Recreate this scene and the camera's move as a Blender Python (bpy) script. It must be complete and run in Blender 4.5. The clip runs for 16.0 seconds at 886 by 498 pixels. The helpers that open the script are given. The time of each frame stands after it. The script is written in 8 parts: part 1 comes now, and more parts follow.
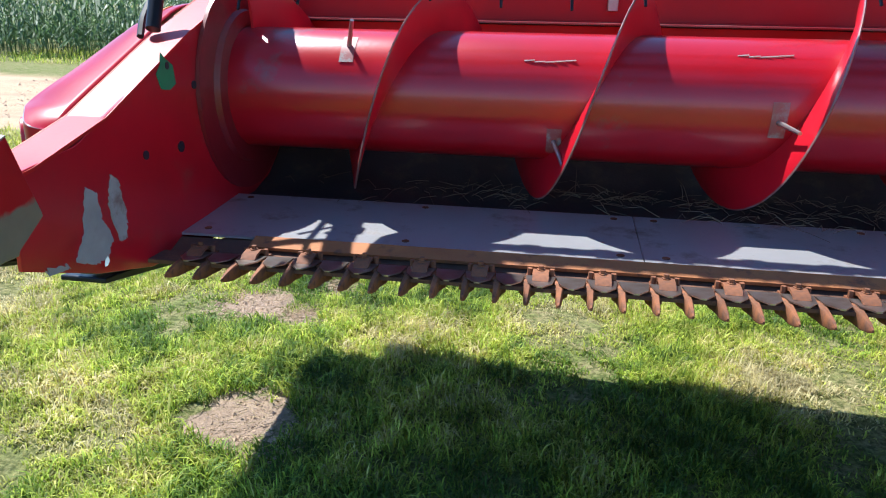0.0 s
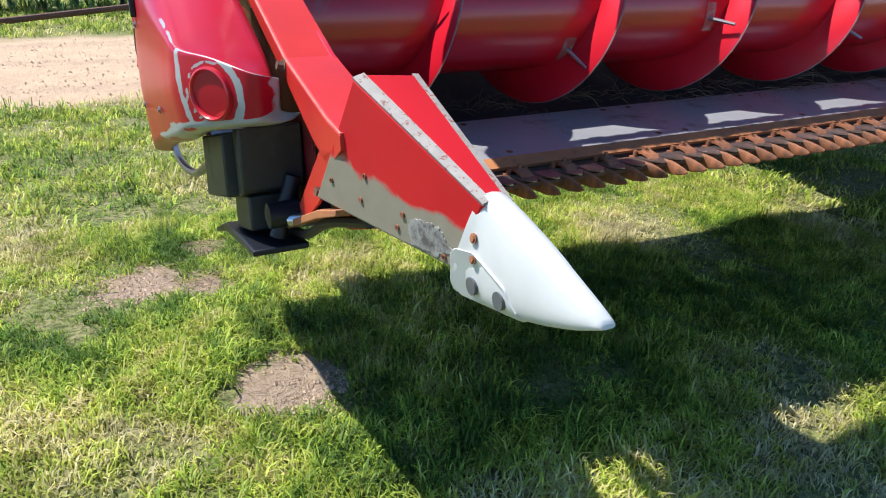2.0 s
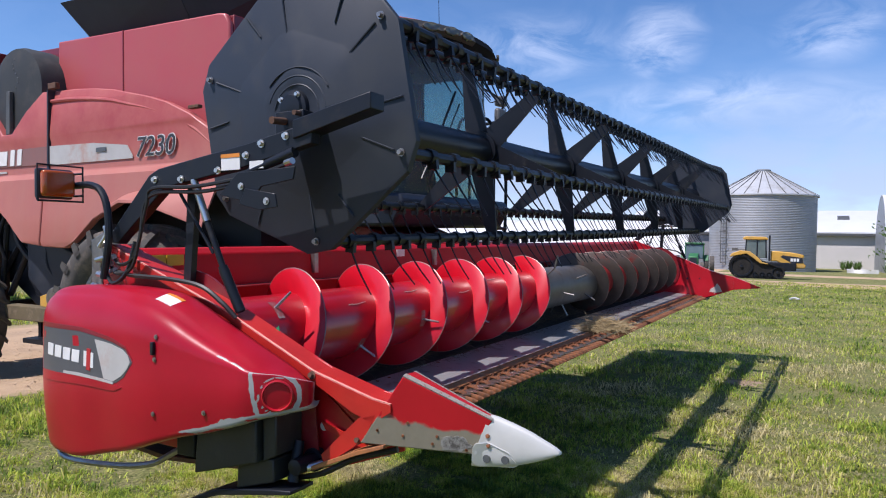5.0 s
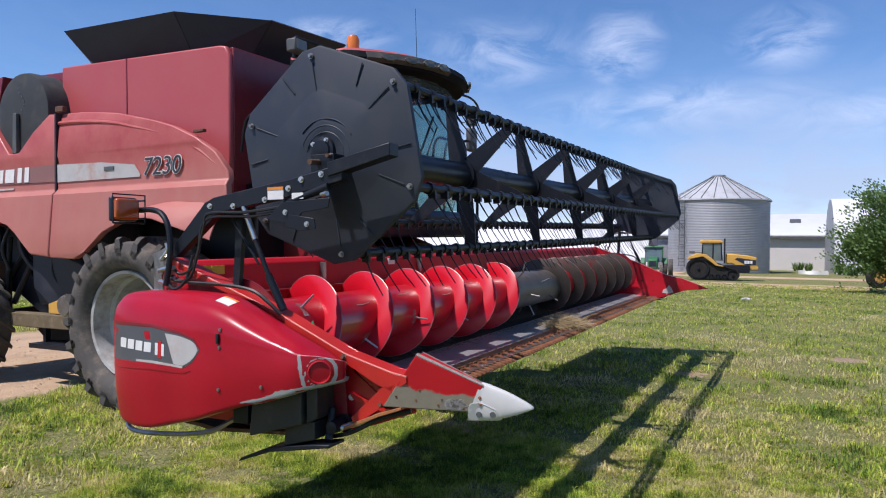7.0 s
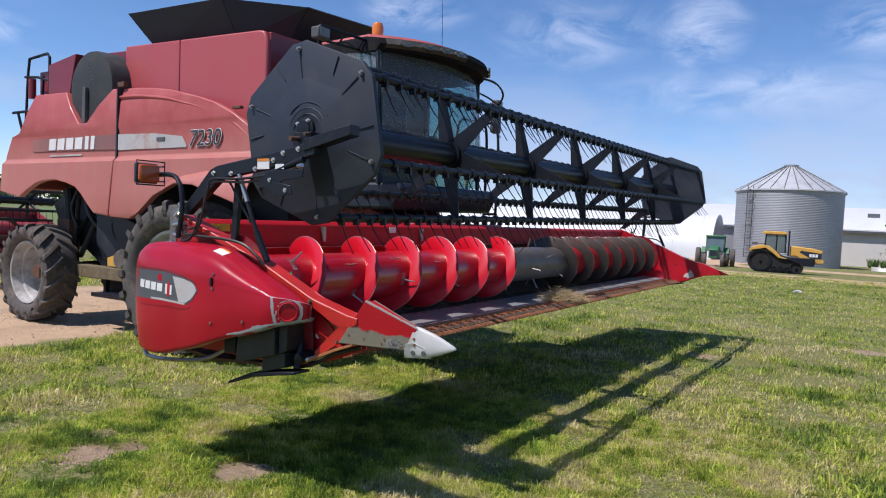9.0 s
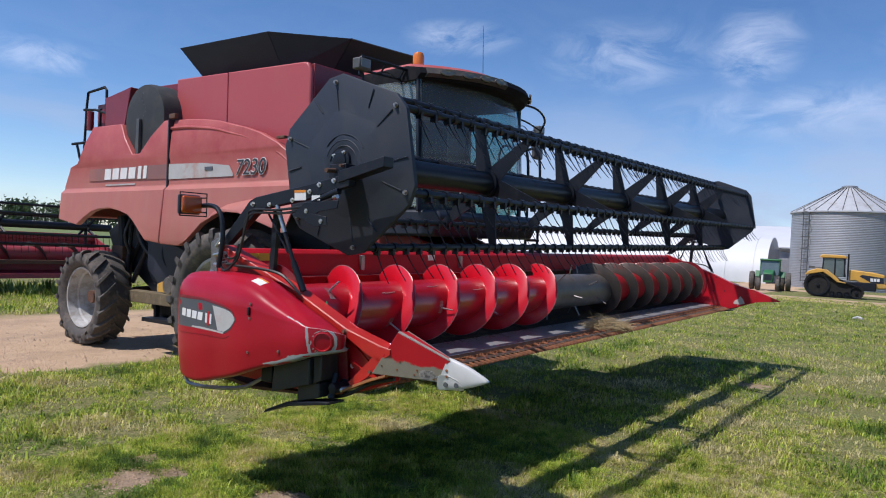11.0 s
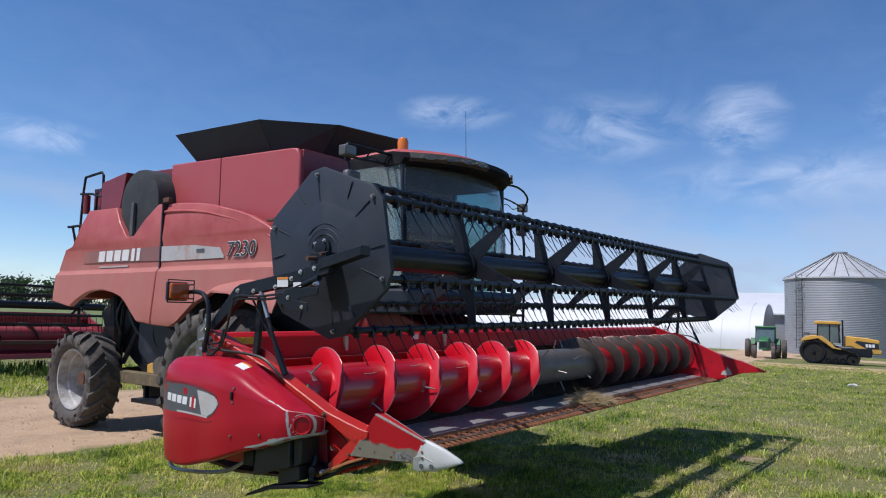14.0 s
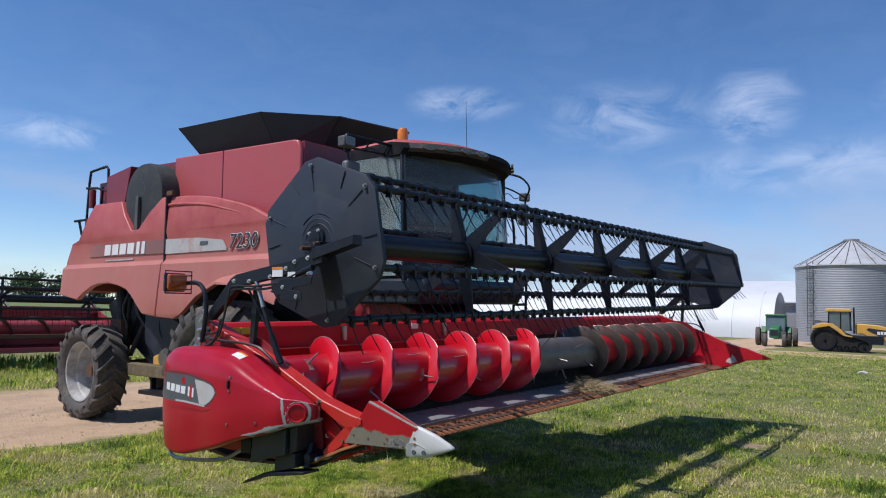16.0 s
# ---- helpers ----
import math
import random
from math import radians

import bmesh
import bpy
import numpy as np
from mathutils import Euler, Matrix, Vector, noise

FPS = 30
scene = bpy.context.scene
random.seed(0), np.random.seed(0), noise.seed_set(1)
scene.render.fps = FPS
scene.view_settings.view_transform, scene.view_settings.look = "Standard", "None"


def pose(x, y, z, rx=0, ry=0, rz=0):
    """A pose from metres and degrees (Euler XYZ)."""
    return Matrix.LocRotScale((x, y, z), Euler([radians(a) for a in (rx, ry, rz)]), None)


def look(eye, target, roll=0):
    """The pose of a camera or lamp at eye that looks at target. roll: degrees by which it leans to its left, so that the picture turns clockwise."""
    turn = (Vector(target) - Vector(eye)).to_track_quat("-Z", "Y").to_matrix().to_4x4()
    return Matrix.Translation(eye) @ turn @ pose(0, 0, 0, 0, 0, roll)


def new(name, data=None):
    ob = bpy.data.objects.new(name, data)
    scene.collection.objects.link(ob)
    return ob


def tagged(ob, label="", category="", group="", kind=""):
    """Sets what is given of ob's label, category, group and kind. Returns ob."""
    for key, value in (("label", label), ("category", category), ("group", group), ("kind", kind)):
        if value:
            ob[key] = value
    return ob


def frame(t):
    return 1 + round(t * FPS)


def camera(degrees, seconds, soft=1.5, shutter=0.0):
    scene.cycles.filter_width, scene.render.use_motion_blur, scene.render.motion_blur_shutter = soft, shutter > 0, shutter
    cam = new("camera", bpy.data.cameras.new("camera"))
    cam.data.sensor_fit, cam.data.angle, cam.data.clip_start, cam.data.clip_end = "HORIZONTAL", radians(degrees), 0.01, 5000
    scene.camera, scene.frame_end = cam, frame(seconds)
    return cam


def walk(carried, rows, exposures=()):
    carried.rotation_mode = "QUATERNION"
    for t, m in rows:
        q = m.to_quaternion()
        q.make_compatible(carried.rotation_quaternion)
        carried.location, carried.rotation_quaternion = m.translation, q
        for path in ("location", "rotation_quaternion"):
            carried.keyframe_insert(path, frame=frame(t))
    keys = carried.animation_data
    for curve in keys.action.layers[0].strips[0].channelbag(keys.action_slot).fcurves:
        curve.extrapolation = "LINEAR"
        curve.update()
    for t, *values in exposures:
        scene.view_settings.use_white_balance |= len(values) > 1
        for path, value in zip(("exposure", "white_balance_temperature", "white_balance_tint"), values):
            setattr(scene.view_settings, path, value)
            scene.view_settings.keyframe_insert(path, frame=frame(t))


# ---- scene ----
cam = camera(64.0, 16.0, soft=1.1)
PATH = [
    (0, (0.784, -1.546, 1.536), (0.511, 0.329, 0.897), 2.0),
    (0.5, (0.384, -1.541, 1.565), (0.188, 0.286, 0.775), 2.2),
    (1, (-0.065, -1.447, 1.512), (0.049, 0.376, 0.698), 1.3),
    (1.5, (-0.413, -1.553, 1.553), (0.073, 0.207, 0.737), 0.8),
    (2, (-0.753, -1.472, 1.484), (0.092, 0.163, 0.702), 1.7),
    (2.5, (-1.116, -1.438, 1.497), (0.036, 0.029, 0.776), 2.8),
    (3, (-1.411, -1.391, 1.516), (-0.022, -0.108, 0.865), 3.5),
    (3.5, (-1.643, -1.28, 1.577), (-0.093, -0.158, 0.993), 3.6),
    (4, (-1.942, -1.346, 1.74), (-0.272, -0.296, 1.41), 1.6),
    (4.5, (-2.19, -1.506, 1.782), (-0.464, -0.503, 1.662), 1.2),
    (4.7, (-2.291, -1.58, 1.751), (-0.555, -0.589, 1.703), 1.1),
    (6.8, (-3.168, -1.851, 1.774), (-1.369, -0.976, 1.776), 0.7),
    (7, (-3.246, -1.913, 1.782), (-1.447, -1.038, 1.78), 0.8),
    (7.5, (-3.329, -2.189, 1.76), (-1.536, -1.303, 1.767), 1.1),
    (8, (-3.407, -2.382, 1.752), (-1.634, -1.455, 1.749), 1.6),
    (8.5, (-3.51, -2.542, 1.762), (-1.762, -1.569, 1.735), 2.4),
    (9, (-3.509, -2.773, 1.733), (-1.8, -1.738, 1.668), 3.2),
    (9.2, (-3.517, -2.829, 1.718), (-1.821, -1.771, 1.639), 3.3),
    (11.5, (-3.452, -2.834, 1.788), (-1.823, -1.674, 1.822), 2.6),
    (12, (-3.462, -2.865, 1.783), (-1.824, -1.721, 1.880), 2.0),
    (12.5, (-3.449, -2.881, 1.828), (-1.808, -1.748, 1.973), 2.6),
    (13, (-3.492, -2.884, 1.839), (-1.854, -1.749, 2.014), 1.9),
    (13.5, (-3.551, -2.936, 1.845), (-1.919, -1.796, 2.035), 1.7),
    (14, (-3.557, -3.053, 1.858), (-1.928, -1.910, 2.051), 2.2),
    (14.5, (-3.549, -3.166, 1.850), (-1.927, -2.010, 2.035), 2.3),
    (15, (-3.527, -3.163, 1.847), (-1.914, -1.994, 2.022), 1.9),
    (15.5, (-3.523, -3.152, 1.840), (-1.910, -1.982, 2.011), 2.0),
    (16, (-3.511, -3.156, 1.841), (-1.895, -1.989, 2.009), 1.7),
]
EXPOSURES = [(0.0, 1.32, 5850, 9), (1.0, 1.20, 5930, 9), (2.0, 1.10, 5980, 10), (3.0, 0.88, 6050, 14), (3.7, 0.74, 6100, 18), (4.5, 0.47, 6120, 19), (9.2, 0.30, 6220, 18), (11.5, 0.16, 6120, 16), (16.0, 0.12, 6070, 15)]
walk(cam, [(t, look(eye, target, roll)) for t, eye, target, roll in PATH], EXPOSURES)

# ---- daylight ----
SUN_TO = Vector((-0.52, 0.315, 1.0)).normalized()
world = bpy.data.worlds.new("sky")
scene.world = world
world.use_nodes = True
wn, wl = world.node_tree.nodes, world.node_tree.links
wn.clear()
sky = wn.new("ShaderNodeTexSky")
sky.sky_type, sky.sun_disc = "NISHITA", False
sky.sun_elevation = math.asin(SUN_TO.z)
sky.sun_rotation = math.atan2(SUN_TO.x, SUN_TO.y)
sky.air_density, sky.dust_density, sky.ozone_density = 0.8, 0.05, 2.6
wco = wn.new("ShaderNodeTexCoord")
wmap = wn.new("ShaderNodeMapping")
wmap.inputs["Scale"].default_value = (6.0, 6.0, 14.0)
wmap.inputs["Rotation"].default_value = (0.25, 0.12, 0.5)
wl.new(wco.outputs["Generated"], wmap.inputs["Vector"])
wnoise = wn.new("ShaderNodeTexNoise")
wnoise.inputs["Scale"].default_value = 1.7
wnoise.inputs["Detail"].default_value = 7.0
wnoise.inputs["Roughness"].default_value = 0.62
wnoise.inputs["Distortion"].default_value = 0.9
wl.new(wmap.outputs["Vector"], wnoise.inputs["Vector"])
def cirrus(azimuth, height, reach, drawn_out, strength):
    """Where one feathery cloud stands: 1 at its middle, 0 at its edge; degrees, drawn_out is its width over its height."""
    a, e = radians(azimuth), radians(height)
    spot = wn.new("ShaderNodeVectorMath")
    spot.operation = "SUBTRACT"
    wl.new(wco.outputs["Generated"], spot.inputs[0])
    spot.inputs[1].default_value = (math.cos(a) * math.cos(e), math.sin(a) * math.cos(e), math.sin(e))
    turned = wn.new("ShaderNodeVectorRotate")
    turned.rotation_type = "Z_AXIS"
    turned.inputs["Angle"].default_value = -a
    wl.new(spot.outputs["Vector"], turned.inputs["Vector"])
    scaled = wn.new("ShaderNodeVectorMath")
    scaled.operation = "MULTIPLY"
    scaled.inputs[1].default_value = (0.5, 1.0 / drawn_out, 1.0)
    wl.new(turned.outputs["Vector"], scaled.inputs[0])
    length = wn.new("ShaderNodeVectorMath")
    length.operation = "LENGTH"
    wl.new(scaled.outputs["Vector"], length.inputs[0])
    fade = wn.new("ShaderNodeMapRange")
    fade.interpolation_type = "SMOOTHSTEP"
    fade.inputs["From Min"].default_value, fade.inputs["From Max"].default_value = radians(reach), 0.0
    fade.inputs["To Max"].default_value = strength
    wl.new(length.outputs["Value"], fade.inputs["Value"])
    return fade.outputs["Result"]


def sky_op(kind, a, b):
    t = wn.new("ShaderNodeMath")
    t.operation = kind
    for k, v in enumerate((a, b)):
        if isinstance(v, (int, float)):
            t.inputs[k].default_value = v
        else:
            wl.new(v, t.inputs[k])
    return t.outputs["Value"]


wcover = 0.03
for spec in ((12.2, 15.6, 3.6, 1.2, 1.0), (34.5, 16.4, 1.8, 3.2, 0.75), (65.7, 11.6, 1.6, 3.5, 0.8), (0.4, 15.3, 3.0, 1.6, 0.7), (21.5, 15.3, 3.6, 2.4, 0.5), (78.0, 8.0, 2.0, 4.0, 0.6), (46.0, 7.0, 2.0, 4.0, 0.4), (-12.0, 13.0, 3.0, 2.5, 0.6), (8.0, 11.0, 2.6, 6.0, 0.55), (-6.0, 9.5, 2.4, 5.0, 0.5)):
    wcover = sky_op("MAXIMUM", wcover, cirrus(*spec))
wramp = wn.new("ShaderNodeMapRange")
wramp.inputs["From Min"].default_value, wramp.inputs["From Max"].default_value, wramp.inputs["To Max"].default_value = 0.38, 0.70, 0.75
wl.new(wnoise.outputs["Fac"], wramp.inputs["Value"])
wwisp = sky_op("MULTIPLY", wramp.outputs["Result"], wcover)
wmix = wn.new("ShaderNodeMix")
wmix.data_type = "RGBA"
wl.new(wwisp, wmix.inputs["Factor"])
whue = wn.new("ShaderNodeHueSaturation")
whue.inputs["Saturation"].default_value = 1.16
wl.new(sky.outputs["Color"], whue.inputs["Color"])
wl.new(whue.outputs["Color"], wmix.inputs["A"])
wmix.inputs["B"].default_value = (7.5, 8.1, 9.0, 1)
# soft cloud bank low over the horizon
wmap2 = wn.new("ShaderNodeMapping")
wmap2.inputs["Scale"].default_value = (1.0, 1.6, 4.6)
wmap2.inputs["Rotation"].default_value = (0.10, -0.12, 1.1)
wl.new(wco.outputs["Generated"], wmap2.inputs["Vector"])
wbank = wn.new("ShaderNodeTexNoise")
wbank.inputs["Scale"].default_value, wbank.inputs["Detail"].default_value, wbank.inputs["Roughness"].default_value = 1.6, 8.0, 0.58
wl.new(wmap2.outputs["Vector"], wbank.inputs["Vector"])
wsep = wn.new("ShaderNodeSeparateXYZ")
wl.new(wco.outputs["Generated"], wsep.inputs["Vector"])
wlow = wn.new("ShaderNodeMapRange")
wlow.inputs["From Min"].default_value, wlow.inputs["From Max"].default_value = 0.25, 0.09
wl.new(wsep.outputs["Z"], wlow.inputs["Value"])
wsoft = wn.new("ShaderNodeMapRange")
wsoft.inputs["From Min"].default_value, wsoft.inputs["From Max"].default_value, wsoft.inputs["To Max"].default_value = 0.44, 0.62, 0.75
wl.new(wbank.outputs["Fac"], wsoft.inputs["Value"])
wfac = wn.new("ShaderNodeMath")
wfac.operation = "MULTIPLY"
wl.new(wlow.outputs["Result"], wfac.inputs[0])
wl.new(wsoft.outputs["Result"], wfac.inputs[1])
wmix2 = wn.new("ShaderNodeMix")
wmix2.data_type = "RGBA"
wl.new(wfac.outputs["Value"], wmix2.inputs["Factor"])
wl.new(wmix.outputs["Result"], wmix2.inputs["A"])
wmix2.inputs["B"].default_value = (3.6, 4.3, 5.5, 1)
wbg = wn.new("ShaderNodeBackground")
wbg.inputs["Strength"].default_value = 0.114
wl.new(wmix2.outputs["Result"], wbg.inputs["Color"])
wout = wn.new("ShaderNodeOutputWorld")
wl.new(wbg.outputs["Background"], wout.inputs["Surface"])

sun_data = bpy.data.lights.new("sun", "SUN")
sun_data.energy, sun_data.angle, sun_data.color = 4.1, radians(0.55), (1.0, 0.95, 0.87)
sun = new("sun", sun_data)
sun.matrix_world = look(SUN_TO * 50, (0, 0, 0))

def placed(s, rows, t):
    m = Matrix.Identity(4)
    for i in range(3):
        for j in range(3):
            m[i][j] = s * rows[i][j]
        m[i][3] = t[i]
    return m


# the header hangs a little askew on the feeder house, the combine stands a little down by the rear
HEADER_FRAME = placed(1.006, ((0.9999, 0.0057, -0.0154), (-0.0054, 0.9997, 0.0221), (0.0155, -0.0220, 0.9996)), (0.003, 0.008, 0.130))
BODY_FRAME = placed(1.087, ((0.9993, 0.0319, -0.0203), (-0.0317, 0.9994, 0.0147), (0.0207, -0.0141, 0.9997)), (-0.112, 0.061, -0.054))

# ---- materials ----
def material(name, base, rough=0.5, metal=0.0, alt=None, scale=6.0, amount=0.5, bump=0.0, bump_scale=80.0, coat=0.0,
             dirt=None, dirt_scale=2.0, dirt_low=0.52, dirt_high=0.72, dirt_rough=0.85, rnd=0.0, spec=0.5):
    """A surface with two scales of variation: a tint by noise, dirt or wear in patches, and fine relief."""
    m = bpy.data.materials.new(name)
    m.use_nodes = True
    n, l = m.node_tree.nodes, m.node_tree.links
    b = n["Principled BSDF"]
    co = n.new("ShaderNodeTexCoord").outputs["Object"]
    def noise_of(s, detail=5.0, rough_=0.6):
        t = n.new("ShaderNodeTexNoise")
        t.inputs["Scale"].default_value, t.inputs["Detail"].default_value, t.inputs["Roughness"].default_value = s, detail, rough_
        l.new(co, t.inputs["Vector"])
        return t.outputs["Fac"]
    def ramp(v, lo, hi):
        r = n.new("ShaderNodeMapRange")
        r.inputs["From Min"].default_value, r.inputs["From Max"].default_value = lo, hi
        l.new(v, r.inputs["Value"])
        return r.outputs["Result"]
    def mix(f, a, c):
        x = n.new("ShaderNodeMix")
        x.data_type = "RGBA"
        for key, v in (("Factor", f), ("A", a), ("B", c)):
            if isinstance(v, bpy.types.NodeSocket):
                l.new(v, x.inputs[key])
            elif key == "Factor":
                x.inputs[key].default_value = v
            else:
                x.inputs[key].default_value = (*v, 1)
        return x.outputs["Result"]
    alt = alt or tuple(c * 0.7 for c in base)
    f = ramp(noise_of(scale), 0.5 - 0.5 * amount * 0.6, 0.5 + 0.6 * amount)
    col = mix(f, base, alt)
    rough_out = None
    if rnd:
        info = n.new("ShaderNodeObjectInfo").outputs["Random"]
        hsv = n.new("ShaderNodeHueSaturation")
        l.new(col, hsv.inputs["Color"])
        l.new(ramp(info, -1 / rnd * 0.5 + 0.5, 1 / rnd * 0.5 + 0.5), hsv.inputs["Value"])
        mr = n.new("ShaderNodeMapRange")
        mr.inputs["To Min"].default_value, mr.inputs["To Max"].default_value = 1 - rnd, 1 + rnd
        l.new(info, mr.inputs["Value"])
        l.new(mr.outputs["Result"], hsv.inputs["Value"])
        col = hsv.outputs["Color"]
    if dirt:
        d = ramp(noise_of(dirt_scale, 8.0, 0.68), dirt_low, dirt_high)
        col = mix(d, col, dirt)
        r = n.new("ShaderNodeMapRange")
        r.inputs["To Min"].default_value, r.inputs["To Max"].default_value = rough, dirt_rough
        l.new(d, r.inputs["Value"])
        rough_out = r.outputs["Result"]
    l.new(col, b.inputs["Base Color"])
    b.inputs["Metallic"].default_value = metal
    b.inputs["Specular IOR Level"].default_value = spec
    b.inputs["Coat Weight"].default_value = coat
    b.inputs["Coat Roughness"].default_value = 0.15
    if rough_out:
        l.new(rough_out, b.inputs["Roughness"])
    else:
        b.inputs["Roughness"].default_value = rough
    if bump:
        bp = n.new("ShaderNodeBump")
        bp.inputs["Strength"].default_value, bp.inputs["Distance"].default_value = bump, 0.004
        l.new(noise_of(bump_scale, 4.0), bp.inputs["Height"])
        l.new(bp.outputs["Normal"], b.inputs["Normal"])
    return m


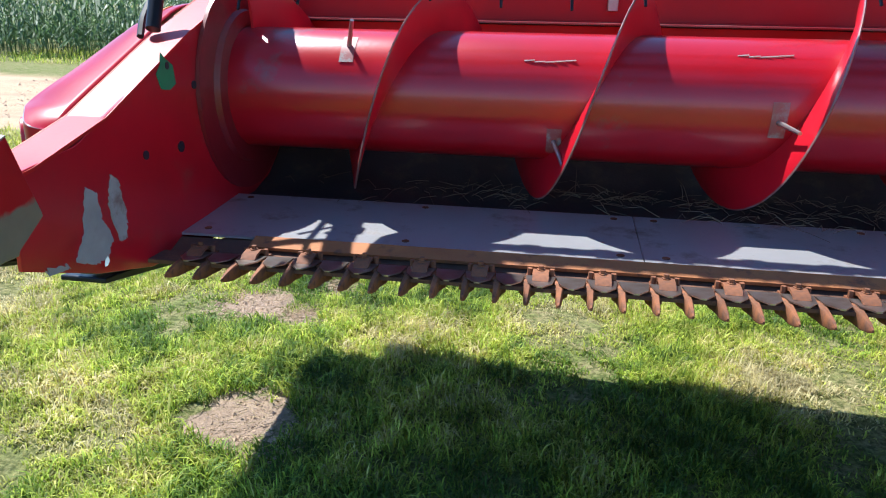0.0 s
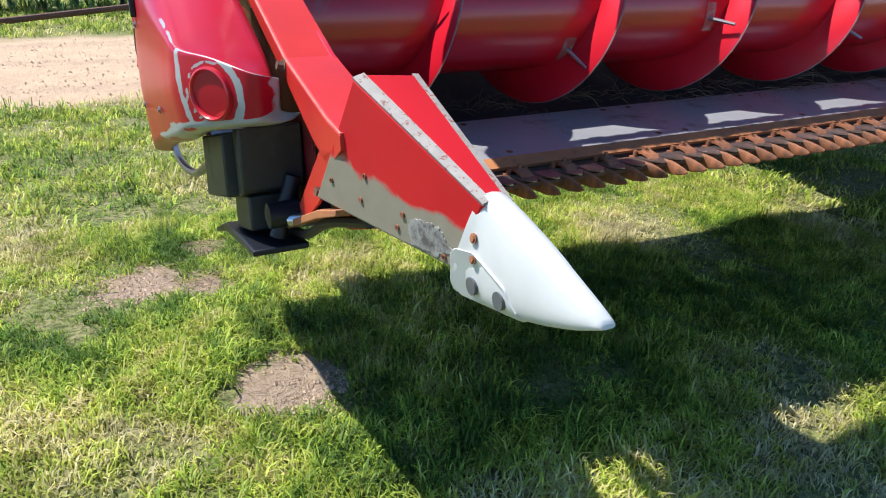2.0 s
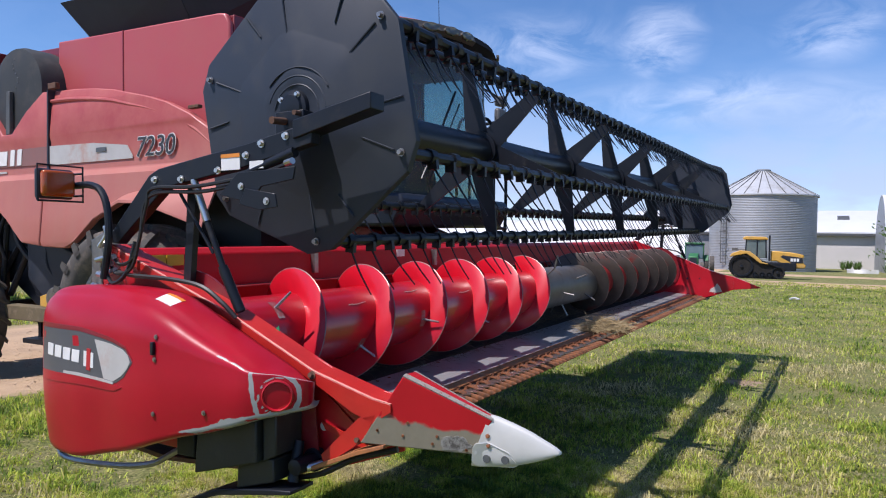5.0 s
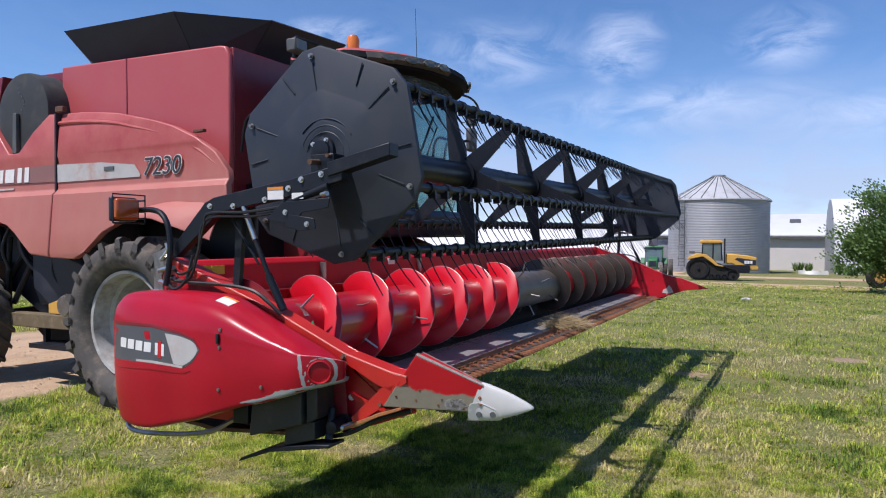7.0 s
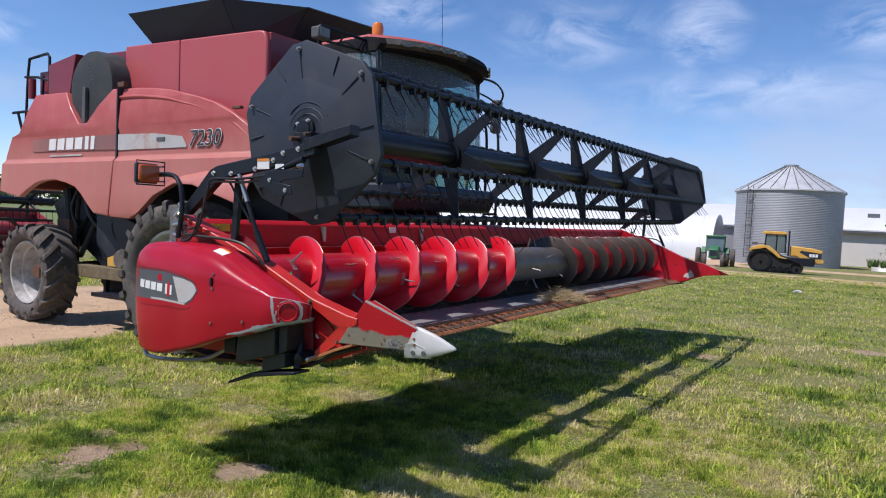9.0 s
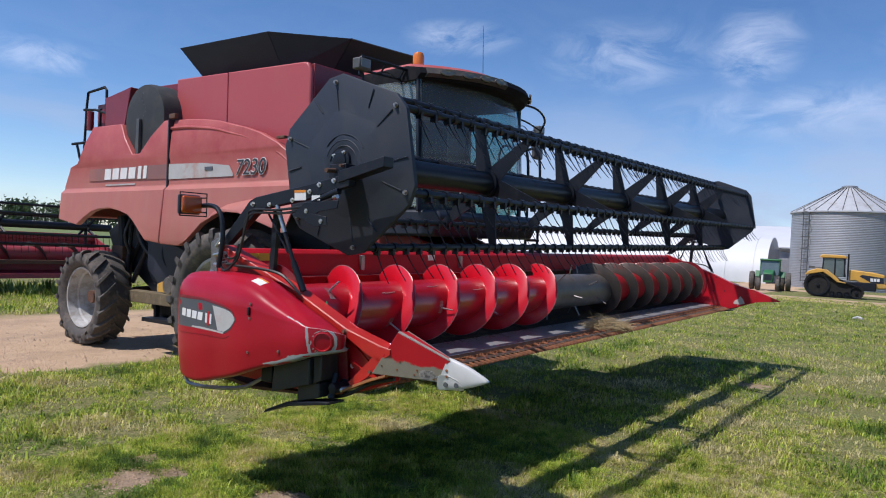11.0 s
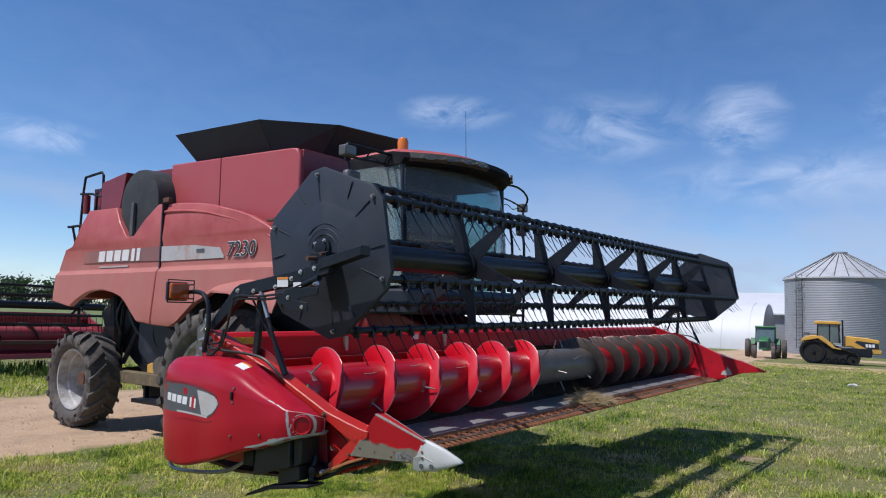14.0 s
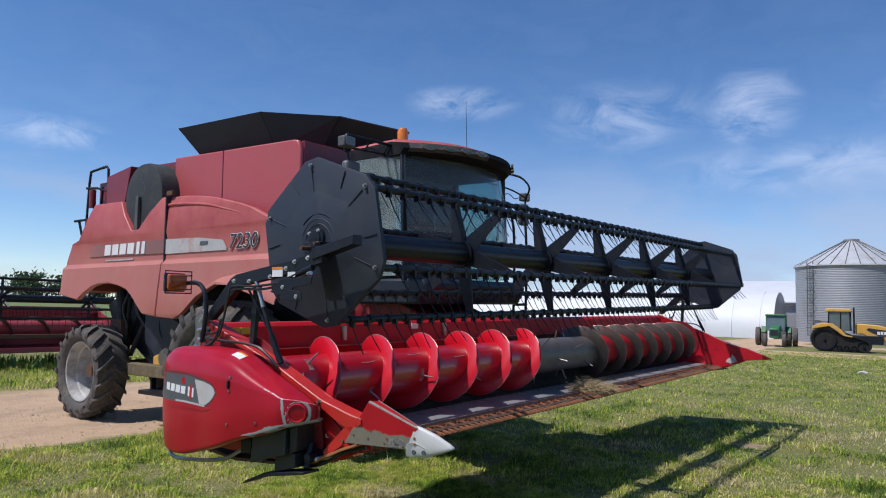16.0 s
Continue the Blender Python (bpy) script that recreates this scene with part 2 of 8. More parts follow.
RED = (0.50, 0.007, 0.020)
M = {
    "red": material("red_paint", RED, 0.34, alt=(0.36, 0.008, 0.014), scale=3, coat=0.35, dirt=(0.30, 0.09, 0.07), dirt_scale=3.5, dirt_low=0.58, dirt_high=0.85, dirt_rough=0.6, bump=0.05),
    "red_orange": material("sun_faded_red_paint", (0.52, 0.020, 0.014), 0.42, alt=(0.40, 0.014, 0.010), scale=5, coat=0.1, dirt=(0.36, 0.12, 0.08), dirt_scale=6, dirt_low=0.6, dirt_high=0.8, bump=0.06),
    "red_body": material("oxidised_red_paint", (0.39, 0.054, 0.054), 0.45, alt=(0.34, 0.044, 0.044), scale=0.9, amount=0.9, coat=0.10, dirt=(0.50, 0.15, 0.125), dirt_scale=2.6, dirt_low=0.34, dirt_high=0.84, dirt_rough=0.7, bump=0.04),
    "red_tank": material("weathered_crimson_paint", (0.44, 0.068, 0.074), 0.42, alt=(0.39, 0.056, 0.062), scale=1.2, amount=0.9, coat=0.12, dirt=(0.42, 0.095, 0.090), dirt_scale=2.4, dirt_low=0.34, dirt_high=0.86, dirt_rough=0.6, bump=0.03),
    "hopper": material("dusty_black_sheet", (0.024, 0.027, 0.036), 0.5, alt=(0.031, 0.034, 0.046), scale=2, dirt=(0.040, 0.042, 0.052), dirt_scale=1.5, dirt_low=0.42, dirt_high=0.8, spec=0.3),
    "red_dark": material("dark_red", (0.22, 0.010, 0.018), 0.4, alt=(0.16, 0.01, 0.015), scale=2, coat=0.2, dirt=(0.2, 0.06, 0.05), dirt_scale=3),
    "auger_red": material("auger_red_paint", (0.43, 0.004, 0.014), 0.28, alt=(0.34, 0.004, 0.011), scale=4, coat=0.4, dirt=(0.16, 0.10, 0.09), dirt_scale=2.2, dirt_low=0.57, dirt_high=0.68, dirt_rough=0.4, bump=0.06),
    "flight_red": material("flight_red_paint", (0.60, 0.006, 0.020), 0.36, alt=(0.50, 0.006, 0.017), scale=7, coat=0.2, dirt=(0.22, 0.12, 0.11), dirt_scale=5, dirt_low=0.66, dirt_high=0.76, bump=0.05),
    "flight_worn": material("worn_dusty_flighting", (0.085, 0.066, 0.058), 0.55, metal=0.2, alt=(0.14, 0.11, 0.095), scale=6, dirt=(0.26, 0.02, 0.02), dirt_scale=3, dirt_low=0.55, dirt_high=0.7, bump=0.1),
    "tube_worn": material("polished_worn_steel", (0.16, 0.145, 0.135), 0.48, metal=0.5, alt=(0.10, 0.085, 0.075), scale=4, dirt=(0.17, 0.12, 0.09), dirt_scale=3, bump=0.1),
    "edge_steel": material("bare_edge_steel", (0.36, 0.26, 0.24), 0.45, metal=0.6, alt=(0.30, 0.12, 0.10), scale=20),
    "apron": material("scuffed_steel_apron", (0.52, 0.52, 0.53), 0.28, metal=0.5, alt=(0.38, 0.375, 0.385), scale=3, amount=0.9, dirt=(0.26, 0.21, 0.17), dirt_scale=7, dirt_low=0.56, dirt_high=0.75, dirt_rough=0.6, bump=0.12, bump_scale=40),
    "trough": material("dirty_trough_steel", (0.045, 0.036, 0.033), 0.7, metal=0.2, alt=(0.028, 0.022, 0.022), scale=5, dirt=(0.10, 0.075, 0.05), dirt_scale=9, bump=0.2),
    "rust": material("orange_rust", (0.27, 0.095, 0.034), 0.75, alt=(0.15, 0.055, 0.026), scale=18, dirt=(0.07, 0.042, 0.032), dirt_scale=30, dirt_low=0.48, dirt_high=0.68, bump=0.25, bump_scale=120, rnd=0.22),
    "rust_bright": material("bright_orange_rust", (0.40, 0.15, 0.045), 0.75, alt=(0.28, 0.10, 0.04), scale=9, dirt=(0.12, 0.06, 0.04), dirt_scale=20, dirt_low=0.55, dirt_high=0.7, bump=0.2, bump_scale=120),
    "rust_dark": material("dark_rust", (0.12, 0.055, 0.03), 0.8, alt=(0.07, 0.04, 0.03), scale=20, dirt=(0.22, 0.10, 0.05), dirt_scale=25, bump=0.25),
    "knife": material("bright_knife_steel", (0.45, 0.43, 0.42), 0.3, metal=0.9, alt=(0.30, 0.22, 0.16), scale=30),
    "black": material("black_plastic", (0.012, 0.016, 0.026), 0.42, alt=(0.018, 0.023, 0.035), scale=3, dirt=(0.045, 0.047, 0.053), dirt_scale=2.6, dirt_low=0.5, dirt_high=0.85, bump=0.05, spec=0.45),
    "reel_plate": material("matte_black_sheet", (0.024, 0.030, 0.042), 0.5, alt=(0.031, 0.038, 0.052), scale=2, amount=0.9, dirt=(0.042, 0.048, 0.058), dirt_scale=3.2, dirt_low=0.48, dirt_high=0.80, bump=0.06, bump_scale=30, spec=0.3),
    "mirror_back": material("dusty_grey_mirror_shell", (0.10, 0.10, 0.105), 0.5, alt=(0.075, 0.075, 0.08), scale=4, dirt=(0.17, 0.155, 0.14), dirt_scale=4),
    "finger_guide": material("rubbed_guide_paint", (0.30, 0.02, 0.025), 0.4, alt=(0.24, 0.21, 0.20), scale=22, amount=1.0, dirt=(0.30, 0.28, 0.27), dirt_scale=14, dirt_low=0.5, dirt_high=0.6),
    "visor": material("matte_dark_roof_plastic", (0.010, 0.011, 0.014), 0.8, alt=(0.016, 0.016, 0.019), scale=3, dirt=(0.032, 0.030, 0.030), dirt_scale=4, dirt_low=0.5, dirt_high=0.8, spec=0.1),
    "red_deep": material("plain_red_sheet_paint", (0.43, 0.006, 0.012), 0.5, alt=(0.34, 0.006, 0.010), scale=2.5, dirt=(0.24, 0.05, 0.04), dirt_scale=4, dirt_low=0.60, dirt_high=0.85, spec=0.25),
    "screen": material("dusty_dark_screen", (0.035, 0.038, 0.040), 0.6, alt=(0.050, 0.053, 0.054), scale=3, dirt=(0.085, 0.082, 0.078), dirt_scale=5, dirt_low=0.5, dirt_high=0.8, spec=0.3),
    "light_panel": material("brown_grey_plastic", (0.055, 0.050, 0.046), 0.6, alt=(0.040, 0.037, 0.035), scale=4, dirt=(0.10, 0.085, 0.07), dirt_scale=6),
    "cover": material("dark_olive_plastic", (0.021, 0.022, 0.022), 0.5, alt=(0.012, 0.013, 0.013), scale=5, dirt=(0.07, 0.065, 0.05), dirt_scale=6),
    "black_steel": material("black_painted_steel", (0.008, 0.010, 0.015), 0.40, alt=(0.013, 0.015, 0.021), scale=6, dirt=(0.04, 0.036, 0.034), dirt_scale=8, dirt_low=0.57, dirt_high=0.82, spec=0.3),
    "grey_plastic": material("weathered_grey_plastic", (0.085, 0.09, 0.092), 0.55, alt=(0.06, 0.063, 0.065), scale=4, dirt=(0.15, 0.14, 0.12), dirt_scale=5),
    "rubber": material("dusty_tyre_rubber", (0.062, 0.057, 0.053), 0.85, alt=(0.105, 0.092, 0.080), scale=5, amount=0.9, dirt=(0.22, 0.175, 0.135), dirt_scale=6, dirt_low=0.48, dirt_high=0.8, bump=0.15),
    "hose": material("hose_rubber", (0.012, 0.012, 0.013), 0.5),
    "rim": material("grey_wheel_paint", (0.48, 0.475, 0.46), 0.45, alt=(0.38, 0.37, 0.35), scale=5, dirt=(0.23, 0.19, 0.15), dirt_scale=6, dirt_low=0.45, dirt_high=0.72),
    "white": material("white_poly", (0.56, 0.55, 0.52), 0.42, alt=(0.49, 0.48, 0.45), scale=9, dirt=(0.55, 0.52, 0.47), dirt_scale=10, dirt_low=0.62, dirt_high=0.85, bump=0.05),
    "chrome": material("zinc_plated_steel", (0.62, 0.60, 0.58), 0.28, metal=0.9, alt=(0.48, 0.45, 0.42), scale=12),
    "bare": material("scratched_tube_steel", (0.34, 0.32, 0.31), 0.35, metal=0.8, alt=(0.18, 0.16, 0.15), scale=14),
    "bare_paint": material("rubbed_grey_primer", (0.36, 0.36, 0.37), 0.55, alt=(0.26, 0.25, 0.25), scale=12, dirt=(0.20, 0.13, 0.11), dirt_scale=9, dirt_low=0.55, dirt_high=0.7),
    "decal_grey": material("grey_decal", (0.085, 0.09, 0.098), 0.4, alt=(0.065, 0.07, 0.078), scale=5),
    "decal_faded": material("faded_brown_decal", (0.24, 0.10, 0.085), 0.45, alt=(0.20, 0.12, 0.11), scale=1.5, amount=0.9, dirt=(0.40, 0.15, 0.12), dirt_scale=1.2, dirt_low=0.4, dirt_high=0.7),
    "decal_dark": material("dark_decal", (0.030, 0.032, 0.034), 0.4, alt=(0.045, 0.045, 0.046), scale=5),
    "decal_silver": material("silver_decal", (0.47, 0.46, 0.44), 0.4, alt=(0.38, 0.36, 0.34), scale=4, dirt=(0.42, 0.25, 0.2), dirt_scale=3),
    "decal_white": material("white_decal", (0.74, 0.73, 0.71), 0.4, alt=(0.64, 0.62, 0.6), scale=12),
    "orange": material("orange_print", (0.75, 0.25, 0.03), 0.5),
    "yellow": material("yellow_print", (0.62, 0.42, 0.02), 0.5),
    "green_tag": material("green_paint_mark", (0.02, 0.28, 0.12), 0.5),
    "straw": material("dry_straw", (0.42, 0.32, 0.17), 0.8, alt=(0.26, 0.18, 0.09), scale=30, amount=1.0),
    # darker brown than the straw on the cutterbar
    "chaff": material("dark_brown_chaff", (0.17, 0.125, 0.075), 0.9, alt=(0.10, 0.072, 0.045), scale=30, amount=1.0),
    "galv": material("galvanised_sheet", (0.32, 0.335, 0.355), 0.5, metal=0.35, alt=(0.26, 0.275, 0.30), scale=1.2, amount=0.9, dirt=(0.28, 0.285, 0.29), dirt_scale=0.7),
    "galv_roof": material("galvanised_roof_sheet", (0.50, 0.51, 0.52), 0.55, metal=0.25, alt=(0.43, 0.44, 0.46), scale=1.0, dirt=(0.30, 0.29, 0.28), dirt_scale=0.9),
    "barn_white": material("white_roof_sheet", (0.64, 0.65, 0.66), 0.55, alt=(0.58, 0.59, 0.60), scale=0.6),
    "barn_wall": material("beige_wall_sheet", (0.60, 0.57, 0.55), 0.6, alt=(0.55, 0.535, 0.50), scale=0.8),
    "yellow_paint": material("yellow_machine_paint", (0.62, 0.34, 0.055), 0.5, alt=(0.54, 0.30, 0.05), scale=2, dirt=(0.4, 0.27, 0.1), dirt_scale=2),
    "green_paint": material("green_machine_paint", (0.035, 0.17, 0.06), 0.5, alt=(0.03, 0.13, 0.05), scale=2),
    "bark": material("tree_bark", (0.10, 0.075, 0.055), 0.9, alt=(0.06, 0.045, 0.035), scale=9, bump=0.5, bump_scale=30),
    "leaf": material("tree_leaves", (0.050, 0.105, 0.022), 0.55, alt=(0.085, 0.14, 0.035), scale=3, amount=1.0),
    "leaf_far": material("far_foliage", (0.040, 0.075, 0.028), 0.8, alt=(0.065, 0.10, 0.04), scale=0.5, amount=1.0),
    "corn": material("corn_leaves", (0.060, 0.120, 0.040), 0.5, alt=(0.11, 0.16, 0.07), scale=2, amount=1.0),
    "crop": material("crop_field", (0.14, 0.17, 0.045), 0.9, alt=(0.10, 0.15, 0.035), scale=0.4, amount=1.0),
}


def road_dust(m, low, high, tint, most):
    """Pale dust thrown up from the fields, thicker on the lower panels, in streaks."""
    n, l = m.node_tree.nodes, m.node_tree.links
    b = n["Principled BSDF"]
    old = b.inputs["Base Color"].links[0].from_socket
    sep, nz, mp = n.new("ShaderNodeSeparateXYZ"), n.new("ShaderNodeTexNoise"), n.new("ShaderNodeMapping")
    pos = n.new("ShaderNodeNewGeometry").outputs["Position"]
    l.new(pos, sep.inputs["Vector"])
    mp.inputs["Scale"].default_value = (3.0, 3.0, 0.5)
    l.new(pos, mp.inputs["Vector"])
    nz.inputs["Scale"].default_value, nz.inputs["Detail"].default_value = 1.6, 6.0
    l.new(mp.outputs["Vector"], nz.inputs["Vector"])
    up = n.new("ShaderNodeMapRange")
    up.interpolation_type = "SMOOTHSTEP"
    up.inputs["From Min"].default_value, up.inputs["From Max"].default_value, up.inputs["To Max"].default_value = high, low, most
    l.new(sep.outputs["Z"], up.inputs["Value"])
    f = n.new("ShaderNodeMath")
    f.operation = "MULTIPLY"
    l.new(up.outputs["Result"], f.inputs[0])
    streak = n.new("ShaderNodeMapRange")
    streak.inputs["From Min"].default_value, streak.inputs["From Max"].default_value, streak.inputs["To Min"].default_value = 0.25, 0.65, 0.6
    l.new(nz.outputs["Fac"], streak.inputs["Value"])
    l.new(streak.outputs["Result"], f.inputs[1])
    x = n.new("ShaderNodeMix")
    x.data_type = "RGBA"
    l.new(f.outputs["Value"], x.inputs["Factor"])
    l.new(old, x.inputs["A"])
    x.inputs["B"].default_value = (*tint, 1)
    l.new(x.outputs["Result"], b.inputs["Base Color"])


road_dust(M["red_body"], 2.30, 2.95, (0.41, 0.185, 0.135), 0.66)


def glass(name, tint, rough=0.03):
    m = bpy.data.materials.new(name)
    m.use_nodes = True
    n, l = m.node_tree.nodes, m.node_tree.links
    n.remove(n["Principled BSDF"])
    t, g, x = n.new("ShaderNodeBsdfTransparent"), n.new("ShaderNodeBsdfGlossy"), n.new("ShaderNodeMixShader")
    t.inputs["Color"].default_value = (*tint, 1)
    g.inputs["Roughness"].default_value = rough
    f = n.new("ShaderNodeFresnel")
    f.inputs["IOR"].default_value = 1.5
    l.new(f.outputs["Fac"], x.inputs["Fac"])
    l.new(t.outputs["BSDF"], x.inputs[1])
    l.new(g.outputs["BSDF"], x.inputs[2])
    # a film of dust on the pane; its grey also imitates reflected sky
    dust, film, nz = n.new("ShaderNodeBsdfDiffuse"), n.new("ShaderNodeMixShader"), n.new("ShaderNodeTexNoise")
    dust.inputs["Color"].default_value = (0.34, 0.36, 0.36, 1)
    nz.inputs["Scale"].default_value, nz.inputs["Detail"].default_value = 2.2, 4.0
    amount = n.new("ShaderNodeMapRange")
    amount.inputs["From Min"].default_value, amount.inputs["From Max"].default_value = 0.3, 0.75
    amount.inputs["To Min"].default_value, amount.inputs["To Max"].default_value = 0.11, 0.32
    l.new(n.new("ShaderNodeTexCoord").outputs["Object"], nz.inputs["Vector"])
    l.new(nz.outputs["Fac"], amount.inputs["Value"])
    l.new(amount.outputs["Result"], film.inputs["Fac"])
    l.new(x.outputs["Shader"], film.inputs[1])
    l.new(dust.outputs["BSDF"], film.inputs[2])
    l.new(film.outputs["Shader"], n["Material Output"].inputs["Surface"])
    return m


M["glass"] = glass("tinted_cab_glass", (0.66, 0.84, 0.82))
M["amber"] = material("amber_lens", (0.42, 0.075, 0.008), 0.2, coat=0.5)
M["beacon"] = material("orange_beacon_lens", (0.72, 0.20, 0.02), 0.25, alt=(0.62, 0.15, 0.015), coat=0.4)
M["lamp_glass"] = material("clear_lamp_lens", (0.20, 0.18, 0.15), 0.12, metal=0.5)


# ---- mesh helpers ----
IDENT = Matrix.Identity(4)
FRAME = [IDENT]


def thing(name, label, category, base=(0, 0, 0), group="", kind=""):
    ob = tagged(new(name), label, category, group, kind)
    ob.empty_display_size = 0.1
    ob.matrix_world = FRAME[0] @ Matrix.Translation(base)
    return ob


def hang(ob, parent):
    if parent is not None:
        ob.parent = parent
        chain, m = parent, IDENT
        while chain is not None:
            m = chain.matrix_parent_inverse @ chain.matrix_basis @ m if chain.parent else chain.matrix_basis @ m
            chain = chain.parent
        ob.matrix_parent_inverse = m.inverted()
    return ob


def part(name, bm, mat, parent=None, label="", bevel=0.0, smooth=35, kind="", local=False):
    """One mesh object from a bmesh in the current frame of reference."""
    if not local:
        bm.transform(FRAME[0])
    bmesh.ops.recalc_face_normals(bm, faces=bm.faces)
    me = bpy.data.meshes.new(name)
    bm.to_mesh(me)
    bm.free()
    if smooth:
        me.shade_smooth()
        me.set_sharp_from_angle(angle=radians(smooth))
    for m in (mat if isinstance(mat, (list, tuple)) else [mat]):
        me.materials.append(m)
    ob = new(name, me)
    if bevel:
        md = ob.modifiers.new("edge", "BEVEL")
        md.width, md.segments, md.limit_method, md.angle_limit = bevel, 2, "ANGLE", radians(40)
    if label or kind:
        tagged(ob, label, "", "", kind)
    return hang(ob, parent)


def piece(name, me, m, parent):
    """An alike piece that shares its mesh data."""
    ob = new(name, me)
    ob.matrix_basis = FRAME[0] @ m
    return hang(ob, parent)


def bolts(name, spots, axis, parent, mat, r=0.012, h=0.01):
    """Alike bolts, each an object on one shared mesh."""
    b = bm_new()
    bolt(b, (0, 0, 0), (0, 0, 1), r, h)
    me = to_mesh(name, b, [mat])
    q = Vector((0, 0, 1)).rotation_difference(Vector(axis).normalized()).to_matrix().to_4x4()
    for p in spots:
        piece(name, me, Matrix.Translation(p) @ q, parent)


def to_mesh(name, bm, mats, smooth=35):
    bmesh.ops.recalc_face_normals(bm, faces=bm.faces)
    me = bpy.data.meshes.new(name)
    bm.to_mesh(me)
    bm.free()
    if smooth:
        me.shade_smooth()
        me.set_sharp_from_angle(angle=radians(smooth))
    for m in mats:
        me.materials.append(m)
    return me


def bm_new():
    return bmesh.new()


def box(bm, lo, hi, mi=0):
    (a, b, c), (d, e, f) = lo, hi
    v = [bm.verts.new(p) for p in ((a, b, c), (d, b, c), (d, e, c), (a, e, c), (a, b, f), (d, b, f), (d, e, f), (a, e, f))]
    for i in ((0, 3, 2, 1), (4, 5, 6, 7), (0, 1, 5, 4), (1, 2, 6, 5), (2, 3, 7, 6), (3, 0, 4, 7)):
        bm.faces.new([v[k] for k in i]).material_index = mi
    return bm


def prism(bm, pts, axis, a, b, mi=0):
    """A polygon in the plane across the axis, run from a to b along it."""
    def put(p, k):
        if axis == "x":
            return (k, p[0], p[1])
        if axis == "y":
            return (p[0], k, p[1])
        return (p[0], p[1], k)
    v0 = [bm.verts.new(put(p, a)) for p in pts]
    v1 = [bm.verts.new(put(p, b)) for p in pts]
    n = len(pts)
    fs = [bm.faces.new(v0), bm.faces.new(v1[::-1])]
    fs += [bm.faces.new((v0[i], v1[i], v1[(i + 1) % n], v0[(i + 1) % n])) for i in range(n)]
    for f in fs:
        f.material_index = mi
    return bm


def frame_of(d):
    d = Vector(d).normalized()
    u = d.orthogonal().normalized()
    return d, u, d.cross(u)


def rod(bm, p0, p1, r0, r1=None, n=12, mi=0, caps=True):
    p0, p1 = Vector(p0), Vector(p1)
    r1 = r0 if r1 is None else r1
    _, u, w = frame_of(p1 - p0)
    rings = []
    for p, r in ((p0, r0), (p1, r1)):
        rings.append([bm.verts.new(p + (u * math.cos(2 * math.pi * i / n) + w * math.sin(2 * math.pi * i / n)) * r) for i in range(n)])
    for i in range(n):
        bm.faces.new((rings[0][i], rings[0][(i + 1) % n], rings[1][(i + 1) % n], rings[1][i])).material_index = mi
    if caps:
        bm.faces.new(rings[0][::-1]).material_index = mi
        bm.faces.new(rings[1]).material_index = mi
    return bm


def curve_points(pts, n=8):
    """A smooth line through the points (Catmull-Rom)."""
    p = [Vector(q) for q in pts]
    p = [p[0] * 2 - p[1]] + p + [p[-1] * 2 - p[-2]]
    out = []
    for i in range(1, len(p) - 2):
        for k in range(n):
            t = k / n
            out.append(0.5 * ((2 * p[i]) + (p[i + 1] - p[i - 1]) * t + (2 * p[i - 1] - 5 * p[i] + 4 * p[i + 1] - p[i + 2]) * t * t
                              + (3 * p[i] - p[i - 1] - 3 * p[i + 1] + p[i + 2]) * t ** 3))
    out.append(p[-2])
    return out


def sweep(bm, pts, r, n=8, mi=0, taper=1.0):
    """A round tube along a line of points."""
    pts = [Vector(p) for p in pts]
    rings = []
    d0 = (pts[1] - pts[0]).normalized()
    u = d0.orthogonal().normalized()
    for i, p in enumerate(pts):
        d = (pts[min(i + 1, len(pts) - 1)] - pts[max(i - 1, 0)]).normalized()
        u = (u - d * u.dot(d)).normalized()
        w = d.cross(u)
        rr = r * (1 + (taper - 1) * i / (len(pts) - 1))
        rings.append([bm.verts.new(p + (u * math.cos(2 * math.pi * k / n) + w * math.sin(2 * math.pi * k / n)) * rr) for k in range(n)])
    for a, b in zip(rings, rings[1:]):
        for k in range(n):
            bm.faces.new((a[k], a[(k + 1) % n], b[(k + 1) % n], b[k])).material_index = mi
    bm.faces.new(rings[0][::-1]).material_index = mi
    bm.faces.new(rings[-1]).material_index = mi
    return bm


def loft(bm, rings, mi=0, caps=True, closed=True):
    vs = [[bm.verts.new(p) for p in r] for r in rings]
    n = len(vs[0])
    for a, b in zip(vs, vs[1:]):
        for k in range(n if closed else n - 1):
            bm.faces.new((a[k], a[(k + 1) % n], b[(k + 1) % n], b[k])).material_index = mi
    if caps:
        bm.faces.new(vs[0][::-1]).material_index = mi
        bm.faces.new(vs[-1]).material_index = mi
    return bm


def lathe(bm, prof, centre, axis="x", n=48, mi=0, ring=False):
    """A profile of (along, radius) turned about an axis through the centre; a ring is open in the middle and its profile closes on itself."""
    c = Vector(centre)
    rings = []
    for a, r in prof:
        loop = []
        for k in range(n):
            t = 2 * math.pi * k / n
            o = {"x": (a, r * math.cos(t), r * math.sin(t)), "y": (r * math.cos(t), a, r * math.sin(t)), "z": (r * math.cos(t), r * math.sin(t), a)}[axis]
            loop.append(bm.verts.new(c + Vector(o)))
        rings.append(loop)
    for a, b in zip(rings, rings[1:] + (rings[:1] if ring else [])):
        for k in range(n):
            bm.faces.new((a[k], a[(k + 1) % n], b[(k + 1) % n], b[k])).material_index = mi
    if ring:
        return bm
    bm.faces.new(rings[0][::-1]).material_index = mi
    bm.faces.new(rings[-1]).material_index = mi
    return bm


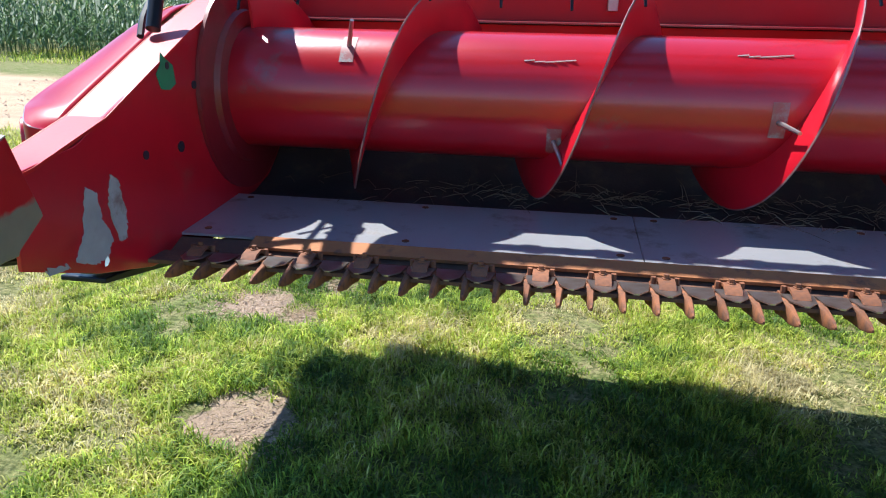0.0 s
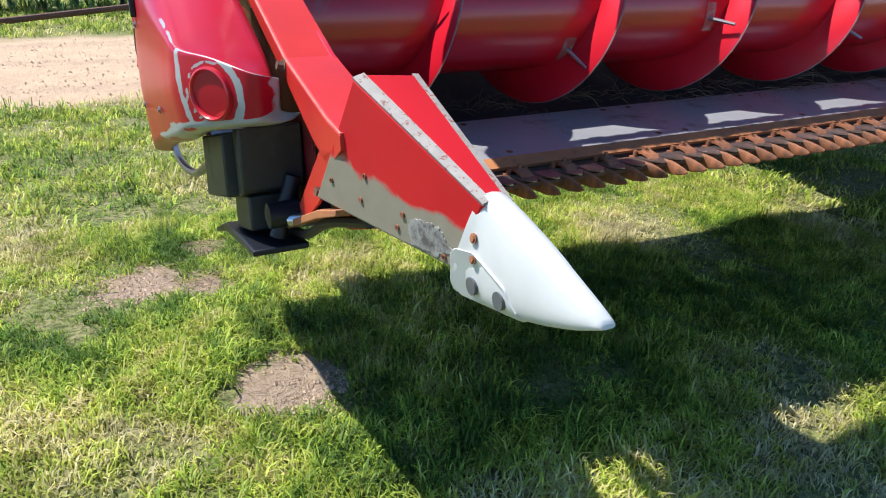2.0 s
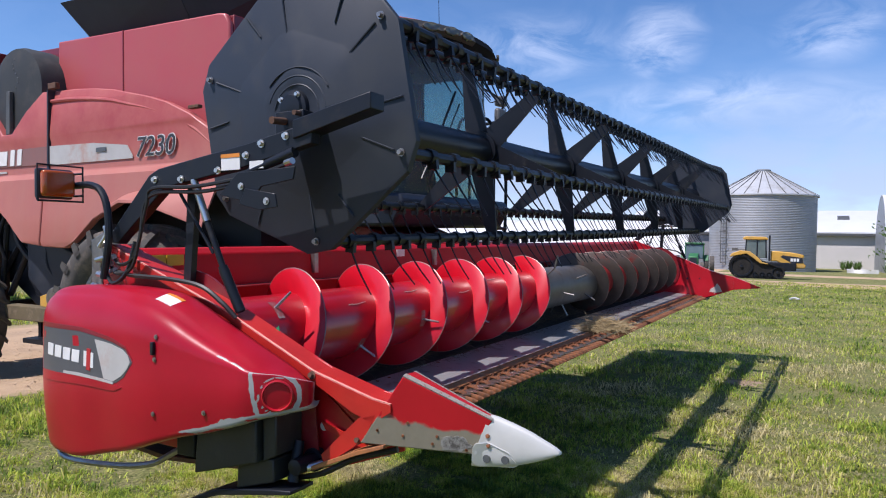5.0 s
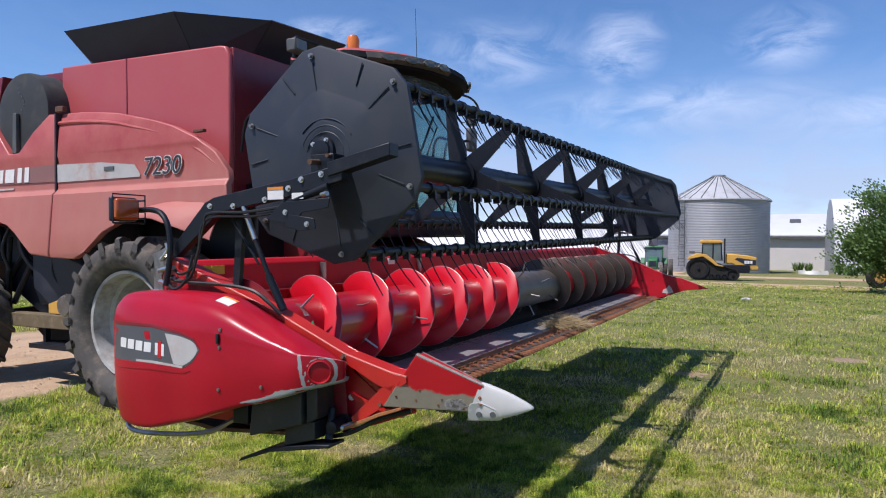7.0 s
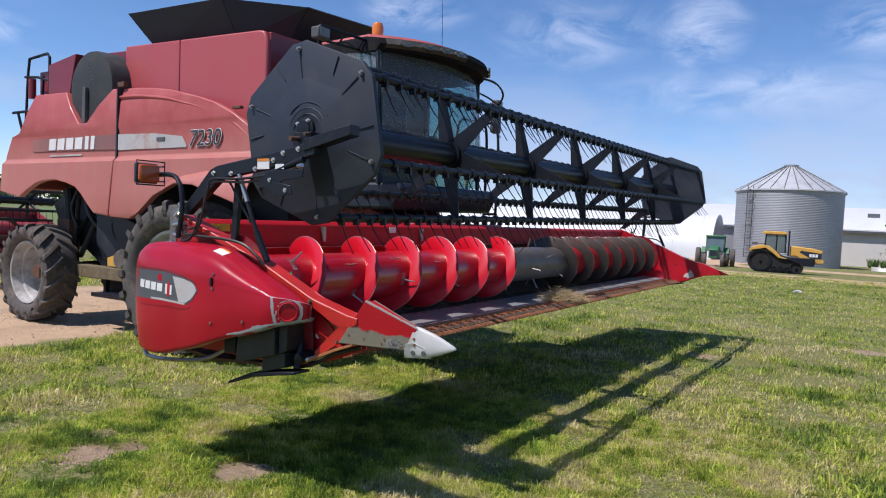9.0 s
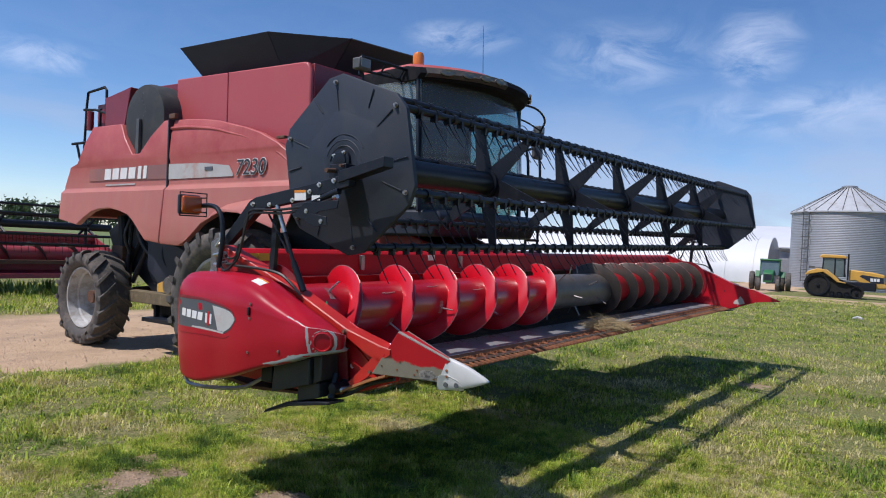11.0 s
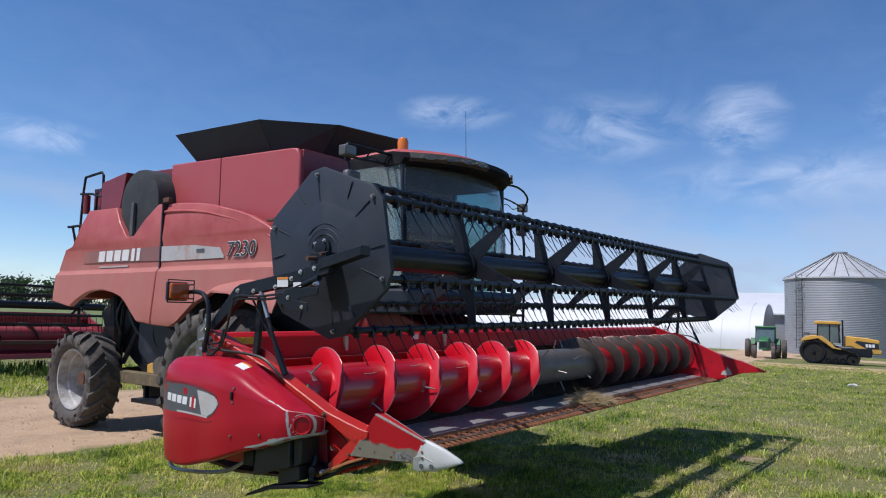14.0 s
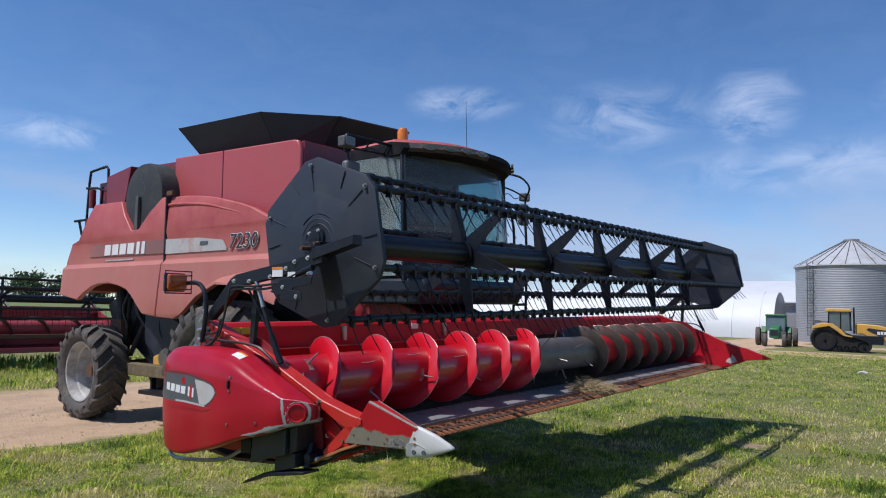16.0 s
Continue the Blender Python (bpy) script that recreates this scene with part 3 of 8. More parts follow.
def bolt(bm, p, axis, r=0.012, h=0.01, mi=0):
    p, d = Vector(p), Vector(axis).normalized()
    rod(bm, p, p + d * 0.003, r * 1.6, n=10, mi=mi)
    rod(bm, p, p + d * h, r, n=6, mi=mi)
    return bm


def lerp(tab, x):
    """Smooth table lookup."""
    for (x0, y0), (x1, y1) in zip(tab, tab[1:]):
        if x <= x1 or (x1, y1) == tab[-1]:
            t = min(1, max(0, (x - x0) / (x1 - x0)))
            return y0 + (y1 - y0) * t
    return tab[-1][1]


def letters(name, text, size, m, mat, parent, label, depth=0.004, bold=0.0):
    """Raised lettering in the built-in font, as a mesh; the text runs along local x."""
    cu = bpy.data.curves.new(name, "FONT")
    cu.body, cu.size, cu.extrude, cu.offset = text, size, depth, bold
    tmp = bpy.data.objects.new("lettering", cu)
    scene.collection.objects.link(tmp)
    me = bpy.data.meshes.new_from_object(tmp.evaluated_get(bpy.context.evaluated_depsgraph_get()))
    bpy.data.objects.remove(tmp)
    me.transform(FRAME[0] @ m)
    me.materials.clear()
    me.materials.append(mat)
    ob = new(name, me)
    tagged(ob, label)
    return hang(ob, parent)


def leafy(name, c0, c1):
    """Thin leaves that let some light through."""
    m = material(name, c0, 0.5, alt=c1, scale=1.5, amount=1.0)
    n, l = m.node_tree.nodes, m.node_tree.links
    b = n["Principled BSDF"]
    t, x = n.new("ShaderNodeBsdfTranslucent"), n.new("ShaderNodeMixShader")
    l.new(b.inputs["Base Color"].links[0].from_socket, t.inputs["Color"])
    x.inputs["Fac"].default_value = 0.4
    l.new(b.outputs["BSDF"], x.inputs[1])
    l.new(t.outputs["BSDF"], x.inputs[2])
    l.new(x.outputs["Shader"], n["Material Output"].inputs["Surface"])
    return m


M["leaf"] = leafy("tree_leaves", (0.085, 0.165, 0.035), (0.15, 0.22, 0.06))
M["leaf_far"] = leafy("far_foliage", (0.06, 0.10, 0.04), (0.085, 0.13, 0.055))
M["corn"] = leafy("corn_leaves", (0.085, 0.165, 0.06), (0.15, 0.22, 0.10))

# ---- materials with wear of their own shape ----
def worn_paint(name, attribute=None, height=None, slope=0.0, bare=(0.30, 0.33, 0.34), paint=RED, rough=0.3, scale=9.0, coat=0.2):
    m = material(name, paint, rough, alt=tuple(c * 0.8 for c in paint), scale=3, coat=coat, bump=0.04, spec=0.24)
    n, l = m.node_tree.nodes, m.node_tree.links
    b = n["Principled BSDF"]
    old = b.inputs["Base Color"].links[0].from_socket
    x = n.new("ShaderNodeMix")
    x.data_type = "RGBA"
    l.new(old, x.inputs["A"])
    if attribute:
        at = n.new("ShaderNodeAttribute")
        at.attribute_name = attribute
        nz = n.new("ShaderNodeTexNoise")
        nz.inputs["Scale"].default_value, nz.inputs["Detail"].default_value = 45.0, 5.0
        l.new(n.new("ShaderNodeTexCoord").outputs["Object"], nz.inputs["Vector"])
        ad = n.new("ShaderNodeMath")
        ad.operation = "MULTIPLY_ADD"
        ad.inputs[1].default_value = 0.5
        l.new(nz.outputs["Fac"], ad.inputs[0])
        l.new(at.outputs["Fac"], ad.inputs[2])
        r = n.new("ShaderNodeMapRange")
        r.inputs["From Min"].default_value, r.inputs["From Max"].default_value = 0.62, 0.72
        l.new(ad.outputs["Value"], r.inputs["Value"])
        fac = r.outputs["Result"]
    else:
        co = n.new("ShaderNodeTexCoord").outputs["Object"]
        sep = n.new("ShaderNodeSeparateXYZ")
        l.new(co, sep.inputs["Vector"])
        nz = n.new("ShaderNodeTexNoise")
        nz.inputs["Scale"].default_value, nz.inputs["Detail"].default_value = scale, 6.0
        l.new(co, nz.inputs["Vector"])
        ad = n.new("ShaderNodeMath")
        ad.operation = "MULTIPLY_ADD"
        ad.inputs[1].default_value = 0.10
        l.new(nz.outputs["Fac"], ad.inputs[0])
        tilt = n.new("ShaderNodeMath")
        tilt.operation = "MULTIPLY_ADD"
        tilt.inputs[1].default_value = -slope
        l.new(sep.outputs["Y"], tilt.inputs[0])
        l.new(sep.outputs["Z"], tilt.inputs[2])
        l.new(tilt.outputs["Value"], ad.inputs[2])
        r = n.new("ShaderNodeMapRange")
        r.inputs["From Min"].default_value, r.inputs["From Max"].default_value = height + 0.006, height - 0.006
        l.new(ad.outputs["Value"], r.inputs["Value"])
        fac = r.outputs["Result"]
    l.new(fac, x.inputs["Factor"])
    nb = n.new("ShaderNodeTexNoise")
    nb.inputs["Scale"].default_value, nb.inputs["Detail"].default_value = 25.0, 6.0
    l.new(n.new("ShaderNodeTexCoord").outputs["Object"], nb.inputs["Vector"])
    xb = n.new("ShaderNodeMix")
    xb.data_type = "RGBA"
    l.new(nb.outputs["Fac"], xb.inputs["Factor"])
    xb.inputs["A"].default_value = (*bare, 1)
    xb.inputs["B"].default_value = (*(c * 0.75 for c in bare), 1)
    l.new(xb.outputs["Result"], x.inputs["B"])
    l.new(x.outputs["Result"], b.inputs["Base Color"])
    return m


M["shield"] = worn_paint("moulded_red_shield", attribute="wear", bare=(0.36, 0.37, 0.36), paint=(0.375, 0.006, 0.019), rough=0.32, coat=0.14)
M["divider"] = worn_paint("divider_paint", height=1.215, slope=0.09, bare=(0.25, 0.22, 0.16), paint=(0.46, 0.010, 0.015), rough=0.5, coat=0.03)
M["speckled"] = material("speckled_edge", (0.30, 0.27, 0.23), 0.65, alt=(0.20, 0.17, 0.145), scale=30, dirt=(0.20, 0.07, 0.05), dirt_scale=110, dirt_low=0.56, dirt_high=0.60)

# ---- ground ----
def ground_material():
    m = bpy.data.materials.new("grass_and_dirt")
    m.use_nodes = True
    n, l = m.node_tree.nodes, m.node_tree.links
    b = n["Principled BSDF"]
    b.inputs["Roughness"].default_value = 0.95
    b.inputs["Specular IOR Level"].default_value = 0.15
    geo = n.new("ShaderNodeNewGeometry").outputs["Position"]
    sep = n.new("ShaderNodeSeparateXYZ")
    l.new(geo, sep.inputs["Vector"])
    def nz(s, d=6.0, r=0.6):
        t = n.new("ShaderNodeTexNoise")
        t.inputs["Scale"].default_value, t.inputs["Detail"].default_value, t.inputs["Roughness"].default_value = s, d, r
        l.new(geo, t.inputs["Vector"])
        return t.outputs["Fac"]
    def op(kind, a, c, d=None):
        t = n.new("ShaderNodeMath")
        t.operation = kind
        for k, v in enumerate((a, c, d)):
            if v is None:
                continue
            if isinstance(v, (int, float)):
                t.inputs[k].default_value = v
            else:
                l.new(v, t.inputs[k])
        return t.outputs["Value"]
    def rng(v, lo, hi):
        t = n.new("ShaderNodeMapRange")
        t.inputs["From Min"].default_value, t.inputs["From Max"].default_value = lo, hi
        l.new(v, t.inputs["Value"])
        return t.outputs["Result"]
    def mix(f, a, c):
        t = n.new("ShaderNodeMix")
        t.data_type = "RGBA"
        for key, v in (("Factor", f), ("A", a), ("B", c)):
            if isinstance(v, tuple):
                t.inputs[key].default_value = (*v, 1)
            else:
                l.new(v, t.inputs[key])
        return t.outputs["Result"]
    X, Y = sep.outputs["X"], sep.outputs["Y"]
    grass = mix(rng(nz(1.1), 0.35, 0.65), (0.16, 0.20, 0.055), (0.24, 0.25, 0.085))
    grass = mix(rng(nz(0.35, 4.0), 0.46, 0.66), grass, (0.27, 0.245, 0.095))
    grass = mix(rng(nz(7.0, 8.0), 0.45, 0.62), grass, (0.33, 0.29, 0.14))
    grass = mix(rng(nz(38.0, 6.0, 0.7), 0.42, 0.62), grass, (0.075, 0.088, 0.026))
    dirt = mix(rng(nz(2.5, 8.0, 0.7), 0.35, 0.7), (0.54, 0.385, 0.25), (0.45, 0.315, 0.20))
    dirt = mix(rng(nz(14.0, 8.0, 0.7), 0.58, 0.78), dirt, (0.30, 0.215, 0.145))
    wob = op("MULTIPLY_ADD", nz(0.9, 5.0), 1.6, -0.8)
    yw = op("ADD", Y, wob)
    band = op("MULTIPLY", rng(yw, ROAD_Y0 - 0.12, ROAD_Y0 + 0.12), rng(yw, ROAD_Y1 + 0.4, ROAD_Y1 - 0.4))
    xw = op("ADD", X, wob)
    lane = op("MAXIMUM", op("MULTIPLY", rng(xw, 36.0, 36.8), rng(xw, 42.0, 41.2)), op("MULTIPLY", rng(xw, 50.5, 51.0), rng(xw, 55.0, 54.5)))
    # wheel ruts along the track
    rut = op("MULTIPLY_ADD", op("SINE", op("MULTIPLY_ADD", op("ADD", Y, op("MULTIPLY", nz(0.5, 2.0), 1.2)), 3.4, 0.6), 0.0), 0.5, 0.5)
    dirt = mix(rng(op("MULTIPLY", rut, nz(3.0, 6.0, 0.7)), 0.38, 0.62), dirt, (0.40, 0.285, 0.19))
    road = op("MAXIMUM", band, lane)
    # scuffed bare spots in the lawn
    spots = 0.0
    for px, py, r in BARE:
        dx, dy = op("SUBTRACT", X, px), op("SUBTRACT", Y, py)
        d = op("SQRT", op("ADD", op("MULTIPLY", dx, dx), op("MULTIPLY", dy, dy)), 0.0)
        spots = op("MAXIMUM", spots, rng(op("ADD", d, op("MULTIPLY_ADD", nz(6.0, 8.0, 0.7), 1.0, -0.5)), r * 1.1, r * 0.85))
    bare = mix(rng(nz(16.0, 8.0, 0.75), 0.35, 0.65), (0.41, 0.305, 0.215), (0.29, 0.21, 0.145))
    l.new(mix(spots, mix(road, grass, dirt), bare), b.inputs["Base Color"])
    bp = n.new("ShaderNodeBump")
    bp.inputs["Strength"].default_value, bp.inputs["Distance"].default_value = 0.9, 0.035
    l.new(nz(22.0, 8.0, 0.7), bp.inputs["Height"])
    l.new(bp.outputs["Normal"], b.inputs["Normal"])
    return m


ROAD_Y0, ROAD_Y1 = 6.1, 11.7
BARE = ((-0.26, 0.62, 0.21), (-0.62, 1.74, 0.18), (-0.38, 1.60, 0.09), (-0.32, 2.02, 0.10), (10.4, -2.8, 0.30), (7.6, -0.68, 0.22))
DRY = ((1.95, 1.45, 0.55), (0.35, 1.55, 0.4), (-1.3, 2.6, 0.45), (2.56, 1.71, 0.4), (0.9, 1.84, 0.4), (0.05, 3.1, 0.6), (6.4, -2.0, 0.9), (3.3, 1.1, 0.6), (6.2, 0.4, 0.8), (9.0, -1.6, 1.1), (-2.6, 1.2, 0.5), (12.5, -0.5, 1.2), (3.2, -1.0, 0.7), (17.0, -2.5, 1.6), (-1.9, -0.6, 0.5))
M["ground"] = ground_material()


def rise(x, y):
    """The lawn swells a little beside the end of the header."""
    return 0.07 * math.exp(-((x + 0.35) ** 2 + (y - 0.75) ** 2) / 2.6)


bm = bm_new()
xs = [-3000, -600, -120, -40, -20, -12] + [-8 + k * 0.5 for k in range(60)] + [24, 32, 45, 70, 120, 600, 3000]
ys = [-3000, -600, -120, -40, -20, -10] + [-6 + k * 0.5 for k in range(44)] + [18, 25, 40, 80, 200, 700, 3000]
vs = [[bm.verts.new((x, y, rise(x, y))) for x in xs] for y in ys]
for a, b in zip(vs, vs[1:]):
    for k in range(len(xs) - 1):
        bm.faces.new((a[k], a[k + 1], b[k + 1], b[k]))
tagged(part("ground", bm, M["ground"], smooth=0), "mown lawn with a sandy farm track crossing it", "ground", "", "structure")


def bare_at(x, y):
    w = (noise.noise(Vector((x * 0.9, y * 0.9, 1.7)))) * 0.5
    if ROAD_Y0 - 0.1 < y + w < ROAD_Y1 + 0.2:
        return True
    return any(math.hypot(x - px, y - py) + noise.noise(Vector((x * 5, y * 5, 0))) * 0.13 + noise.noise(Vector((x * 17, y * 17, 3))) * 0.07 < r * 0.92 for px, py, r in BARE)


def blades(name, count, x0, x1, y0, y1, hmin, hmax, width, mat, seed, skip=None):
    """Many single grass blades as one mesh."""
    rg = np.random.RandomState(seed)
    px, py = rg.uniform(x0, x1, count), rg.uniform(y0, y1, count)
    ok = np.array([not bare_at(a, b) and (skip is None or not skip(a, b)) for a, b in zip(px, py)])
    clump = np.array([noise.noise(Vector((a * 1.6, b * 1.6, 5.0))) + 0.6 * noise.noise(Vector((a * 6, b * 6, 2.0))) + 0.35 * noise.noise(Vector((a * 19, b * 19, 4.0))) for a, b in zip(px, py)])
    ok &= rg.uniform(-0.5, 0.3, count) < clump + 0.23
    px, py, clump = px[ok], py[ok], clump[ok]
    k = len(px)
    h = rg.uniform(hmin, hmax, k) * (0.85 + 0.8 * np.clip(clump, -0.6, 1))
    a, lean, w = rg.uniform(0, 2 * np.pi, k), rg.uniform(0.2, 1.35, k), width * rg.uniform(0.6, 1.3, k)
    dx, dy = np.cos(a), np.sin(a)
    b2 = a + np.pi / 2
    wx, wy = np.cos(b2) * w, np.sin(b2) * w
    base = np.stack([px, py, np.array([rise(a, b) for a, b in zip(px, py)]) - 0.003], 1)
    mid = base + np.stack([dx * lean * h * 0.45, dy * lean * h * 0.45, h * 0.60], 1)
    tip = base + np.stack([dx * lean * h * 1.0, dy * lean * h * 1.0, h * (1.0 - 0.42 * lean)], 1)
    side_ = np.stack([wx, wy, np.zeros(k)], 1)
    v = np.stack([base - side_, base + side_, mid + side_ * 0.8, mid - side_ * 0.8, tip], 1).reshape(-1, 3)
    i = np.arange(k)[:, None] * 5
    me = bpy.data.meshes.new(name)
    me.vertices.add(len(v))
    me.vertices.foreach_set("co", v.astype(np.float32).ravel())
    loops = np.concatenate([i + np.array([[0, 1, 2, 3]]), i + np.array([[3, 2, 4]])], 1).ravel()
    me.loops.add(len(loops))
    me.loops.foreach_set("vertex_index", loops.astype(np.int32))
    me.polygons.add(2 * k)
    starts = np.stack([np.arange(k) * 7, np.arange(k) * 7 + 4], 1).ravel()
    me.polygons.foreach_set("loop_start", starts.astype(np.int32))
    me.update(calc_edges=True)
    me.validate()
    me.materials.append(mat)
    return new(name, me)


def blade_material(name, stops):
    m = bpy.data.materials.new(name)
    m.use_nodes = True
    n, l = m.node_tree.nodes, m.node_tree.links
    b = n["Principled BSDF"]
    g = n.new("ShaderNodeNewGeometry")
    def op(kind, a, c, d=None):
        t = n.new("ShaderNodeMath")
        t.operation = kind
        for k, v in enumerate((a, c, d)):
            if isinstance(v, (int, float)):
                t.inputs[k].default_value = v
            elif v is not None:
                l.new(v, t.inputs[k])
        return t.outputs["Value"]
    def nz(s, d=5.0):
        t = n.new("ShaderNodeTexNoise")
        t.inputs["Scale"].default_value, t.inputs["Detail"].default_value = s, d
        l.new(g.outputs["Position"], t.inputs["Vector"])
        return t.outputs["Fac"]
    # dry stalks gather in patches of the lawn
    v = op("MULTIPLY_ADD", nz(1.1), 2.5, -1.22)
    v = op("ADD", v, op("MULTIPLY_ADD", nz(0.28), 1.6, -0.72))
    v = op("ADD", v, op("MULTIPLY_ADD", nz(8.0), 1.7, -0.83))
    v = op("MULTIPLY_ADD", g.outputs["Random Per Island"], 0.62, v)
    for px, py, r in DRY:
        t = n.new("ShaderNodeVectorMath")
        t.operation = "DISTANCE"
        l.new(g.outputs["Position"], t.inputs[0])
        t.inputs[1].default_value = (px, py, 0)
        q = n.new("ShaderNodeMapRange")
        q.inputs["From Min"].default_value, q.inputs["From Max"].default_value = r, r * 0.3
        q.inputs["To Max"].default_value = 0.45
        l.new(t.outputs["Value"], q.inputs["Value"])
        v = op("ADD", v, q.outputs["Result"])
    r = n.new("ShaderNodeValToRGB")
    r.color_ramp.elements[0].position, r.color_ramp.elements[0].color = stops[0][0], (*stops[0][1], 1)
    r.color_ramp.elements[1].position, r.color_ramp.elements[1].color = stops[-1][0], (*stops[-1][1], 1)
    for p, c in stops[1:-1]:
        r.color_ramp.elements.new(p).color = (*c, 1)
    l.new(v, r.inputs["Fac"])
    shade = n.new("ShaderNodeHueSaturation")
    l.new(r.outputs["Color"], shade.inputs["Color"])
    single = op("MULTIPLY_ADD", op("FRACT", op("MULTIPLY", g.outputs["Random Per Island"], 17.3), 0.0), 0.80, 0.62)
    clump = op("MULTIPLY_ADD", nz(4.5, 3.0), 1.5, 0.28)
    l.new(op("MULTIPLY", single, clump), shade.inputs["Value"])
    l.new(shade.outputs["Color"], b.inputs["Base Color"])
    b.inputs["Roughness"].default_value = 0.55
    b.inputs["Specular IOR Level"].default_value = 0.28
    tr = n.new("ShaderNodeBsdfTranslucent")
    l.new(shade.outputs["Color"], tr.inputs["Color"])
    mx = n.new("ShaderNodeMixShader")
    mx.inputs["Fac"].default_value = 0.5
    l.new(b.outputs["BSDF"], mx.inputs[1])
    l.new(tr.outputs["BSDF"], mx.inputs[2])
    l.new(mx.outputs["Shader"], n["Material Output"].inputs["Surface"])
    return m


M["blade"] = blade_material("grass_blades", ((0.0, (0.10, 0.175, 0.028)), (0.28, (0.285, 0.385, 0.046)), (0.56, (0.46, 0.50, 0.076)), (0.82, (0.52, 0.465, 0.17)), (1.0, (0.57, 0.50, 0.27))))
inner = lambda a, b: -3.0 < a < 3.2 and -2.4 < b < 2.6
middle = lambda a, b: -5.0 < a < 6.0 and -4.0 < b < 6.0
tagged(blades("lawn_grass", 400000, -3.0, 3.2, -2.4, 2.6, 0.026, 0.072, 0.0027, M["blade"], 1), "short green lawn grass with dry blades", "grass", "", "stuff")
tagged(blades("lawn_tufts", 20000, -3.0, 3.2, -2.4, 2.6, 0.05, 0.11, 0.0034, M["blade"], 7), "longer grass tufts in the lawn", "grass", "", "stuff")
tagged(blades("lawn_grass", 190000, -5.0, 6.0, -4.0, 6.0, 0.035, 0.08, 0.0048, M["blade"], 2, inner), "short green lawn grass round the header", "grass", "", "stuff")
tagged(blades("lawn_grass", 110000, -7.0, 22.0, -7.5, 6.4, 0.04, 0.10, 0.0065, M["blade"], 5, middle), "short green lawn grass farther off", "grass", "", "stuff")
tagged(blades("lawn_grass", 60000, 12.0, 40.0, -12.0, 6.0, 0.05, 0.10, 0.011, M["blade"], 6, lambda a, b: a < 22 and b > -7.5), "far lawn grass", "grass", "", "stuff")
tagged(blades("lawn_tufts", 60000, -6.0, 12.0, -6.0, 5.8, 0.06, 0.13, 0.0065, M["blade"], 17, lambda a, b: inner(a, b) or noise.noise(Vector((a * 1.3, b * 1.3, 8.0))) < -0.05), "clumps of longer grass in the lawn", "grass", "", "stuff")
tagged(blades("track_edge_grass", 16000, -8.0, 14.0, 5.2, 6.5, 0.06, 0.16, 0.005, M["blade"], 3), "longer grass along the track's edge", "grass", "", "stuff")
tagged(blades("verge_grass", 26000, -14.0, 16.0, 14.2, 19.0, 0.08, 0.2, 0.008, M["blade"], 4), "longer grass beyond the track", "grass", "", "stuff")


tagged(blades("verge_grass", 36000, -9.0, 10.0, 11.5, 18.0, 0.06, 0.17, 0.010, M["blade"], 9), "longer rough grass beyond the track", "grass", "", "stuff")


def litter(name, label, spots, count, length, seed):
    """Dry stalks lying loose on the ground."""
    rng = random.Random(seed)
    b = bm_new()
    for _ in range(count):
        cx, cy, r = rng.choice(spots)
        p = Vector((rng.gauss(cx, r * 0.6), rng.gauss(cy, r * 0.6), rng.uniform(0.003, 0.03)))
        p.z += rise(p.x, p.y)
        a = rng.uniform(0, 2 * math.pi)
        d = Vector((math.cos(a), math.sin(a), rng.uniform(-0.05, 0.15)))
        rod(b, p, p + d * length * rng.uniform(0.3, 1), 0.0011, 0.0006, n=3, caps=False)
    tagged(part(name, b, M["straw"], smooth=0), label, "litter", "", "stuff")


litter("dry_stalks", "dry stalks lying on the lawn", BARE + DRY, 2600, 0.10, 8)


def clods(name, label, count, x0, x1, y0, y1, seed, scale=0.007):
    """Loose lumps of earth and small stones on the track."""
    rg = np.random.RandomState(seed)
    k = count
    c = np.stack([rg.uniform(x0, x1, k), rg.uniform(y0, y1, k), np.zeros(k)], 1)
    keep = np.array([noise.noise(Vector((p[0] * 0.8, p[1] * 1.6, 3.0))) + rg.uniform(-0.5, 0.5) > 0.0 for p in c])
    c = c[keep]
    c[:, 2] = [rise(p[0], p[1]) for p in c]
    k = len(c)
    r = np.minimum(rg.gamma(2.0, scale, k), scale * 5)[:, None, None] + 0.002
    v = np.array([[1, 0, 0], [0, 1, 0], [-1, 0, 0], [0, -1, 0], [0, 0, 0.8], [0, 0, -0.4]], float)[None] * r * rg.uniform(0.6, 1.4, (k, 6, 1))
    v = (v + c[:, None, :]).reshape(-1, 3)
    f = np.array([[0, 1, 4], [1, 2, 4], [2, 3, 4], [3, 0, 4], [1, 0, 5], [2, 1, 5], [3, 2, 5], [0, 3, 5]])
    faces = (np.arange(k)[:, None, None] * 6 + f[None]).reshape(-1, 3)
    me = bpy.data.meshes.new(name)
    me.from_pydata(v.tolist(), [], faces.tolist())
    me.materials.append(M["clod"])
    tagged(new(name, me), label, "earth", "", "stuff")


M["clod"] = material("dry_earth", (0.52, 0.375, 0.25), 0.95, alt=(0.38, 0.27, 0.18), scale=4, amount=1.0)
clods("earth_clods", "loose clods of dry earth on the track", 12000, -9.0, 6.0, 6.0, 11.5, 21, 0.0055)
clods("earth_clods", "small crumbs of earth on the bare patches", 1400, -0.5, 0.0, 0.38, 0.88, 22, 0.0018)
clods("earth_clods", "small crumbs of earth on the bare patches", 1400, -0.9, -0.36, 1.50, 2.0, 23, 0.0018)

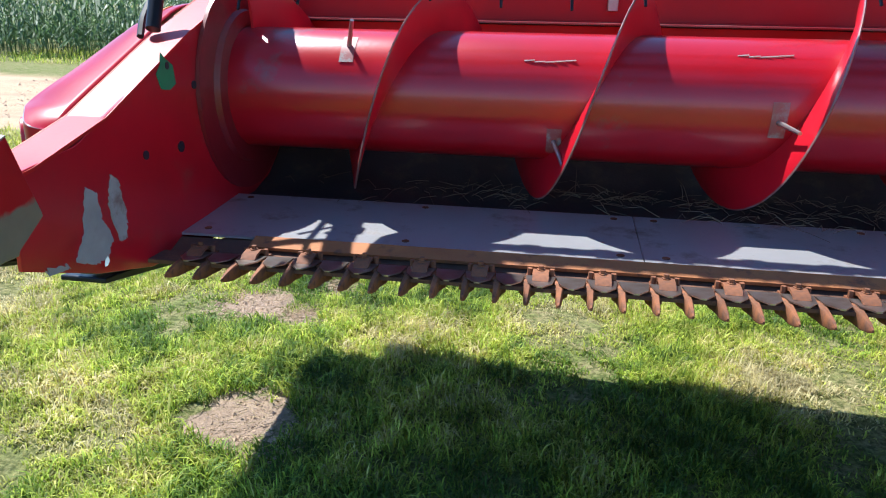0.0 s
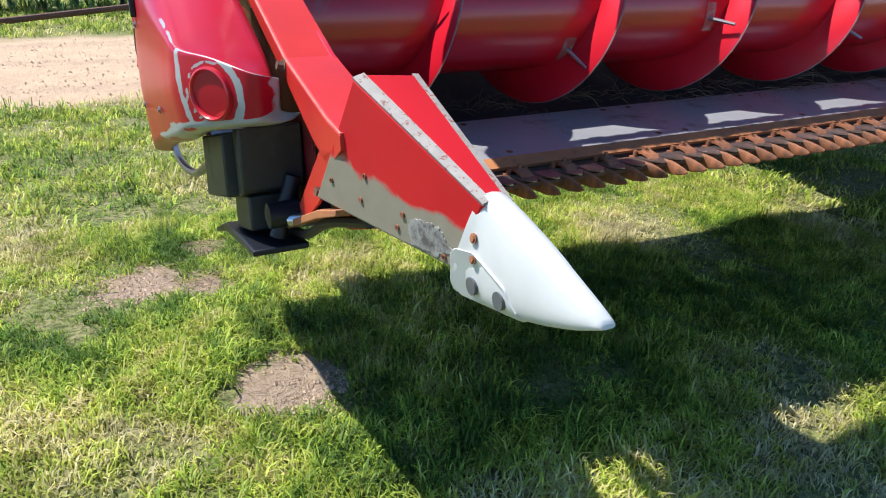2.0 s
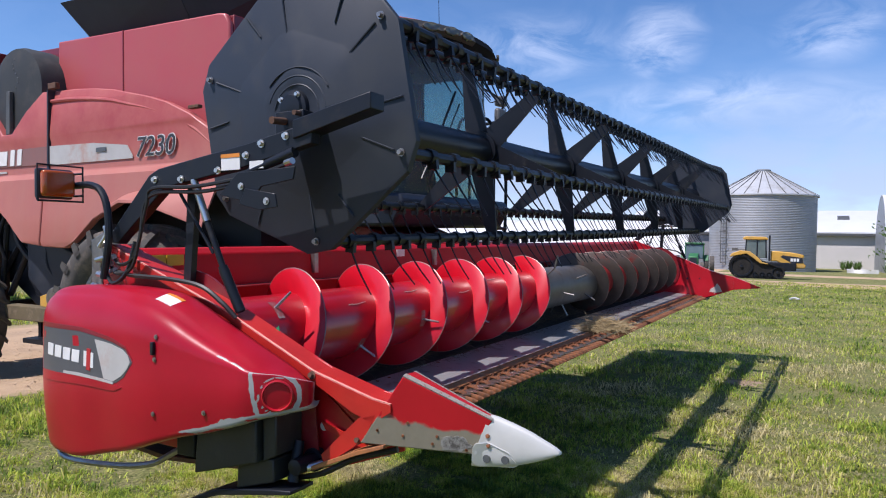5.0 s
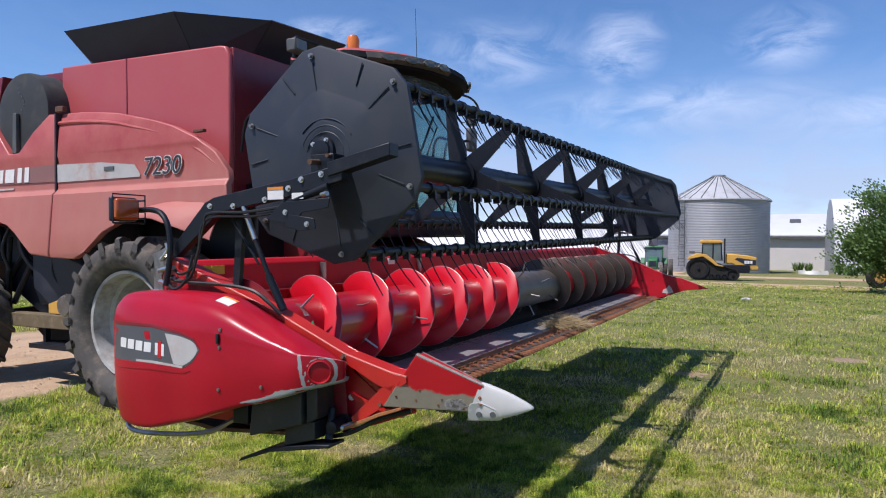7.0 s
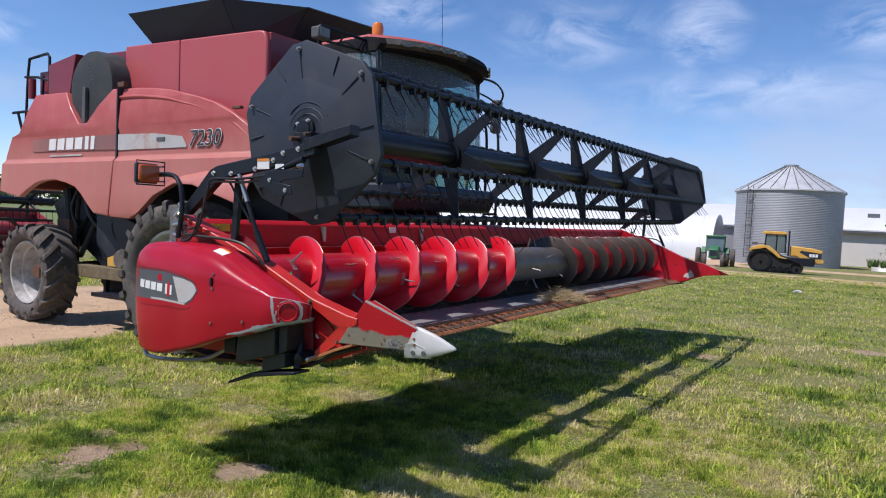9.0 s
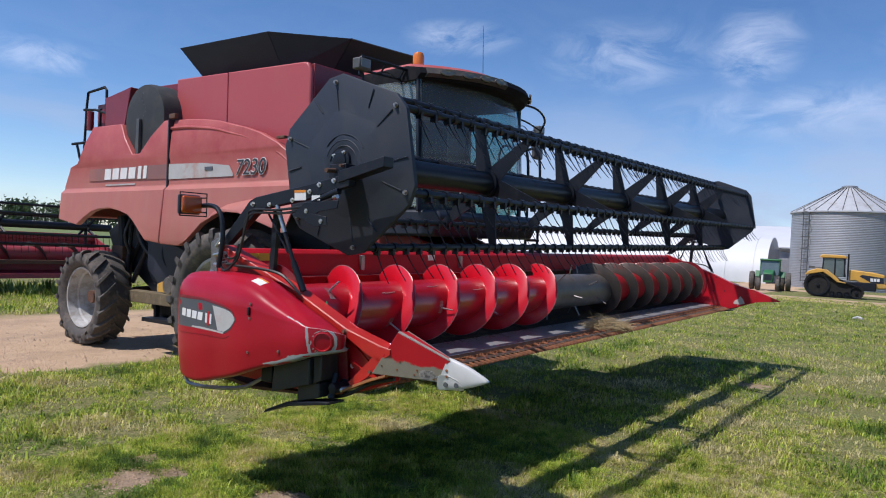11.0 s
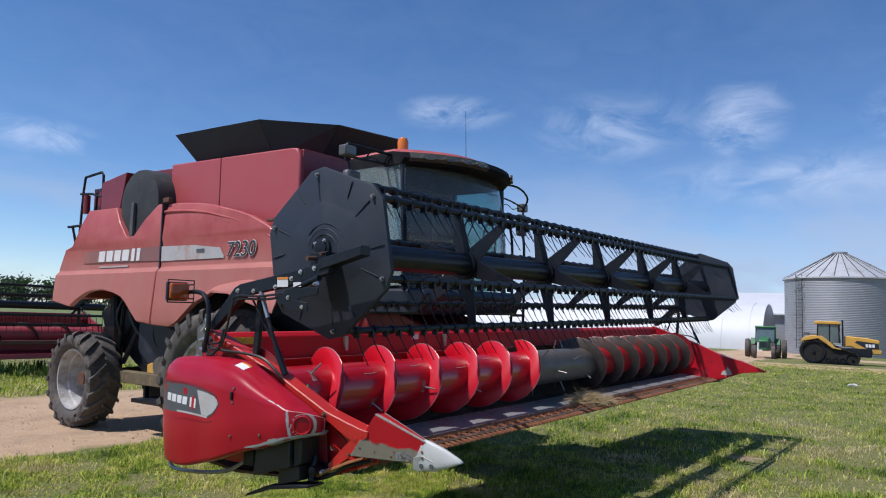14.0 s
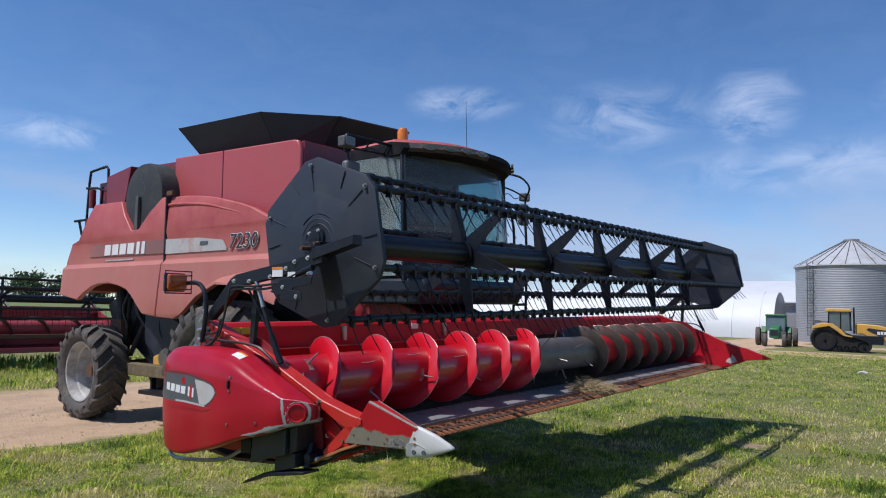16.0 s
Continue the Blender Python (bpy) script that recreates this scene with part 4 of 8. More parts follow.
# ---- the grain header on the front of the combine ----
FRAME[0] = HEADER_FRAME
XL, XR = -0.225, 8.88
END_L, END_R = XL - 0.022, XR + 0.022
header = thing("grain_header", "wide red grain header with an auger and black pickup reel", "grain header", (4.3, 0.7, 0.8))

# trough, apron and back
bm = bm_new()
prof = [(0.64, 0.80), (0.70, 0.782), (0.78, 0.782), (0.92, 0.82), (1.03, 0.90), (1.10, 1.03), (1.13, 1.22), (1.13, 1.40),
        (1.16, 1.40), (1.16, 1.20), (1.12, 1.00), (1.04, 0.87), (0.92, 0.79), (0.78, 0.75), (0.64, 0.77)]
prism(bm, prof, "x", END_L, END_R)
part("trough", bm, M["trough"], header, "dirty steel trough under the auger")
bm = bm_new()
prism(bm, [(1.05, 1.372), (1.065, 1.55), (1.10, 1.58), (1.34, 1.58), (1.34, 1.42), (1.16, 1.40)], "x", XL - 0.02, XR + 0.02)
part("top_beam", bm, M["red_deep"], header, "long red top beam", bevel=0.008)
# unseen strip, added to block the sun falling behind the auger tube
bm = bm_new()
prism(bm, [(0.99, 1.374), (0.99, 1.379), (1.062, 1.386), (1.062, 1.376)], "x", END_L, END_R)
part("auger_stripper", bm, M["red_dark"], header, "thin added strip that keeps sun off the trough behind the auger")
for a, b in ((END_L, 3.70), (4.96, END_R)):
    bm = bm_new()
    prism(bm, [(1.118, 1.02), (1.118, 1.37), (1.126, 1.37), (1.126, 1.02)], "x", a, b)
    part("back_sheet", bm, M["red_deep"], header, "red back sheet behind the auger")
# solid dark sheet paints the shade inside the feeder opening
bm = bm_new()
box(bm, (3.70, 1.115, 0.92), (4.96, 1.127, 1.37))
part("feeder_opening", bm, M["rust_dark"], header, "dark sheet standing in for the shaded feeder opening")
bm = bm_new()
prism(bm, [(0.26, 0.68), (0.9, 0.64), (1.3, 0.68), (1.52, 0.80), (1.52, 1.20), (1.49, 1.20), (1.49, 0.81), (1.29, 0.70), (0.9, 0.66), (0.26, 0.695)], "x", END_L, END_R)
part("belly_pan", bm, M["rust_dark"], header, "scraped steel belly pan")
bm = bm_new()
box(bm, (END_L, 1.34, 0.70), (END_R, 1.50, 0.86))
part("rear_tube", bm, M["red_dark"], header, "square red rear frame tube", bevel=0.012)
n_pan = 7
screw_spots = []
for i in range(n_pan):
    a, b = END_L + (END_R - END_L) * i / n_pan, END_L + (END_R - END_L) * (i + 1) / n_pan
    bm = bm_new()
    prism(bm, [(0.262, 0.772), (0.46, 0.786), (0.648, 0.802), (0.648, 0.795), (0.46, 0.779), (0.262, 0.765)], "x", a + 0.0015, b - 0.0015)
    panel = part("apron_panel", bm, M["apron"], header, "scuffed bare steel apron panel")
    bolts("apron_screw", [(x, y, z) for x in (a + 0.06, (a + b) / 2, b - 0.06) for y, z in ((0.31, 0.774), (0.615, 0.798))], (0, -0.08, 1), panel, M["rust"], 0.007, 0.003)
bm = bm_new()
prism(bm, [(0.212, 0.760), (0.265, 0.776), (0.265, 0.764), (0.216, 0.750)], "x", -0.02, END_R)
part("apron_lip", bm, M["rust_bright"], header, "rusty orange lip strip along the apron")
bm = bm_new()
prism(bm, [(0.150, 0.732), (0.19, 0.735), (0.262, 0.760), (0.262, 0.69), (0.150, 0.712)], "x", END_L, END_R)
part("cutter_rail", bm, M["rust_dark"], header, "dark rail behind the guards")
bm = bm_new()
box(bm, (END_L, 0.080, 0.738), (END_R, 0.165, 0.748))
part("cutterbar", bm, M["rust_dark"], header, "rusty cutterbar")

# guards: one forged tooth, set every three inches
def guard_mesh():
    b = bm_new()
    rings = []
    for y, w, zt, zb in ((0.140, 0.022, 0.752, 0.722), (0.112, 0.020, 0.757, 0.716), (0.096, 0.0095, 0.757, 0.714), (0.055, 0.0078, 0.752, 0.716), (0.018, 0.0056, 0.745, 0.724), (0.0, 0.0028, 0.738, 0.731)):
        rings.append([(-w, y, zb + 0.004), (-w * 0.7, y, zb), (w * 0.7, y, zb), (w, y, zb + 0.004), (w, y, zt - 0.004), (w * 0.6, y, zt), (-w * 0.6, y, zt), (-w, y, zt - 0.004)])
    loft(b, rings)
    return to_mesh("guard", b, [M["rust"]])


def section_mesh():
    b = bm_new()
    prism(b, [(-0.037, 0.135), (0.037, 0.135), (0.030, 0.085), (0.006, 0.055), (-0.006, 0.055), (-0.030, 0.085)], "z", 0.758, 0.7615)
    return to_mesh("knife_section", b, [M["knife"]])


def clip_mesh():
    b = bm_new()
    prism(b, [(0.168, 0.754), (0.170, 0.768), (0.135, 0.778), (0.105, 0.772), (0.092, 0.762), (0.098, 0.760), (0.112, 0.766), (0.135, 0.770), (0.160, 0.760)], "x", -0.020, 0.020)
    for dx in (-0.028, 0.028):
        bolt(b, (dx, 0.150, 0.752), (0, 0, 1), 0.007, 0.024)
    bolt(b, (0, 0.138, 0.776), (0, 0, 1), 0.007, 0.012)
    prism(b, [(0.135, 0.752), (0.168, 0.752), (0.168, 0.758), (0.135, 0.758)], "x", -0.036, 0.036)
    return to_mesh("hold_down_clip", b, [M["rust"]])


g_me, s_me, c_me = guard_mesh(), section_mesh(), clip_mesh()
for i in range(-2, 116):
    x = 0.0762 * i
    piece("guard", g_me, Matrix.Translation((x, 0, 0)) @ Matrix.Rotation(0.05 * (((i * 37) % 11) / 11 - 0.5), 4, "Z"), header)
    piece("knife_section", s_me, Matrix.Translation((x + 0.03, 0, 0)), header)
    if i % 2 == 0:
        piece("hold_down_clip", c_me, Matrix.Translation((x + 0.03, 0, 0)), header)


# pale steel for the far sheet's scrape and the painted highlights on the tube
M["scraped"] = material("pale_scrape_and_glint", (0.60, 0.56, 0.52), 0.55, alt=(0.42, 0.30, 0.28), scale=22, amount=0.8)
# pale red that imitates the bright highlight on the flange edges
M["flange_highlight"] = material("pale_edge_highlight", (0.58, 0.20, 0.14), 0.5, alt=(0.50, 0.035, 0.025), scale=30, amount=0.9)


def side(flip):
    """The parts of one end: sheet, flange, divider, point and shield; flip mirrors them to the other end."""
    keep = FRAME[0]
    if flip:
        FRAME[0] = keep @ Matrix.Translation((XL + XR, 0, 0)) @ Matrix.Diagonal((-1, 1, 1, 1))
    bm = bm_new()
    prism(bm, [(-0.36, 1.055), (-0.15, 1.085), (0.38, 1.315), (1.10, 1.585), (1.33, 1.585), (1.33, 0.72), (0.42, 0.70), (0.10, 0.72), (-0.12, 0.775), (-0.36, 0.86)], "x", -0.256, -0.246)
    sheet = part("end_sheet", bm, M["red"], header, "red steel end sheet, paint rubbed off low down", bevel=0.002)
    # sloping flange: one folded angle
    top = [(-0.365, 1.050, 0.03), (-0.29, 1.062, 0.09), (-0.20, 1.087, 0.085), (-0.03, 1.135, 0.045), (0.38, 1.322, 0.035), (1.12, 1.600, 0.035)]
    rings = []
    for y, z, d in top:
        rings.append([(-0.244, y, z), (-0.346, y, z), (-0.352, y, z - 0.006), (-0.352, y, z - d), (-0.344, y, z - d), (-0.344, y, z - 0.010), (-0.244, y, z - 0.008)])
    bm = bm_new()
    loft(bm, rings)
    beam = part("flange_beam", bm, M["red_orange"], header, "faded red sloping flange along the end sheet", smooth=8)
    # thin pale lines painting the light caught by both flange edges
    bm = bm_new()
    sweep(bm, [(-0.350, y, z - 0.002) for y, z, d in top], 0.0022, 6)
    part("worn_edge", bm, M["flange_highlight"], beam, "pale painted highlight along the flange edge")
    bm = bm_new()
    sweep(bm, [(-0.246, y, z - 0.002) for y, z, d in top], 0.0019, 6)
    part("worn_edge", bm, M["flange_highlight"], beam, "pale painted highlight along the flange edge")
    for pts in () if flip else ([(-0.13, 0.80), (-0.20, 0.83), (-0.16, 0.88), (-0.14, 0.99), (-0.10, 0.97), (-0.09, 0.90), (-0.06, 0.86), (-0.08, 0.81)],
                [(-0.03, 0.83), (-0.06, 0.93), (-0.04, 1.00), (-0.01, 0.98), (0.01, 0.88), (0.0, 0.83)], [(-0.30, 0.83), (-0.22, 0.82), (-0.23, 0.835), (-0.29, 0.845)]):
        bm = bm_new()
        ragged = []
        for (y0, z0), (y1, z1) in zip(pts, pts[1:] + pts[:1]):
            for q in range(9):
                f = q / 9
                w = 0.012 * noise.noise(Vector((y0 * 30 + q * 1.7, z0 * 40 + f, 2.0)))
                ragged.append((y0 + (y1 - y0) * f + w, z0 + (z1 - z0) * f - w))
        prism(bm, ragged, "x", -0.2455, -0.2435)
        part("bare_patch", bm, M["bare_paint"], sheet, "bare steel where the paint is gone", smooth=0)
    # black discs painted on for the darkness inside the bolt holes
    for y, z, r in ((0.12, 1.02, 0.012), (0.30, 1.015, 0.016), (0.26, 1.24, 0.010), (0.40, 1.18, 0.012)):
        bm = bm_new()
        rod(bm, (-0.2458, y, z), (-0.2425, y, z), r, n=12)
        part("bolt_hole", bm, M["black"], sheet)
    bm = bm_new()
    lathe(bm, [(0.0, 0.34), (0.012, 0.34), (0.012, 0.25), (0.03, 0.245), (0.03, 0.10), (0.0, 0.10)], (-0.245, 0.75, 1.15), "x", 40, ring=True)
    part("auger_bearing_plate", bm, M["red_dark"], sheet, "round dark red bearing plate of the auger")
    if flip:
        bm = bm_new()
        loft(bm, [[(x0, -0.36, 1.05), (-0.246, -0.36, 1.05), (-0.246, -0.36, 0.86), (x0, -0.36, 0.86)] if k == 0 else [(x0, y, z1), (-0.246, y, z1), (-0.246, y, z0), (x0, y, z0)]
                  for k, (x0, y, z1, z0) in enumerate(((-0.345, -0.36, 1.05, 0.86), (-0.31, -0.51, 0.99, 0.875), (-0.26, -0.64, 0.94, 0.885), (-0.235, -0.73, 0.905, 0.893)))])
        tip = part("divider_tip", bm, M["red"], header, "long red pointed divider", bevel=0.004)
        bm = bm_new()
        prism(bm, [(-0.20, 0.83), (-0.12, 0.81), (-0.02, 0.82), (-0.04, 0.87), (-0.10, 0.90), (-0.13, 0.95), (-0.17, 0.90)], "x", -0.2455, -0.2435)
        part("bare_patch", bm, M["scraped"], sheet, "pale scrape where the paint is gone", smooth=0)
    else:
        # divider
        TR, TF, BR, BF = Vector((-0.340, -0.408, 1.146)), Vector((-0.268, -0.711, 1.014)), Vector((-0.366, -0.245, 0.902)), Vector((-0.275, -0.642, 0.893))
        IR, IF = Vector((-0.214, -0.384, 1.141)), Vector((-0.218, -0.708, 1.012))
        UR, UF = TR + Vector((0.020, 0.0, 0.006)), TF + Vector((0.014, 0.0, 0.005))
        JR, JF = Vector((-0.258, -0.235, 0.892)), Vector((-0.222, -0.650, 0.893))
        v = []
        bm = bm_new()
        v = [bm.verts.new(p) for p in (TR, BR, BF, TF, UR, UF, IR, IF, JR, JF)]
        for f in ((0, 1, 2, 3), (0, 3, 5, 4), (4, 5, 7, 6), (6, 7, 9, 8), (1, 8, 9, 2), (3, 2, 9, 7, 5), (0, 4, 6, 8, 1)):
            bm.faces.new([v[k] for k in f])
        divider = part("crop_divider", bm, M["divider"], header, "red crop divider worn to bare metal low down", bevel=0.004)
        for edge, mate, lift in (((TR, TF), (UR, UF), 0.003), ((IR, IF), (IR + Vector((-0.011, 0, 0.001)), IF + Vector((-0.008, 0, 0.001))), 0.0022)):
            (a0, a1), (b0, b1) = edge, mate
            nrm = (b0 - a0).cross(a1 - a0).normalized()
            nrm = -nrm if nrm.z < 0 else nrm
            bm = bm_new()
            q = [a0, b0, b1, a1]
            vs = [bm.verts.new(p + nrm * lift) for p in q] + [bm.verts.new(p - nrm * 0.001) for p in q]
            for f in ((0, 1, 2, 3), (7, 6, 5, 4), (0, 4, 5, 1), (1, 5, 6, 2), (2, 6, 7, 3), (3, 7, 4, 0)):
                bm.faces.new([vs[k] for k in f])
            part("wear_edge", bm, M["speckled"], divider, "speckled edge with the paint rubbed through")
        # rubbed spot on the bare band
        out = (BF - BR).cross(TR - BR).normalized()
        out = -out if out.x > 0 else out
        def face_at(f, g):
            return BR.lerp(BF, f).lerp(TR.lerp(TF, f), g)
        bm = bm_new()
        ring = []
        for k in range(56):
            a = 2 * math.pi * k / 56
            w = 1 + 0.35 * noise.noise(Vector((math.cos(a) * 1.7, math.sin(a) * 1.7, 4))) + 0.22 * noise.noise(Vector((math.cos(a) * 6, math.sin(a) * 6, 1)))
            ring.append(face_at(0.80 + 0.13 * w * math.cos(a), 0.22 + 0.19 * w * math.sin(a)))
        loft(bm, [[p + out * 0.0015 for p in ring], [p - out * 0.002 for p in ring]])
        part("rubbed_spot", bm, M["rubbed"], divider, "cloudy grey spot rubbed to metal", smooth=0)
        bolts("rivet", [face_at(f, g) for f, g in ((0.08, 0.22), (0.33, 0.20), (0.62, 0.14), (0.93, 0.10), (0.30, 0.42), (0.62, 0.30))], out, divider, M["rust"], 0.0032, 0.003)
        # point at the front
        top_line = [(-0.700, 1.028), (-0.731, 1.020), (-0.815, 0.992), (-0.873, 0.965), (-0.913, 0.944), (-0.930, 0.931)]
        low_line = [(-0.632, 0.850), (-0.662, 0.850), (-0.74, 0.860), (-0.82, 0.879), (-0.888, 0.902), (-0.932, 0.921)]
        tops = curve_points([(0, y, z) for y, z in top_line], 5)
        lows = curve_points([(0, y, z) for y, z in low_line], 5)
        rings = []
        last = len(tops) - 1
        for k, (p, q) in enumerate(zip(tops, lows)):
            t = k / last
            w = 0.024 * (1 - t) ** 0.6 + 0.011
            cx = -0.247 + 0.027 * t
            ring = []
            for m in range(24):
                a = 2 * math.pi * m / 24
                c, s = math.cos(a), math.sin(a)
                f = (math.copysign(abs(s) ** 0.75, s) + 1) / 2
                ex = math.copysign(abs(c) ** 0.42, c) * w * (1.0 - 0.30 * max(0, f - 0.45) / 0.55)
                ring.append((cx + ex, q.y + (p.y - q.y) * f, q.z + (p.z - q.z) * f))
            rings.append(ring)
        bm = bm_new()
        loft(bm, rings)
        boot = part("divider_point", bm, M["white"], header, "smooth white plastic divider point", smooth=50)
        def boot_x(y, z):
            """Outer face of the point at a place."""
            best = min(((p + (q - p) * (g / 20) - Vector((0, y, z))).length, k, g) for k, (q, p) in enumerate(zip(tops, lows)) for g in range(21))
            ring, f = rings[best[1]], best[2] / 20
            return min((abs(r[1] - y) + abs(r[2] - z), r[0]) for r in ring if r[0] < -0.247 + 0.027 * best[1] / last)[1]
        bolts("point_bolt", [(boot_x(y, z) - 0.001, y, z) for y, z in ((-0.697, 0.962), (-0.700, 0.932))], (-1, -0.1, 0.2), boot, M["rust"], 0.0048, 0.005)
        pad = []
        for cy, cz, a0, a1 in ((-0.770, 0.880, -95, 10), (-0.755, 0.898, 10, 60), (-0.700, 0.918, 60, 100), (-0.668, 0.915, 100, 170), (-0.662, 0.878, 190, 265)):
            for q in range(5):
                a = radians(a0 + (a1 - a0) * q / 4)
                y, z = cy - 0.022 * math.cos(a), cz + 0.022 * math.sin(a)
                pad.append((boot_x(y, z), y, z))
        bm = bm_new()
        loft(bm, [[(x - 0.0035, y, z) for x, y, z in pad], [(x + 0.006, y, z) for x, y, z in pad]])
        part("moulded_pad", bm, M["white"], boot, "raised moulded pad", bevel=0.0015)
        # dark discs on the surface paint the shade inside the two holes
        for y, z in ((-0.692, 0.886), (-0.756, 0.889)):
            x = boot_x(y, z)
            bm = bm_new()
            lathe(bm, [(0.0, 0.0135), (0.0085, 0.0135)], (x - 0.0042, y, z), "x", 20)
            part("recess", bm, M["grey_plastic"], boot, "dark disc standing in for a shaded round recess")
    # lower bracket and skid
    bm = bm_new()
    prism(bm, [(-0.075, 0.795), (-0.06, 0.83), (-0.23, 0.985), (-0.305, 1.005), (-0.252, 0.912), (-0.20, 0.872)], "x", -0.352, -0.345)
    part("divider_bracket", bm, M["red_orange"], header, "bright red bracket plate", bevel=0.001)
    bm = bm_new()
    prism(bm, [(0.08, 0.725), (0.08, 0.742), (-0.22, 0.868), (-0.34, 0.905), (-0.34, 0.892), (-0.22, 0.850)], "x", -0.36, -0.262)
    part("skid_strip", bm, M["rust_bright"], header, "rusty skid strip", bevel=0.002)
    bm = bm_new()
    sweep(bm, curve_points([(-0.33, 0.10, 0.712), (-0.335, -0.05, 0.755), (-0.33, -0.2, 0.83), (-0.30, -0.36, 0.878)]), 0.011)
    part("rubber_seal", bm, M["hose"], header)
    bm = bm_new()
    prism(bm, [(-0.02, 0.90), (0.0, 0.93), (-0.28, 0.85), (-0.27, 0.83)], "x", -0.275, -0.268)
    part("brace_plate", bm, M["red_orange"], header, "narrow red brace")
    bm = bm_new()
    prism(bm, [(-0.01, 0.76), (0.02, 1.06), (0.30, 1.16), (0.52, 1.20), (0.52, 0.74), (0.25, 0.72)], "x", -0.296, -0.290)
    part("inner_guard", bm, M["red_dark"], header, "dark red guard plate behind the drive")
    bm = bm_new()
    prism(bm, [(-0.06, 1.03), (-0.04, 1.05), (-0.21, 0.90), (-0.225, 0.905)], "x", -0.30, -0.285)
    part("brace_strut", bm, M["red_orange"], header, "thin red strut")
    # side shield: upper edge by the flange, crease, lower edge
    upper = [(-0.030, 1.100), (-0.020, 1.118), (0.02, 1.148), (0.08, 1.178), (0.17, 1.218), (0.26, 1.258), (0.378, 1.311), (0.50, 1.370), (0.63, 1.415), (0.85, 1.435), (1.10, 1.436), (1.28, 1.428), (1.38, 1.408), (1.44, 1.37)]
    crease = [(-0.372, -0.052, 1.100), (-0.430, -0.066, 1.116), (-0.496, 0.013, 1.140), (-0.549, 0.096, 1.152), (-0.560, 0.177, 1.182), (-0.568, 0.29, 1.22), (-0.575, 0.42, 1.268),
              (-0.580, 0.55, 1.315), (-0.578, 0.70, 1.345), (-0.562, 0.90, 1.36), (-0.552, 1.10, 1.36), (-0.535, 1.27, 1.362), (-0.500, 1.40, 1.345), (-0.440, 1.46, 1.30)]
    lower = [(-0.372, -0.046, 1.035), (-0.425, -0.060, 1.018), (-0.490, 0.012, 1.002), (-0.541, 0.092, 0.985), (-0.556, 0.18, 0.955), (-0.566, 0.32, 0.915), (-0.573, 0.45, 0.885),
             (-0.578, 0.60, 0.840), (-0.570, 0.74, 0.795), (-0.552, 0.90, 0.757), (-0.545, 1.09, 0.715), (-0.525, 1.26, 0.715), (-0.490, 1.37, 0.755), (-0.440, 1.44, 0.90)]
    per = 9
    U, C, B = (curve_points(p, per) for p in ([(-0.380, y, z - 0.012) for y, z in upper], crease, lower))
    CAP = Vector((-0.500, 0.013, 1.066))
    bm = bm_new()
    wear_layer = bm.verts.layers.float.new("wear")
    grid, lines_ = [], []
    for i, (u, c, b) in enumerate(zip(U, C, B)):
        row_at = i / per
        soft_corner = min(0.5, 0.10 + 0.06 * max(0, row_at - 2.5))
        k0, k1 = c.lerp(u, soft_corner), c.lerp(b, soft_corner * 0.7)
        line = [u.lerp(k0, q / 8) + Vector((-0.3, 0, 1)) * 0.012 * math.sin(math.pi * q / 9) * min(1, row_at / 6) for q in range(8)]
        line += [k0.lerp(c, q / 10).lerp(c.lerp(k1, q / 10), q / 10) for q in range(10)]
        line += [k1.lerp(b, q / 22) + Vector((-1, 0, 0)) * 0.010 * math.sin(math.pi * q / 22) * min(1, row_at / 4) for q in range(22)]
        line += [b + Vector((0.05 * (q / 4) ** 1.5, 0.012 * q / 4 if row_at < 2 else 0, -0.012 * math.sin(q * math.pi / 8))) for q in range(5)]
        lines_.append(line)
        row = []
        for j, p in enumerate(line):
            y, z = p.y, p.z
            nz = noise.noise(Vector((y * 14, z * 14, 3))) * 0.6 + noise.noise(Vector((y * 40, z * 40, 9))) * 0.5
            w = 0.0
            if y < 0.60:
                w = max(w, 1.0 - abs(j - 12.5) / (1.0 + 1.3 * max(0, 1 - row_at / 3)) - max(0, (y - 0.22) / 0.24))
            if y < 0.5 and j > 30:
                w = max(w, 0.95 - max(0, 39 - j) / (0.35 + (2.6 + 5.0 * max(0, noise.noise(Vector((y * 45 + z * 8, z * 6, 4))))) * max(0, 1 - abs(y - 0.19) / 0.15)) - max(0, (y - 0.36) / 0.14))
            if j > 39:
                w -= (0.30 if y > 0.08 else 0) + 1.1 * max(0, noise.noise(Vector((y * 22, j * 0.5, 6))) + 0.25 * (y > 0.25))
            if row_at < 0.9:
                w = max(w, 0.7 - row_at)
            dr = (p - CAP).length
            if j > 12:
                w = max(w, 1.1 - abs(dr - 0.064 - (0.014 if p.y < 0.0 else 0)) / (0.0035 if p.y > 0 else 0.012))
                w = max(w, 1.0 - abs(row_at - 3.0 + (1.15 - z) * 1.4) / 0.14 if 2 < row_at < 3.6 else 0)
            p_ = bm.verts.new(p)
            p_[wear_layer] = min(1, max(0, (w + nz * 0.4) if w > 0.05 else 0))
            row.append(p_)
        grid.append(row)
    for a, b in zip(grid, grid[1:]):
        for j in range(len(a) - 1):
            bm.faces.new((a[j], a[j + 1], b[j + 1], b[j]))
    shield = part("side_shield", bm, M["shield"], header, "glossy red moulded side shield with scuffed grey edges", smooth=55)
    md = shield.modifiers.new("shell", "SOLIDIFY")
    md.thickness, md.offset = 0.006, -1 if not flip else 1
    turn = Matrix.Translation(CAP) @ Matrix.Rotation(radians(35), 4, "Z")
    bm = bm_new()
    lathe(bm, [(-0.006, 0.051), (-0.004, 0.055), (0.014, 0.057), (0.014, 0.047), (-0.002, 0.048)], (0, 0, 0), "x", 36, ring=True)
    bm.transform(turn)
